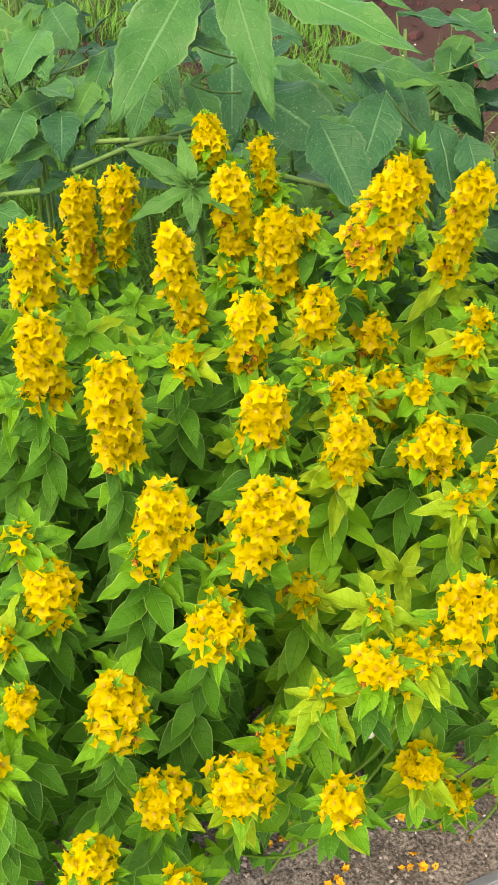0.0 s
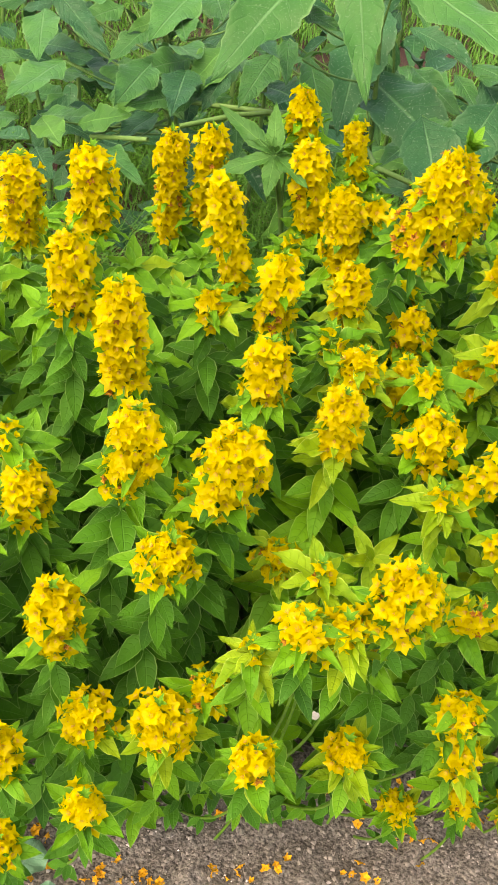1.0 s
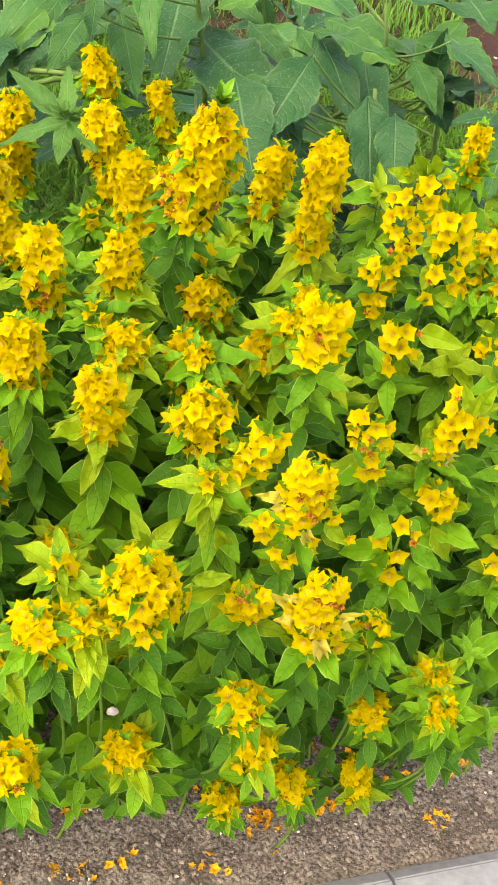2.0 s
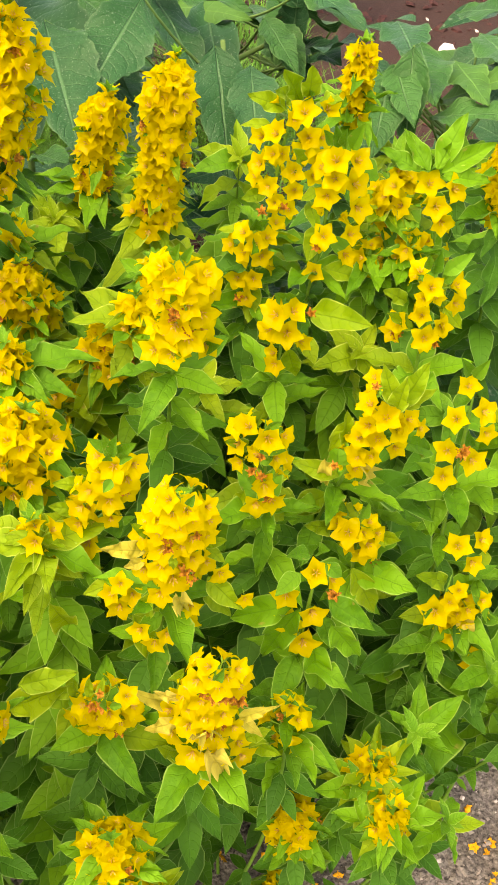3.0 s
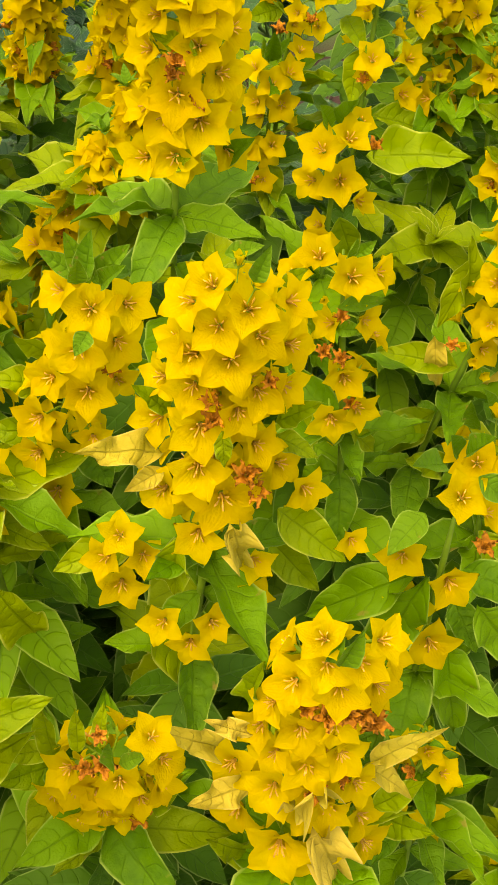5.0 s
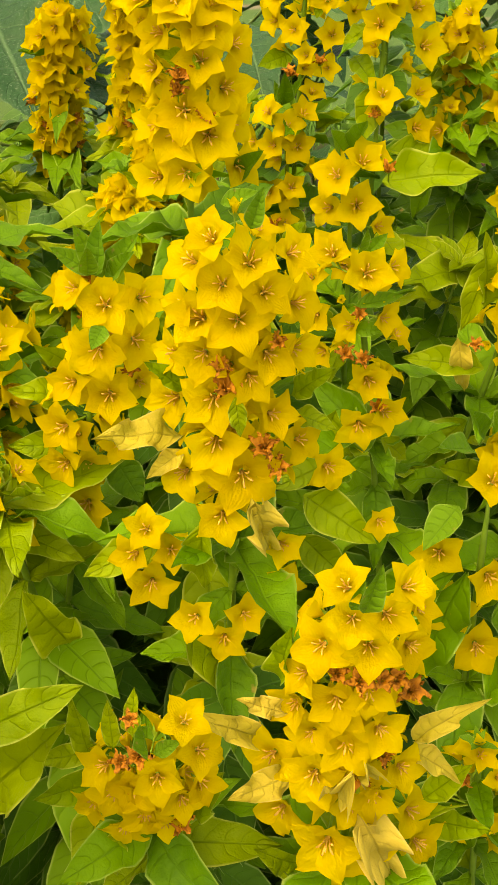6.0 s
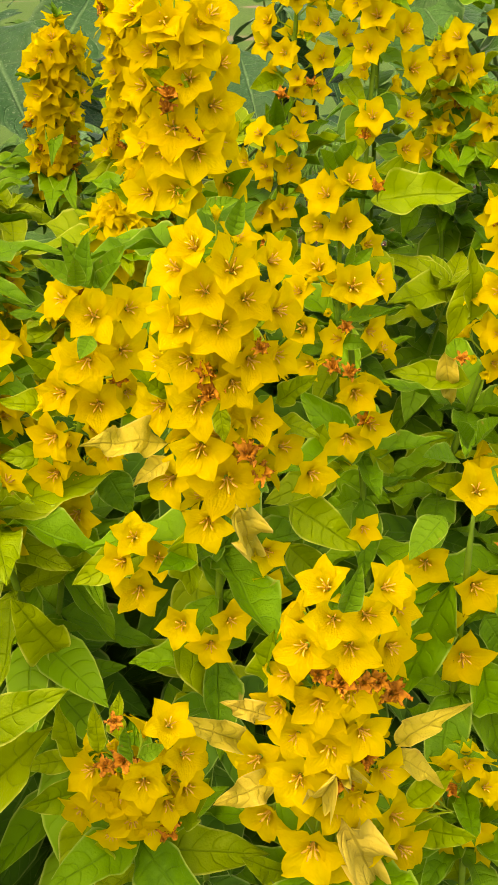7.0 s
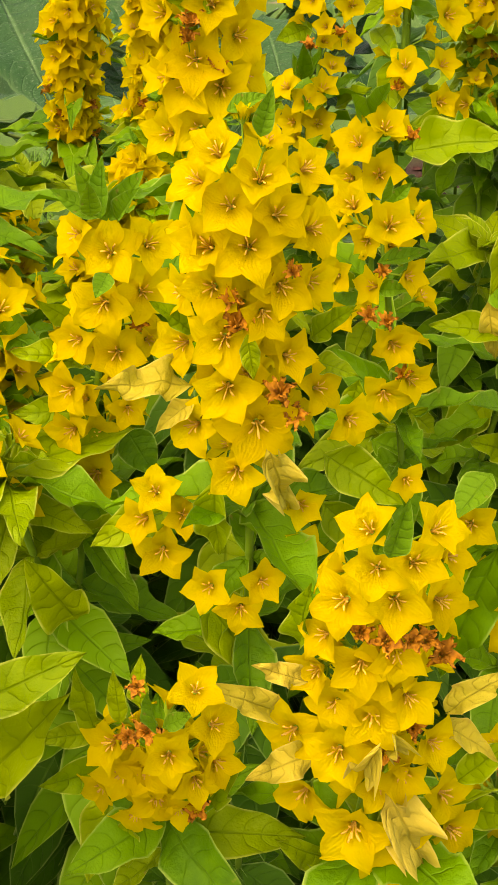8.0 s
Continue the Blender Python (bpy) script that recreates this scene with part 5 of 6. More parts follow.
bract(leafy, (0.4540, 1.3355, 0.8596), (0.4339, 1.3410, 0.8464), 0.0144, "lime")
bract(leafy, (0.4757, 1.3268, 0.8936), (0.4699, 1.3256, 0.8734), 0.0108, "lime")

tufted = spike((0.6058, 1.3702, 0.8622), (0.5998, 1.3882, 0.7742), "yellow loosestrife spike under a tall tuft of green leaves", 7)
bloom(tufted, (0.5887, 1.3641, 0.8766), (0.10, -0.74, 0.66), 0.0241)
bloom(tufted, (0.5590, 1.3622, 0.8703), (-0.48, -0.75, 0.45), 0.0199)
bloom(tufted, (0.6096, 1.3501, 0.8814), (0.61, -0.60, 0.52), 0.0237)
bloom(tufted, (0.5974, 1.3548, 0.8613), (0.15, -0.92, 0.36), 0.0250)
bloom(tufted, (0.5685, 1.3689, 0.8500), (-0.29, -0.93, 0.23), 0.0212)
bloom(tufted, (0.6045, 1.3587, 0.8458), (0.28, -0.95, 0.10), 0.0219)
bloom(tufted, (0.5864, 1.3712, 0.8191), (0.05, -0.91, 0.40), 0.0235)
bloom(tufted, (0.5736, 1.3768, 0.8186), (-0.35, -0.88, 0.31), 0.0200)
bloom(tufted, (0.5545, 1.3750, 0.8167), (-0.46, -0.81, 0.36), 0.0191)
bloom(tufted, (0.5589, 1.3815, 0.7865), (-0.27, -0.86, 0.44), 0.0205)
bloom(tufted, (0.5526, 1.3649, 0.8579), (-0.67, -0.70, 0.26), 0.0175)
bract(tufted, (0.5863, 1.3605, 0.8891), (0.5591, 1.3761, 0.9189), 0.0160, "mid")
bract(tufted, (0.5920, 1.3622, 0.8913), (0.6078, 1.3804, 0.9376), 0.0209, "mid")
bract(tufted, (0.5940, 1.3624, 0.8915), (0.5976, 1.3607, 0.9146), 0.0144, "mid")
bract(tufted, (0.5959, 1.3573, 0.8914), (0.6384, 1.3778, 0.9187), 0.0176, "mid")
bract(tufted, (0.5979, 1.3538, 0.8908), (0.6390, 1.3632, 0.8890), 0.0183, "mid")
bract(tufted, (0.5741, 1.3606, 0.8895), (0.5639, 1.3730, 0.9145), 0.0144, "mid")
bract(tufted, (0.5784, 1.3598, 0.8883), (0.5438, 1.3642, 0.9026), 0.0144, "mid")
bract(tufted, (0.5883, 1.3607, 0.8892), (0.5751, 1.3683, 0.9074), 0.0136, "mid")
bract(tufted, (0.5908, 1.3607, 0.8646), (0.6129, 1.3581, 0.8558), 0.0139, "mid")
bract(tufted, (0.5534, 1.3698, 0.8388), (0.5302, 1.3672, 0.8232), 0.0185, "lime")
bract(tufted, (0.5894, 1.3819, 0.8024), (0.6211, 1.3832, 0.7970), 0.0191, "lime")

stepped = spike((0.6028, 1.2702, 0.8422), (0.6058, 1.2922, 0.7542), "yellow loosestrife spike with small flowers in steps", 8)
bloom(stepped, (0.5902, 1.2556, 0.8514), (-0.05, -0.42, 0.90), 0.0211)
bloom(stepped, (0.6019, 1.2581, 0.8369), (0.07, -0.81, 0.58), 0.0198)
bloom(stepped, (0.6217, 1.2754, 0.8326), (0.69, -0.46, 0.56), 0.0235)
bloom(stepped, (0.5983, 1.2616, 0.8244), (-0.16, -0.90, 0.42), 0.0185)
bloom(stepped, (0.5994, 1.2667, 0.8059), (-0.05, -0.92, 0.39), 0.0188)
bloom(stepped, (0.5832, 1.2826, 0.7866), (-0.45, -0.85, 0.27), 0.0220)
bloom(stepped, (0.6060, 1.2733, 0.7814), (0.06, -0.95, 0.31), 0.0218)
bloom(stepped, (0.5789, 1.2846, 0.7759), (-0.43, -0.90, 0.07), 0.0196)
bloom(stepped, (0.6259, 1.2811, 0.8135), (0.65, -0.72, 0.24), 0.0182)
bloom(stepped, (0.6182, 1.2787, 0.7916), (0.45, -0.84, 0.29), 0.0184)
bloom(stepped, (0.5836, 1.2844, 0.7722), (-0.02, -0.65, 0.82), 0.0124, "withered")
bloom(stepped, (0.6157, 1.2784, 0.7734), (-0.02, -0.65, 0.82), 0.0088, "withered")
bract(stepped, (0.6006, 1.2580, 0.8498), (0.6024, 1.2461, 0.8766), 0.0096, "tip")
bract(stepped, (0.6082, 1.2606, 0.8497), (0.6276, 1.2603, 0.8723), 0.0126, "tip")
bract(stepped, (0.6103, 1.2648, 0.8399), (0.6208, 1.2658, 0.8532), 0.0098, "tip")
bract(stepped, (0.5962, 1.2572, 0.8535), (0.5941, 1.2475, 0.8730), 0.0081, "tip")
bract(stepped, (0.5872, 1.2774, 0.8096), (0.5654, 1.2677, 0.8239), 0.0133, "lime")
bract(stepped, (0.5956, 1.2782, 0.7841), (0.5731, 1.2750, 0.8000), 0.0135, "lime")
bract(stepped, (0.6202, 1.2831, 0.8030), (0.6345, 1.2845, 0.7911), 0.0158, "lime")

faded = spike((0.5838, 1.1142, 0.8292), (0.5618, 1.1362, 0.7392), "leaning yellow loosestrife spike with pale lime leafy tip", 16)
bloom(faded, (0.5804, 1.1058, 0.8127), (0.01, -0.79, 0.62), 0.0203)
bloom(faded, (0.5675, 1.1033, 0.8236), (-0.42, -0.57, 0.70), 0.0193)
bloom(faded, (0.5692, 1.1076, 0.8021), (-0.36, -0.84, 0.40), 0.0198)
bloom(faded, (0.5923, 1.1228, 0.7920), (0.43, -0.76, 0.48), 0.0197)
bloom(faded, (0.5979, 1.1246, 0.8016), (0.71, -0.52, 0.48), 0.0175)
bloom(faded, (0.5780, 1.1137, 0.7877), (-0.04, -0.96, 0.29), 0.0188)
bloom(faded, (0.5649, 1.1116, 0.7869), (-0.45, -0.85, 0.27), 0.0174)
bloom(faded, (0.5930, 1.1329, 0.7689), (0.37, -0.91, 0.20), 0.0174)
bloom(faded, (0.5763, 1.1204, 0.7665), (-0.03, -0.98, 0.19), 0.0165)
bloom(faded, (0.5664, 1.1172, 0.7650), (-0.24, -0.94, 0.25), 0.0143)
bloom(faded, (0.5668, 1.1072, 0.8431), (-0.33, -0.51, 0.79), 0.0138)
bloom(faded, (0.6073, 1.1283, 0.7928), (0.82, -0.47, 0.34), 0.0141)
bloom(faded, (0.5624, 1.1219, 0.7440), (-0.24, -0.94, 0.25), 0.0103, "bud")
bloom(faded, (0.5561, 1.1195, 0.7524), (-0.45, -0.85, 0.27), 0.0094, "bud")
bloom(faded, (0.5689, 1.1274, 0.7344), (0.07, -0.98, 0.20), 0.0104, "bud")
bloom(faded, (0.5754, 1.1262, 0.7495), (0.07, -0.98, 0.20), 0.0103, "bud")
bloom(faded, (0.5693, 1.0974, 0.8419), (-0.02, -0.65, 0.82), 0.0074, "withered")
bloom(faded, (0.5510, 1.1193, 0.7525), (-0.02, -0.65, 0.82), 0.0083, "withered")
bract(faded, (0.5847, 1.1056, 0.8248), (0.5715, 1.1005, 0.8599), 0.0139, "lime")
bract(faded, (0.5881, 1.1079, 0.8240), (0.6012, 1.1047, 0.8649), 0.0164, "lime")
bract(faded, (0.5909, 1.1157, 0.8177), (0.6101, 1.1105, 0.8417), 0.0116, "lime")
bract(faded, (0.5860, 1.1012, 0.8259), (0.5864, 1.0882, 0.8570), 0.0138, "lime")
bract(faded, (0.5835, 1.1000, 0.8226), (0.5959, 1.1050, 0.8325), 0.0125, "lime")
bract(faded, (0.5554, 1.1287, 0.7677), (0.5556, 1.1158, 0.8044), 0.0137, "lime")
bract(faded, (0.5712, 1.1277, 0.7541), (0.5922, 1.1406, 0.7217), 0.0138, "buff")
bract(faded, (0.5560, 1.1279, 0.7385), (0.5183, 1.1268, 0.7459), 0.0154, "lime")
bract(faded, (0.5436, 1.1313, 0.7512), (0.5474, 1.1291, 0.7228), 0.0097, "buff")
bract(faded, (0.5583, 1.1242, 0.7955), (0.5448, 1.1335, 0.7542), 0.0133, "lime")
bract(faded, (0.5508, 1.1405, 0.7055), (0.5202, 1.1507, 0.6730), 0.0204, "lime")

sparse = spike((0.6398, 1.1465, 0.8254), (0.6448, 1.1645, 0.7354), "yellow loosestrife stem with a few scattered open flowers")
bloom(sparse, (0.6336, 1.1334, 0.8320), (0.01, -0.76, 0.65), 0.0185)
bloom(sparse, (0.6514, 1.1459, 0.8047), (0.43, -0.76, 0.48), 0.0193)
bloom(sparse, (0.6320, 1.1431, 0.7961), (-0.18, -0.82, 0.54), 0.0215)
bloom(sparse, (0.6324, 1.1508, 0.7610), (-0.17, -0.87, 0.46), 0.0224)
bloom(sparse, (0.6533, 1.1554, 0.7526), (0.26, -0.91, 0.31), 0.0219)
bloom(sparse, (0.6347, 1.1550, 0.7328), (-0.05, -0.92, 0.39), 0.0199)
bloom(sparse, (0.6589, 1.1593, 0.7767), (0.47, -0.86, 0.19), 0.0163)
bloom(sparse, (0.6435, 1.1479, 0.7627), (-0.02, -0.65, 0.82), 0.0123, "withered")
bloom(sparse, (0.6445, 1.1473, 0.7676), (-0.02, -0.65, 0.82), 0.0092, "withered")
bract(sparse, (0.6326, 1.1337, 0.8399), (0.6257, 1.1298, 0.8556), 0.0097, "tip")
bract(sparse, (0.6356, 1.1333, 0.8406), (0.6402, 1.1261, 0.8599), 0.0096, "tip")
bract(sparse, (0.6230, 1.1609, 0.7436), (0.5934, 1.1506, 0.7675), 0.0217, "mid")
bract(sparse, (0.6352, 1.1604, 0.7188), (0.6368, 1.1567, 0.6715), 0.0257, "mid")
bract(sparse, (0.6584, 1.1685, 0.7166), (0.6822, 1.1707, 0.6953), 0.0223, "mid")

ragged = spike((0.6618, 1.1545, 0.6354), (0.6638, 1.1725, 0.5554), "ragged yellow loosestrife stem with half-spent flowers low in the bed")
bloom(ragged, (0.6581, 1.1401, 0.6796), (-0.08, -0.82, 0.56), 0.0220)
bloom(ragged, (0.6733, 1.1446, 0.6609), (0.26, -0.93, 0.26), 0.0200)
bloom(ragged, (0.6779, 1.1574, 0.6758), (0.50, -0.60, 0.63), 0.0193)
bloom(ragged, (0.6567, 1.1560, 0.5894), (-0.17, -0.87, 0.46), 0.0273)
bloom(ragged, (0.6664, 1.1540, 0.6049), (0.02, -0.82, 0.58), 0.0177)
bloom(ragged, (0.6859, 1.1690, 0.5857), (0.38, -0.92, 0.09), 0.0191)
bloom(ragged, (0.6705, 1.1519, 0.6225), (-0.01, -0.69, 0.73), 0.0158)
bloom(ragged, (0.7084, 1.1852, 0.5113), (0.26, -0.91, 0.31), 0.0306)
bloom(ragged, (0.6951, 1.1664, 0.6024), (0.54, -0.76, 0.37), 0.0171)
bloom(ragged, (0.6635, 1.1583, 0.5759), (-0.02, -0.65, 0.82), 0.0090, "withered")
bract(ragged, (0.6620, 1.1513, 0.6214), (0.6352, 1.1494, 0.6341), 0.0157, "lime")
bract(ragged, (0.6815, 1.1713, 0.5722), (0.6998, 1.1758, 0.5475), 0.0166, "buff")
bract(ragged, (0.6713, 1.1670, 0.5803), (0.6289, 1.1706, 0.5626), 0.0205, "lime")
bract(ragged, (0.6889, 1.1748, 0.5583), (0.6836, 1.1782, 0.5233), 0.0168, "lime")
bract(ragged, (0.6687, 1.1714, 0.5088), (0.7265, 1.1573, 0.4787), 0.0389, "mid")
bract(ragged, (0.6475, 1.1640, 0.4805), (0.6106, 1.1654, 0.4907), 0.0263, "mid")

small = spike((0.5778, 1.1225, 0.7074), (0.5798, 1.1365, 0.6554), "small yellow loosestrife head beside dark green leaves", 5)
bloom(small, (0.5707, 1.1174, 0.6926), (-0.08, -0.82, 0.56), 0.0235)
bloom(small, (0.5885, 1.1248, 0.6776), (0.43, -0.79, 0.44), 0.0209)
bloom(small, (0.5623, 1.1246, 0.6936), (-0.51, -0.62, 0.60), 0.0168)
bloom(small, (0.5839, 1.1254, 0.6665), (0.18, -0.98, 0.10), 0.0188)
bloom(small, (0.5855, 1.1151, 0.7087), (0.46, -0.35, 0.82), 0.0164)
bloom(small, (0.5741, 1.1067, 0.7269), (-0.08, -0.19, 0.98), 0.0146, "bud")
bloom(small, (0.5942, 1.1289, 0.6872), (0.71, -0.52, 0.48), 0.0154)
bloom(small, (0.5970, 1.1395, 0.6463), (-0.02, -0.65, 0.82), 0.0092, "withered")
bract(small, (0.5731, 1.1110, 0.7211), (0.5689, 1.1087, 0.7377), 0.0090, "tip")
bract(small, (0.5773, 1.1128, 0.7160), (0.5812, 1.1075, 0.7363), 0.0091, "tip")
bract(small, (0.5673, 1.1163, 0.7114), (0.5615, 1.1140, 0.7279), 0.0092, "tip")
bract(small, (0.5907, 1.1318, 0.6744), (0.6114, 1.1308, 0.6838), 0.0148, "lime")
bract(small, (0.5943, 1.1393, 0.6511), (0.6336, 1.1385, 0.6201), 0.0205, "mid")
bract(small, (0.5801, 1.1319, 0.6449), (0.6079, 1.1259, 0.6032), 0.0212, "lime")
bract(small, (0.5604, 1.1282, 0.6792), (0.5374, 1.1196, 0.6918), 0.0147, "lime")

neat = spike((0.4498, 1.3402, 0.8202), (0.4478, 1.3542, 0.7592), "compact yellow loosestrife head with a short leaf tip", 7)
bloom(neat, (0.4512, 1.3290, 0.8125), (0.01, -0.79, 0.62), 0.0201)
bloom(neat, (0.4393, 1.3293, 0.8217), (-0.46, -0.64, 0.62), 0.0200)
bloom(neat, (0.4611, 1.3318, 0.8193), (0.45, -0.63, 0.64), 0.0200)
bloom(neat, (0.4570, 1.3345, 0.7989), (0.17, -0.96, 0.21), 0.0204)
bloom(neat, (0.4415, 1.3331, 0.8004), (-0.34, -0.92, 0.22), 0.0194)
bloom(neat, (0.4521, 1.3387, 0.7732), (0.15, -0.90, 0.41), 0.0199)
bloom(neat, (0.4367, 1.3425, 0.7693), (-0.25, -0.90, 0.34), 0.0201)
bloom(neat, (0.4663, 1.3392, 0.8310), (0.27, -0.54, 0.79), 0.0165)
bloom(neat, (0.4282, 1.3425, 0.8013), (-0.67, -0.70, 0.26), 0.0178)
bloom(neat, (0.4468, 1.3428, 0.7500), (0.06, -0.95, 0.31), 0.0166)
bloom(neat, (0.4403, 1.3425, 0.7492), (-0.02, -0.65, 0.82), 0.0115, "withered")
bract(neat, (0.4498, 1.3249, 0.8271), (0.4517, 1.3180, 0.8449), 0.0106, "tip")
bract(neat, (0.4452, 1.3295, 0.8246), (0.4430, 1.3241, 0.8372), 0.0090, "tip")
bract(neat, (0.4534, 1.3292, 0.8258), (0.4608, 1.3271, 0.8384), 0.0090, "tip")
bract(neat, (0.4664, 1.3486, 0.7949), (0.4939, 1.3533, 0.7734), 0.0212, "lime")
bract(neat, (0.4654, 1.3447, 0.8101), (0.4860, 1.3416, 0.8187), 0.0126, "lime")
bract(neat, (0.4390, 1.3473, 0.7587), (0.4219, 1.3527, 0.7340), 0.0174, "mid")
bract(sparse, (0.5880, 1.1700, 0.6890), (0.6330, 1.1500, 0.6960), 0.0361, "deep")
bract(ragged, (0.6640, 1.1900, 0.5030), (0.6080, 1.1500, 0.5060), 0.0368, "deep")
bract(ragged, (0.6360, 1.1700, 0.3870), (0.6820, 1.1300, 0.5080), 0.0436, "deep")
bract(ragged, (0.7100, 1.1500, 0.4300), (0.6820, 1.1200, 0.4070), 0.0425, "mid")
bract(sparse, (0.6220, 1.2000, 0.6300), (0.6440, 1.1800, 0.5970), 0.0378, "deep")
bract(sparse, (0.6500, 1.2000, 0.6720), (0.6080, 1.1700, 0.7070), 0.0265, "deep")


def leaf_shoot(k, tip, r):
    """A stem of the same plant that carries leaves alone."""
    axis = (Vector((0.15, -0.32, 1)) + 0.2 * Vector((r.uniform(-1, 1), r.uniform(-1, 1), 0))).normalized()
    pts = stem_line(tip, axis, 700 + k)
    origin = pts[0].copy()
    plant = new("leafy_loosestrife")
    plant.location = origin
    tone = tone_of(tip.x, tip.y, r)
    tagged(plant, {"deep": "flowerless loosestrife shoot with deep green pointed leaves", "mid": "flowerless loosestrife shoot with fresh green leaves", "lime": "flowerless loosestrife shoot with yellow-green leaves"}[tone], "foliage", "leafy shoots in the bed")
    leafy_stem(plant, origin, pts, r, tone, 2, 0.027, 0.006, 0.048, k)
    tuft = []
    for q in range(6):
        out, lift = ring(axis, 1.9 * q), r.uniform(0.5, 1.2)
        tuft.append(leaf_piece(COARSE[q], frame_of(tip - origin, math.cos(lift) * out + math.sin(lift) * axis, axis - 0.4 * out, 0.022 * r.uniform(0.7, 1.3))))
    part("leaf_tip", mesh_of("leaf_tip", *joined(tuft)), (LEAF["tip" if tone != "lime" else "lime"],), plant)


r = random.Random(5)
shoots = []
for k in range(4000):
    x, y = r.uniform(-0.38, 0.92), r.uniform(0.70, 1.72)
    near = sorted((((foot.x - x) ** 2 + (foot.y - y) ** 2) ** 0.5, foot.z) for foot in [q[1] for q in RACEMES] + CLOSE)[:4]
    if near[0][0] < 0.040 or near[0][0] > 0.17 or any((x - q.x) ** 2 + (y - q.y) ** 2 < 0.062 ** 2 for q in shoots):
        continue
    z = sum(h / d for d, h in near) / sum(1 / d for d, h in near) - r.uniform(0.02, 0.09)
    if z < 0.40 or behind_kerb(x, y) < 0.05 or y > 1.40 and x < 0.03:
        continue
    shoots.append(Vector((x, y, z)))
    if len(shoots) >= 66:
        break
for x, y, z in ((0.66, 1.10, 0.50), (0.72, 1.17, 0.52), (0.70, 1.06, 0.44), (0.78, 1.24, 0.55), (0.62, 1.05, 0.48), (0.82, 1.32, 0.60), (0.74, 1.28, 0.62), (0.86, 1.42, 0.66), (0.69, 1.20, 0.60), (0.80, 1.18, 0.46)):
    shoots.append(Vector((x, y, z)))
for k, tip in enumerate(shoots):
    leaf_shoot(k, tip, r)


# ---- broad-leaved weeds behind the bed ----
def weed_plant(root, top, label, name="broad_leaved_weed"):
    root, top = Vector(root), Vector(top)
    root.z = ground_height(root.x, root.y) - 0.01
    plant = new(name)
    plant.location = root
    tagged(plant, label, "weed", "weeds behind the bed")
    bend = (top - root) * 0.5 + Vector((0.03, 0.05, 0.08))
    pts = [(2 * t * (1 - t)) * bend + t * t * (top - root) for t in [i / 10 for i in range(11)]]
    v, f = tube(pts, [0.007 - 0.004 * i / 10 for i in range(11)], 8)
    part("stem", mesh_of("stem", v, f), (WEED_STEM,), plant)
    return plant, root, top


WEED_RNG = random.Random(11)


def weed_leaf(weed, base, tip, width, tone=None, stalk=True):
    plant, root, top = weed
    r = WEED_RNG
    base, tip = Vector(base), Vector(tip)
    long = (tip - base).length
    if long < width * 2.2:
        base = tip + ((base - tip).normalized() + Vector((0.0, 0.5, -0.1))).normalized() * width * 2.2
        long = width * 2.2
    if plant.name.startswith("weed_shoot"):
        tone = "weed_light"
    tone = tone or r.choice(("weed", "weed", "weed_dark", "weed", "weed_dark", "weed_light"))
    me = leaf_mesh("leaf", r, width=width / long, droop=r.uniform(0.05, 0.14), fold=r.uniform(0.02, 0.10), wave=0.06, rows=30, cols=8, belly=r.uniform(0.30, 0.42), tooth=0.04, twist=r.uniform(-0.3, 0.3), taper=1.4, crumple=0.02)
    up = Vector((0.0, -0.45, 1.0)) + 0.3 * Vector((r.uniform(-1, 1), r.uniform(-1, 1), 0))
    drop = Vector((0, 0, 0.09 * long))
    m = frame_of(base - root, tip - base + drop, up, long * 1.02)
    leaf = part("leaf", me, (LEAF[tone],), plant, m, {"weed": "", "weed_dark": "dark blue-green broad leaf", "weed_light": "light green leaf"}[tone])
    if not stalk:
        return
    # stalk back to the plant's own stem
    t = min(0.97, max(0.35, (base.z - 0.12 - root.z) / max(0.1, top.z - root.z)))
    bend = (top - root) * 0.5 + Vector((0.03, 0.05, 0.08))
    node_at = 2 * t * (1 - t) * bend + t * t * (top - root)
    b = base - root
    sag = (node_at + b) * 0.5 + Vector((0, 0, -0.02))
    pts = [(1 - q) ** 2 * node_at + 2 * q * (1 - q) * sag + q * q * b for q in [i / 6 for i in range(7)]]
    v, f = tube(pts, [0.0024 - 0.0010 * i / 6 for i in range(7)], 6)
    part("leaf_stalk", mesh_of("leaf_stalk", v, f), (WEED_STEM,), plant)


def weed_stalk(weed, points):
    plant, root, top = weed
    v, f = tube([Vector(p) - root for p in points], [0.0042] * (len(points) - 1) + [0.003], 7)
    part("side_stalk", mesh_of("side_stalk", v, f), (WEED_STEM,), plant)


tall = weed_plant((0.06, 1.98, 0), (0.04, 1.73, 1.10), "tall weed with huge drooping blue-green leaves flecked white")
right = weed_plant((0.32, 2.18, 0), (0.29, 2.05, 0.86), "sprawling weed with narrow grey-green leaves over mulch")
left = weed_plant((-0.40, 2.10, 0), (-0.38, 1.97, 0.84), "bushy weed with overlapping dull green leaves")
shoot_a = weed_plant((0.015, 1.66, 0), (0.015, 1.435, 0.852), "upright weed shoot ending in a leaf rosette", "weed_shoot")
shoot_b = weed_plant((-0.369, 2.12, 0), (-0.369, 1.975, 0.788), "weed shoot with rosette of light green leaves", "weed_shoot")
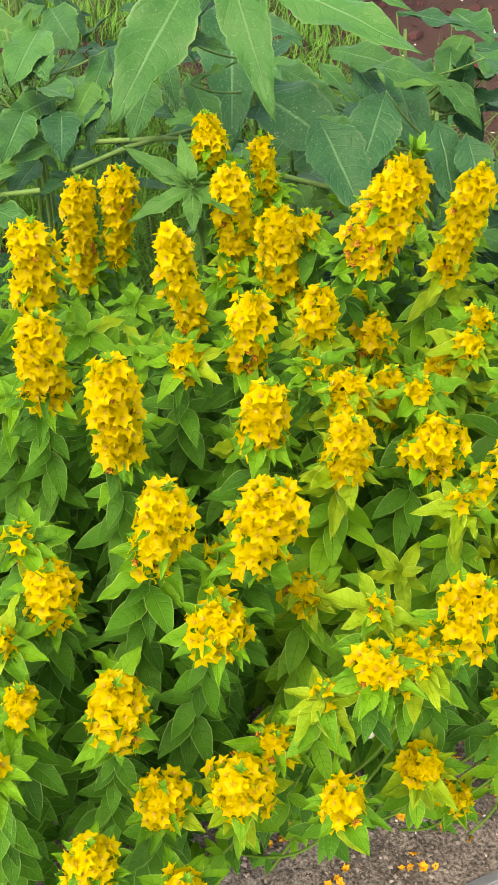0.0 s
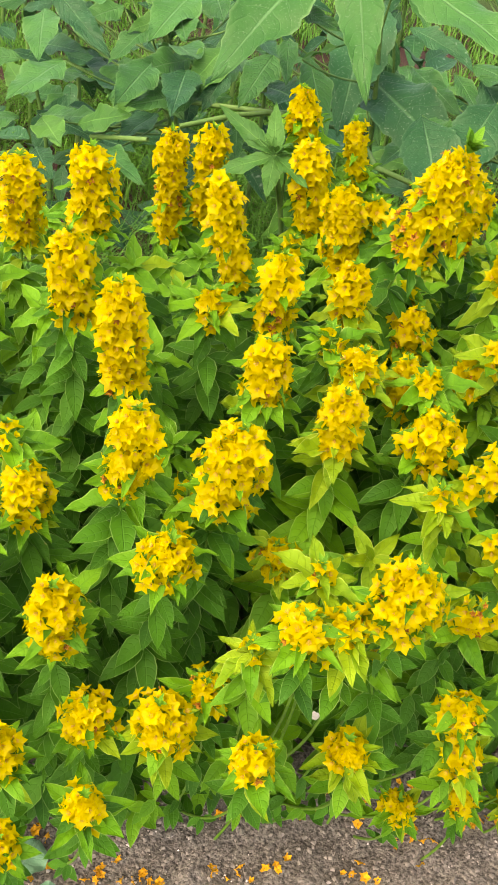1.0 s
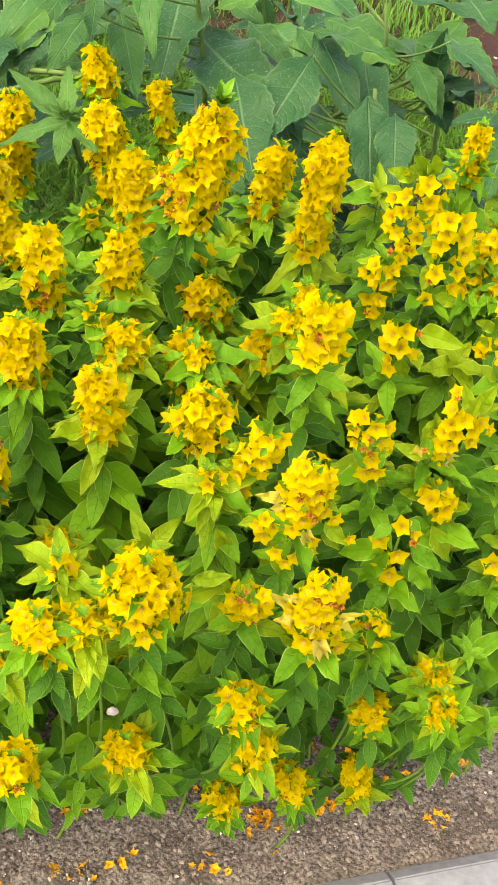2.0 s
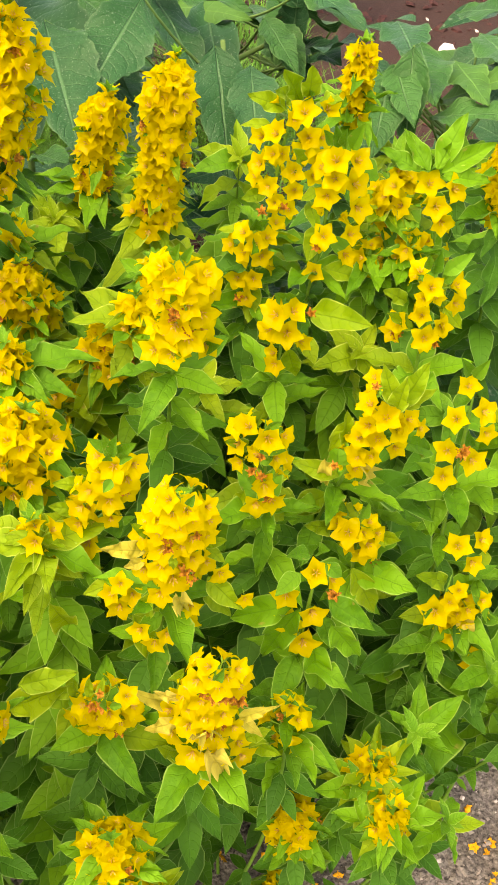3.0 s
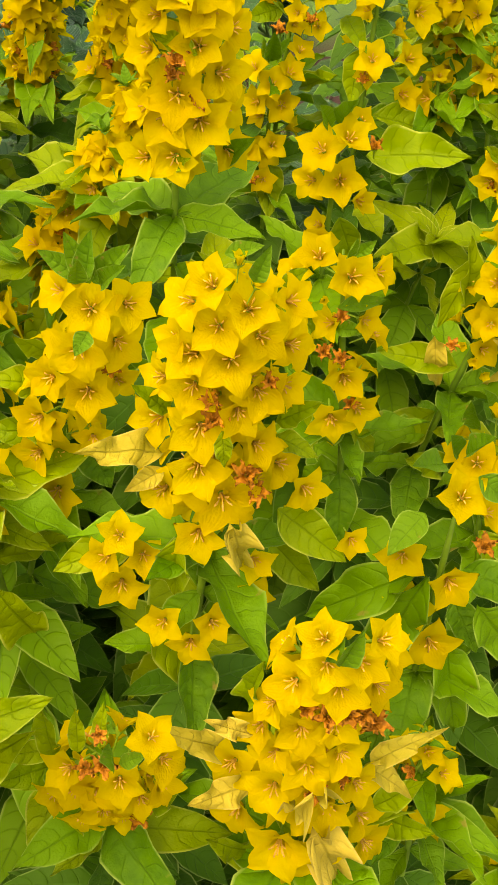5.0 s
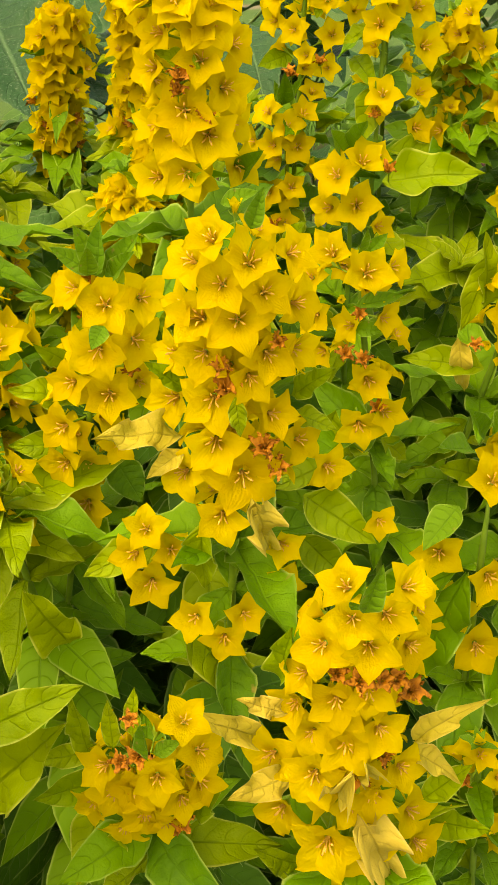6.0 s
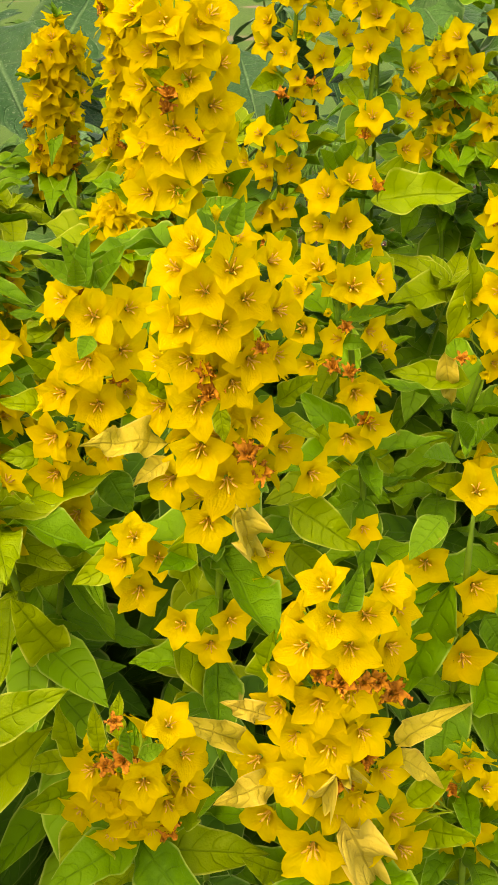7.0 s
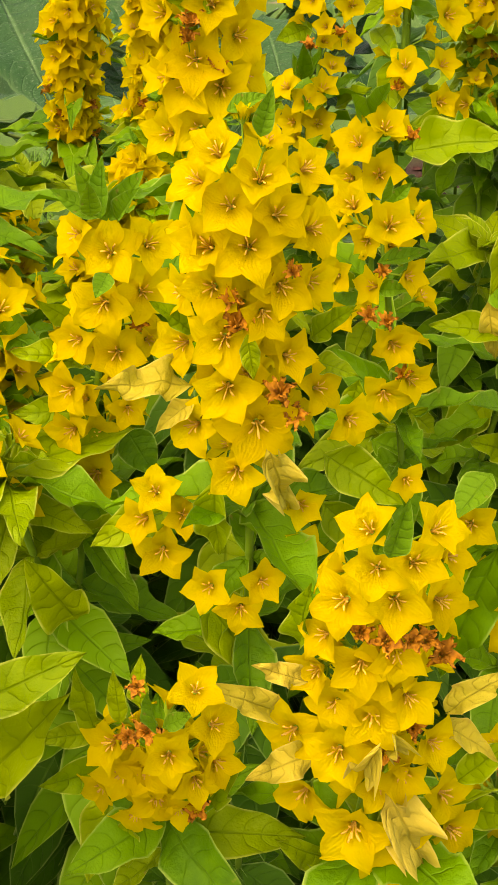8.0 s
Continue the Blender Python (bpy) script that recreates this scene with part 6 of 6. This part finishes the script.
# tall
weed_leaf(tall, (-0.016, 1.645, 1.054), (-0.085, 1.445, 0.924), 0.094, "weed")
weed_leaf(tall, (0.025, 1.645, 1.085), (0.110, 1.455, 0.943), 0.065, "weed")
weed_leaf(tall, (0.066, 1.775, 1.014), (0.297, 1.645, 0.966), 0.083, "weed")
weed_leaf(tall, (0.025, 1.885, 0.816), (0.258, 1.645, 0.775), 0.107, "weed_dark")
weed_leaf(tall, (0.005, 1.925, 0.939), (0.040, 1.685, 0.789), 0.102, "weed_dark")
weed_leaf(tall, (0.060, 1.875, 0.939), (0.040, 1.825, 0.870), 0.042)
weed_leaf(tall, (-0.035, 1.725, 0.881), (0.042, 1.605, 0.812), 0.052)
weed_leaf(tall, (-0.062, 1.705, 0.906), (-0.031, 1.605, 0.874), 0.029)
weed_leaf(tall, (-0.091, 1.705, 0.881), (-0.101, 1.625, 0.819), 0.055)
weed_leaf(tall, (-0.032, 1.625, 0.978), (0.045, 1.575, 0.980), 0.028)
weed_leaf(tall, (-0.012, 1.605, 0.919), (0.055, 1.565, 0.973), 0.023)

# right
weed_leaf(right, (0.203, 1.925, 0.840), (0.358, 1.825, 0.866), 0.043, "weed")
weed_leaf(right, (0.205, 1.945, 0.836), (0.336, 1.785, 0.745), 0.058, "weed_dark")
weed_leaf(right, (0.078, 2.005, 0.802), (0.196, 1.885, 0.777), 0.046)
weed_leaf(right, (0.100, 1.975, 0.765), (0.165, 1.925, 0.766), 0.040)
weed_leaf(right, (0.154, 2.125, 0.931), (0.299, 2.025, 0.898), 0.043)
weed_leaf(right, (0.109, 2.225, 0.924), (0.194, 2.125, 0.892), 0.043)
weed_leaf(right, (0.175, 1.925, 0.723), (0.248, 1.825, 0.740), 0.058)
weed_leaf(right, (0.388, 2.025, 0.745), (0.437, 1.945, 0.718), 0.050)
weed_leaf(right, (0.387, 2.025, 0.750), (0.409, 2.045, 0.829), 0.060)
weed_leaf(right, (0.385, 2.025, 0.760), (0.467, 1.925, 0.780), 0.063)
weed_leaf(right, (0.226, 2.025, 0.789), (0.344, 1.925, 0.813), 0.050)
weed_leaf(right, (0.145, 2.075, 0.783), (0.240, 1.975, 0.732), 0.044)
weed_leaf(right, (0.275, 2.125, 0.863), (0.431, 2.075, 0.853), 0.048)
weed_leaf(right, (0.395, 1.975, 0.787), (0.396, 1.995, 0.857), 0.050)
weed_leaf(right, (0.415, 1.925, 0.868), (0.510, 1.825, 0.853), 0.039)
weed_leaf(right, (0.359, 1.975, 0.807), (0.421, 1.875, 0.774), 0.043)
weed_leaf(right, (0.433, 1.925, 0.783), (0.491, 1.875, 0.829), 0.055)

# left
weed_leaf(left, (-0.592, 1.975, 0.793), (-0.433, 1.875, 0.732), 0.051)
weed_leaf(left, (-0.568, 2.025, 0.759), (-0.433, 1.975, 0.815), 0.049)
weed_leaf(left, (-0.451, 1.925, 0.707), (-0.374, 1.825, 0.648), 0.084)
weed_leaf(left, (-0.533, 1.825, 0.617), (-0.356, 1.725, 0.687), 0.046)
weed_leaf(left, (-0.347, 1.645, 0.687), (-0.214, 1.545, 0.690), 0.043)
weed_leaf(left, (-0.352, 1.645, 0.676), (-0.329, 1.575, 0.617), 0.046)
weed_leaf(left, (-0.314, 1.825, 0.735), (-0.233, 1.745, 0.714), 0.050)
weed_leaf(left, (-0.396, 1.925, 0.773), (-0.429, 1.875, 0.719), 0.051)
weed_leaf(left, (-0.309, 1.875, 0.761), (-0.297, 1.825, 0.715), 0.047)
weed_leaf(left, (-0.511, 2.075, 0.743), (-0.568, 2.025, 0.711), 0.051)
weed_leaf(left, (-0.612, 1.975, 0.682), (-0.498, 1.925, 0.706), 0.052)
weed_leaf(left, (-0.542, 2.175, 0.775), (-0.358, 2.075, 0.781), 0.070)
weed_leaf(left, (-0.174, 1.775, 0.809), (-0.187, 1.705, 0.759), 0.038)
weed_leaf(left, (-0.266, 1.875, 0.770), (-0.336, 1.775, 0.760), 0.059)
weed_leaf(left, (-0.373, 1.975, 0.814), (-0.288, 1.875, 0.792), 0.061)
weed_leaf(left, (-0.343, 1.825, 0.732), (-0.338, 1.725, 0.701), 0.058)
weed_leaf(left, (-0.283, 1.875, 0.734), (-0.240, 1.775, 0.694), 0.059)
weed_leaf(left, (-0.271, 1.725, 0.736), (-0.292, 1.625, 0.709), 0.053)
weed_leaf(left, (-0.200, 1.725, 0.713), (-0.263, 1.645, 0.700), 0.041)
weed_leaf(left, (-0.197, 1.925, 0.836), (-0.200, 1.725, 0.772), 0.042)
weed_leaf(left, (-0.247, 2.025, 0.824), (-0.215, 2.025, 0.855), 0.046)
weed_leaf(left, (-0.370, 2.125, 0.829), (-0.279, 2.025, 0.782), 0.076)

near_right = weed_plant((0.66, 1.86, 0), (0.62, 1.72, 0.86), "tall weed with long green leaves leaning over the flowers")
near_mid = weed_plant((0.36, 1.84, 0), (0.34, 1.76, 0.84), "weed with broad dark blue-green leaves behind the flowers")
# near right
weed_leaf(near_right, (0.557, 1.660, 0.897), (0.566, 1.600, 0.798), 0.041, "weed")
weed_leaf(near_right, (0.595, 1.720, 0.822), (0.678, 1.660, 0.884), 0.050, "weed_light")
weed_leaf(near_right, (0.588, 1.660, 0.825), (0.683, 1.600, 0.863), 0.041, "weed")
weed_leaf(near_right, (0.691, 1.620, 0.789), (0.669, 1.600, 0.861), 0.041, "weed")
weed_leaf(near_right, (0.537, 1.620, 0.892), (0.537, 1.560, 0.810), 0.051, "weed")
weed_leaf(near_right, (0.545, 1.620, 0.876), (0.571, 1.580, 0.839), 0.042, "weed")
weed_leaf(near_right, (0.554, 1.720, 0.898), (0.590, 1.620, 0.849), 0.056, "weed")
weed_leaf(near_right, (0.623, 1.760, 0.892), (0.686, 1.680, 0.871), 0.059, "weed")
weed_leaf(near_right, (0.598, 1.700, 0.879), (0.643, 1.630, 0.853), 0.047, "weed_light")
weed_leaf(near_right, (0.673, 1.720, 0.881), (0.645, 1.660, 0.840), 0.048, "weed_dark")
weed_leaf(near_right, (0.533, 1.780, 0.882), (0.564, 1.700, 0.867), 0.056, "weed_dark")
weed_leaf(near_right, (0.509, 1.700, 0.871), (0.548, 1.640, 0.839), 0.041, "weed_dark")
# near mid
weed_leaf(near_mid, (0.338, 1.720, 0.845), (0.385, 1.620, 0.733), 0.068, "weed_dark")
weed_leaf(near_mid, (0.186, 1.700, 0.826), (0.270, 1.620, 0.783), 0.065, "weed_dark")
weed_leaf(near_mid, (0.342, 1.760, 0.807), (0.404, 1.700, 0.751), 0.053, "weed")
weed_leaf(near_mid, (0.393, 1.660, 0.791), (0.357, 1.620, 0.744), 0.043, "weed_dark")
weed_leaf(near_mid, (0.193, 1.760, 0.840), (0.271, 1.700, 0.825), 0.053, "weed_dark")
weed_leaf(near_mid, (0.187, 1.550, 0.856), (0.246, 1.500, 0.782), 0.085, "weed_dark")
weed_leaf(near_mid, (0.187, 1.500, 0.774), (0.243, 1.460, 0.795), 0.038, "weed")
weed_leaf(near_mid, (0.166, 1.660, 0.835), (0.230, 1.620, 0.849), 0.057, "weed")
weed_leaf(near_mid, (0.253, 1.620, 0.888), (0.231, 1.560, 0.810), 0.074, "weed_dark")
weed_leaf(near_mid, (0.380, 1.660, 0.853), (0.413, 1.600, 0.775), 0.056, "weed_dark")

far_right = weed_plant((0.40, 2.30, 0), (0.38, 2.16, 0.80), "sprawling weed with long pointed grey-green leaves")
far_left = weed_plant((-0.36, 2.02, 0), (-0.34, 1.90, 0.78), "leafy weed with overlapping light and dark leaves")
# far right
weed_leaf(far_right, (0.264, 2.020, 0.816), (0.374, 1.730, 0.706), 0.062, "weed_dark")
weed_leaf(far_right, (0.159, 2.220, 0.752), (0.335, 2.140, 0.751), 0.077, "weed")
weed_leaf(far_right, (0.336, 2.120, 0.749), (0.424, 2.020, 0.723), 0.061, "weed")
weed_leaf(far_right, (0.393, 2.120, 0.805), (0.360, 2.060, 0.761), 0.067, "weed_light")
weed_leaf(far_right, (0.399, 2.000, 0.851), (0.493, 1.900, 0.837), 0.054, "weed")
weed_leaf(far_right, (0.348, 2.100, 0.734), (0.458, 2.000, 0.753), 0.069, "weed_dark")
weed_leaf(far_right, (0.032, 2.300, 0.673), (0.128, 2.220, 0.672), 0.079, "weed")
weed_leaf(far_right, (0.095, 2.200, 0.720), (0.142, 2.100, 0.698), 0.055, "weed_light")
weed_leaf(far_right, (0.387, 2.300, 0.809), (0.456, 2.200, 0.796), 0.076, "weed")
weed_leaf(far_right, (0.340, 1.950, 0.737), (0.329, 1.850, 0.719), 0.065, "weed_dark")
weed_leaf(far_right, (0.378, 2.100, 0.842), (0.374, 2.000, 0.751), 0.062, "weed")
weed_leaf(far_right, (0.439, 2.050, 0.776), (0.371, 1.980, 0.828), 0.072, "weed")
weed_leaf(far_right, (0.366, 2.000, 0.800), (0.426, 1.900, 0.754), 0.052, "weed")
weed_leaf(far_right, (0.245, 2.100, 0.751), (0.308, 2.000, 0.735), 0.049, "weed")
weed_leaf(far_right, (0.284, 2.200, 0.758), (0.356, 2.100, 0.755), 0.059, "weed")
weed_leaf(far_right, (0.223, 2.200, 0.742), (0.236, 2.100, 0.692), 0.047, "weed")
# far left
weed_leaf(far_left, (-0.455, 1.750, 0.773), (-0.487, 1.620, 0.728), 0.071, "weed")
weed_leaf(far_left, (-0.377, 1.660, 0.704), (-0.277, 1.620, 0.760), 0.048, "weed_light")
weed_leaf(far_left, (-0.473, 1.640, 0.700), (-0.371, 1.580, 0.698), 0.056, "weed_light")
weed_leaf(far_left, (-0.520, 1.950, 0.677), (-0.361, 1.840, 0.672), 0.112, "weed_dark")
weed_leaf(far_left, (-0.620, 2.100, 0.727), (-0.492, 2.000, 0.679), 0.060, "weed_light")
weed_leaf(far_left, (-0.598, 1.900, 0.786), (-0.528, 1.800, 0.724), 0.070, "weed")
weed_leaf(far_left, (-0.334, 1.850, 0.742), (-0.384, 1.780, 0.703), 0.061, "weed")
weed_leaf(far_left, (-0.386, 1.950, 0.706), (-0.266, 1.900, 0.757), 0.049, "weed")
weed_leaf(far_left, (-0.277, 1.900, 0.764), (-0.271, 1.840, 0.680), 0.056, "weed")
weed_leaf(far_left, (-0.200, 1.800, 0.834), (-0.217, 1.720, 0.786), 0.052, "weed_light")
weed_leaf(far_left, (-0.193, 1.720, 0.778), (-0.288, 1.640, 0.761), 0.064, "weed")
weed_leaf(far_left, (-0.292, 1.800, 0.800), (-0.216, 1.740, 0.835), 0.077, "weed")
weed_leaf(far_left, (-0.291, 1.700, 0.815), (-0.288, 1.600, 0.780), 0.063, "weed")
weed_leaf(far_left, (-0.343, 1.950, 0.823), (-0.350, 1.860, 0.790), 0.083, "weed")
weed_leaf(far_left, (-0.181, 1.800, 0.827), (-0.197, 1.720, 0.782), 0.048, "weed_light")
weed_leaf(far_left, (-0.235, 1.700, 0.806), (-0.205, 1.620, 0.777), 0.063, "weed_dark")

# shoot_a
weed_leaf(shoot_a, (0.015, 1.435, 0.852), (-0.084, 1.465, 0.881), 0.026)
weed_leaf(shoot_a, (0.015, 1.435, 0.852), (-0.012, 1.495, 0.897), 0.026)
weed_leaf(shoot_a, (0.015, 1.435, 0.852), (-0.062, 1.395, 0.812), 0.025)
weed_leaf(shoot_a, (0.015, 1.435, 0.852), (0.078, 1.385, 0.842), 0.025)
weed_leaf(shoot_a, (0.015, 1.435, 0.852), (0.025, 1.385, 0.814), 0.025)
weed_leaf(shoot_a, (0.015, 1.435, 0.852), (-0.020, 1.435, 0.862), 0.025)

# shoot_b
weed_leaf(shoot_b, (-0.369, 1.975, 0.788), (-0.355, 2.025, 0.856), 0.039)
weed_leaf(shoot_b, (-0.369, 1.975, 0.788), (-0.421, 1.935, 0.762), 0.039)
weed_leaf(shoot_b, (-0.369, 1.975, 0.788), (-0.277, 1.945, 0.799), 0.038)
weed_leaf(shoot_b, (-0.369, 1.975, 0.788), (-0.422, 2.015, 0.813), 0.039)
weed_leaf(shoot_b, (-0.369, 1.975, 0.788), (-0.330, 1.915, 0.775), 0.038)
# budding hearts of the two shoots
for plant, root, top in (shoot_a, shoot_b):
    heart = []
    for q in range(16):
        a = 2.39996 * q
        d = Vector((math.cos(a), math.sin(a), 0.5 + 0.1 * q))
        heart.append(leaf_piece(COARSE[q % 6], frame_of(top - root + 0.004 * d, d, Vector((0, 0, 1)), 0.030 - 0.001 * q, 0.018)))
    part("leaf_tip", mesh_of("leaf_tip", *joined(heart)), (LEAF["weed_light"],), plant)


def random_weed(root, tall_to, count, spread, seed):
    """A weed that fills the ground behind the bed."""
    r = random.Random(seed)
    x, y = root
    weed = weed_plant((x, y, 0), (x + r.uniform(-0.05, 0.05), y - 0.08, tall_to), "leafy weed with dull green drooping leaves")
    for q in range(count):
        a = 2.39996 * q + seed
        h = tall_to * (0.5 + 0.5 * (q + 1) / count)
        base = Vector((x, y - 0.08 * h / tall_to, h)) + 0.012 * Vector((math.cos(a), math.sin(a), 0))
        long = spread * r.uniform(0.6, 1.1)
        tip = base + Vector((long * math.cos(a), long * math.sin(a), long * r.uniform(-0.7, 0.25)))
        weed_leaf(weed, base, tip, long * r.uniform(0.36, 0.5), None, False)
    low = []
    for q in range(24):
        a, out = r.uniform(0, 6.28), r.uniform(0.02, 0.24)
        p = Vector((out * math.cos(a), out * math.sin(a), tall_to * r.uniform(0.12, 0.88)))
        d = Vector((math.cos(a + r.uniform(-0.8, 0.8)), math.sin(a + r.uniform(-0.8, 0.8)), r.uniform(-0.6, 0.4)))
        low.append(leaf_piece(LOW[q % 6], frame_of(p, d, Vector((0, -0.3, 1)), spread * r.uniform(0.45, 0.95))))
    # darkest weed tone throughout, so the gaps between upper leaves look shadowed
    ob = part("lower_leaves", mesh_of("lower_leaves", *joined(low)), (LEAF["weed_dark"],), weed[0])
    tagged(ob, "tangled lower leaves in dark green for shade", kind="stuff")


for k, (x, y, h) in enumerate(((-0.62, 2.02, 0.66), (0.12, 2.18, 0.66), (-0.30, 2.32, 0.72), (-0.75, 2.40, 0.74), (0.62, 2.05, 0.62), (0.78, 2.35, 0.70), (0.35, 1.85, 0.55),
                               (-1.05, 2.75, 0.80), (-0.52, 2.85, 0.78), (-0.05, 2.70, 0.66), (0.95, 2.9, 0.78), (-1.45, 3.3, 0.85), (-0.85, 3.5, 0.85), (1.35, 2.6, 0.8), (0.05, 1.75, 0.5),
                               (-0.2, 3.4, 0.8), (0.15, 4.6, 0.85), (-0.6, 4.7, 0.9), (-1.4, 4.5, 0.9), (-2.1, 4.4, 0.95), (0.9, 5.2, 0.9), (1.8, 4.0, 0.9), (-1.9, 3.4, 0.9), (0.5, 2.2, 0.6), (0.72, 2.65, 0.7), (1.0, 2.2, 0.7), (0.24, 1.86, 0.64), (0.52, 1.88, 0.62), (0.40, 1.98, 0.66), (0.70, 1.86, 0.6))):
    random_weed((x, y), h, 13, 0.15 + 0.02 * (y - 2), 50 + k)
weed_stalk(tall, ((-0.228, 1.725, 0.759), (-0.15, 1.725, 0.770), (-0.076, 1.725, 0.78), (0.04, 1.87, 0.72)))
weed_stalk(tall, ((-0.192, 1.625, 0.764), (-0.122, 1.685, 0.779), (0.0, 1.82, 0.77)))
weed_stalk(tall, ((0.204, 1.645, 0.76), (0.108, 1.685, 0.756), (0.04, 1.87, 0.72)))
weed_stalk(right, ((0.246, 1.925, 0.702), (0.31, 2.0, 0.73), (0.373, 2.075, 0.754)))
weed_stalk(left, ((-0.242, 1.625, 0.728), (-0.347, 1.645, 0.697), (-0.40, 1.95, 0.60)))


# low plant with round leaves on the soil strip
low_plant = new("round_leaved_plant")
low_plant.location = (-0.035, 0.765, ground_height(-0.035, 0.765) - 0.004)
tagged(low_plant, "low plant with round blue-grey leaves on the soil", "weed")
r = random.Random(77)
for q in range(6):
    a = 0.4 + 1.05 * q
    d = Vector((math.cos(a), math.sin(a), 0.25))
    v, f = tube([(0, 0, 0), d * 0.02 + Vector((0, 0, 0.02)), d * 0.035 + Vector((0, 0, 0.03))], [0.002, 0.0018, 0.0016], 6)
    part("leaf_stalk", mesh_of("leaf_stalk", v, f), (WEED_STEM,), low_plant)
    me = leaf_mesh("leaf", r, width=0.86, droop=0.12, fold=0.05, wave=0.10, rows=16, cols=8, belly=0.52, tooth=0.02, taper=2.6, crumple=0.06)
    part("leaf", me, (LEAF["blue"],), low_plant, frame_of(d * 0.034 + Vector((0, 0, 0.03)), d + Vector((0, 0, -0.15)), Vector((0, 0, 1)), r.uniform(0.055, 0.075)))


# ---- fine weeds and grass ----
def grass_patch(name, count, area, tall_range, seed, label, feathery=False):
    r = random.Random(seed)
    verts, faces = [], []
    for _ in range(count):
        x, y = r.uniform(*area[0]), r.uniform(*area[1])
        if noise.noise((x * 2.2, y * 2.2, seed)) < -0.12 or (x - 0.66) ** 2 / 0.2 + (y - 4.5) ** 2 / 1.4 < 1:
            continue
        h = r.uniform(*tall_range)
        a = r.uniform(0, 6.28)
        lean = Vector((math.cos(a), math.sin(a), 0)) * h * r.uniform(0.25, 1.0)
        w = 0.0016 if feathery else 0.0024
        across = Vector((-math.sin(a), math.cos(a), 0)) * w
        z = ground_height(x, y)
        o = len(verts)
        for q, wide in ((0, 1.0), (0.5, 0.8), (1.0, 0.08)):
            c = Vector((x, y, z)) + lean * q * q + Vector((0, 0, h * (q - 0.25 * q * q)))
            verts += [c - across * wide, c + across * wide]
        faces += [(o, o + 1, o + 3, o + 2), (o + 2, o + 3, o + 5, o + 4)]
        if feathery:
            for q in range(7):
                t = 0.25 + 0.1 * q
                c = Vector((x, y, z)) + lean * t * t + Vector((0, 0, h * (t - 0.25 * t * t)))
                for sgn in (-1, 1):
                    e = c + (across.normalized() * sgn + lean.normalized() * 0.5) * 0.028 * (1.1 - t) + Vector((0, 0, 0.012))
                    o = len(verts)
                    verts += [c, c + Vector((0, 0, 0.003)), e]
                    faces.append((o, o + 1, o + 2))
    ob = new(name, mesh_of(name, verts, faces))
    ob.data.materials.append(GRASS)
    return tagged(ob, label, "grass", kind="stuff")


grass_patch("feathery_weeds", 8000, ((-1.3, 1.5), (1.75, 3.4)), (0.12, 0.42), 31, "feathery bright green weeds between the broad leaves", True)
grass_patch("feathery_weeds", 1500, ((-0.65, 0.06), (1.52, 1.95)), (0.25, 0.55), 33, "feathery green weeds over dark mulch beside the flowers", True)
grass_patch("grass", 42000, ((-2.2, 2.4), (2.0, 5.5)), (0.05, 0.16), 32, "thin green grass blades growing through the mulch")


# ---- small things on the soil and among the leaves ----
def white_scrap(place):
    """Two torn, crumpled pieces of thin white paper."""
    r = random.Random(8)
    scrap = new("paper_scrap")
    scrap.location = place
    tagged(scrap, "small torn scrap of white paper caught among the leaves", "litter")
    for q in range(2):
        me = leaf_mesh("piece", r, width=0.7, droop=0.2, fold=0.25, wave=0.15, rows=10, cols=6, belly=0.45, tooth=0.12, taper=2.4, crumple=0.25)
        part("piece", me, (WHITE_STONE,), scrap, frame_of((0.009 * q, -0.004 * q, 0.003 * q), (1 - 1.6 * q, 0.4, 0.1), (0, -0.5, 1), 0.014 - 0.003 * q))


def seedling(x, y):
    """A tiny weed on the bare soil."""
    plant = new("seedling")
    plant.location = (x, y, ground_height(x, y) - 0.003)
    tagged(plant, "tiny green seedling on the bare soil", "weed")
    r = random.Random(12)
    v, fs = tube([(0, 0, 0), (0.001, 0, 0.006), (0.001, 0.001, 0.012)], [0.0012, 0.0010, 0.0008], 6)
    part("stem", mesh_of("stem", v, fs), (STEM,), plant)
    for q in range(7):
        a = 0.9 * q + r.uniform(-0.2, 0.2)
        d = Vector((math.cos(a), math.sin(a), r.uniform(0.1, 0.6)))
        part("leaf", COARSE[q % 6], (LEAF["tip"],), plant, frame_of((0.001, 0.0005, 0.009), d, Vector((0, 0, 1)), r.uniform(0.016, 0.028), 0.012))


white_scrap((0.295, 0.918, 0.438))
seedling(0.617, 1.220)
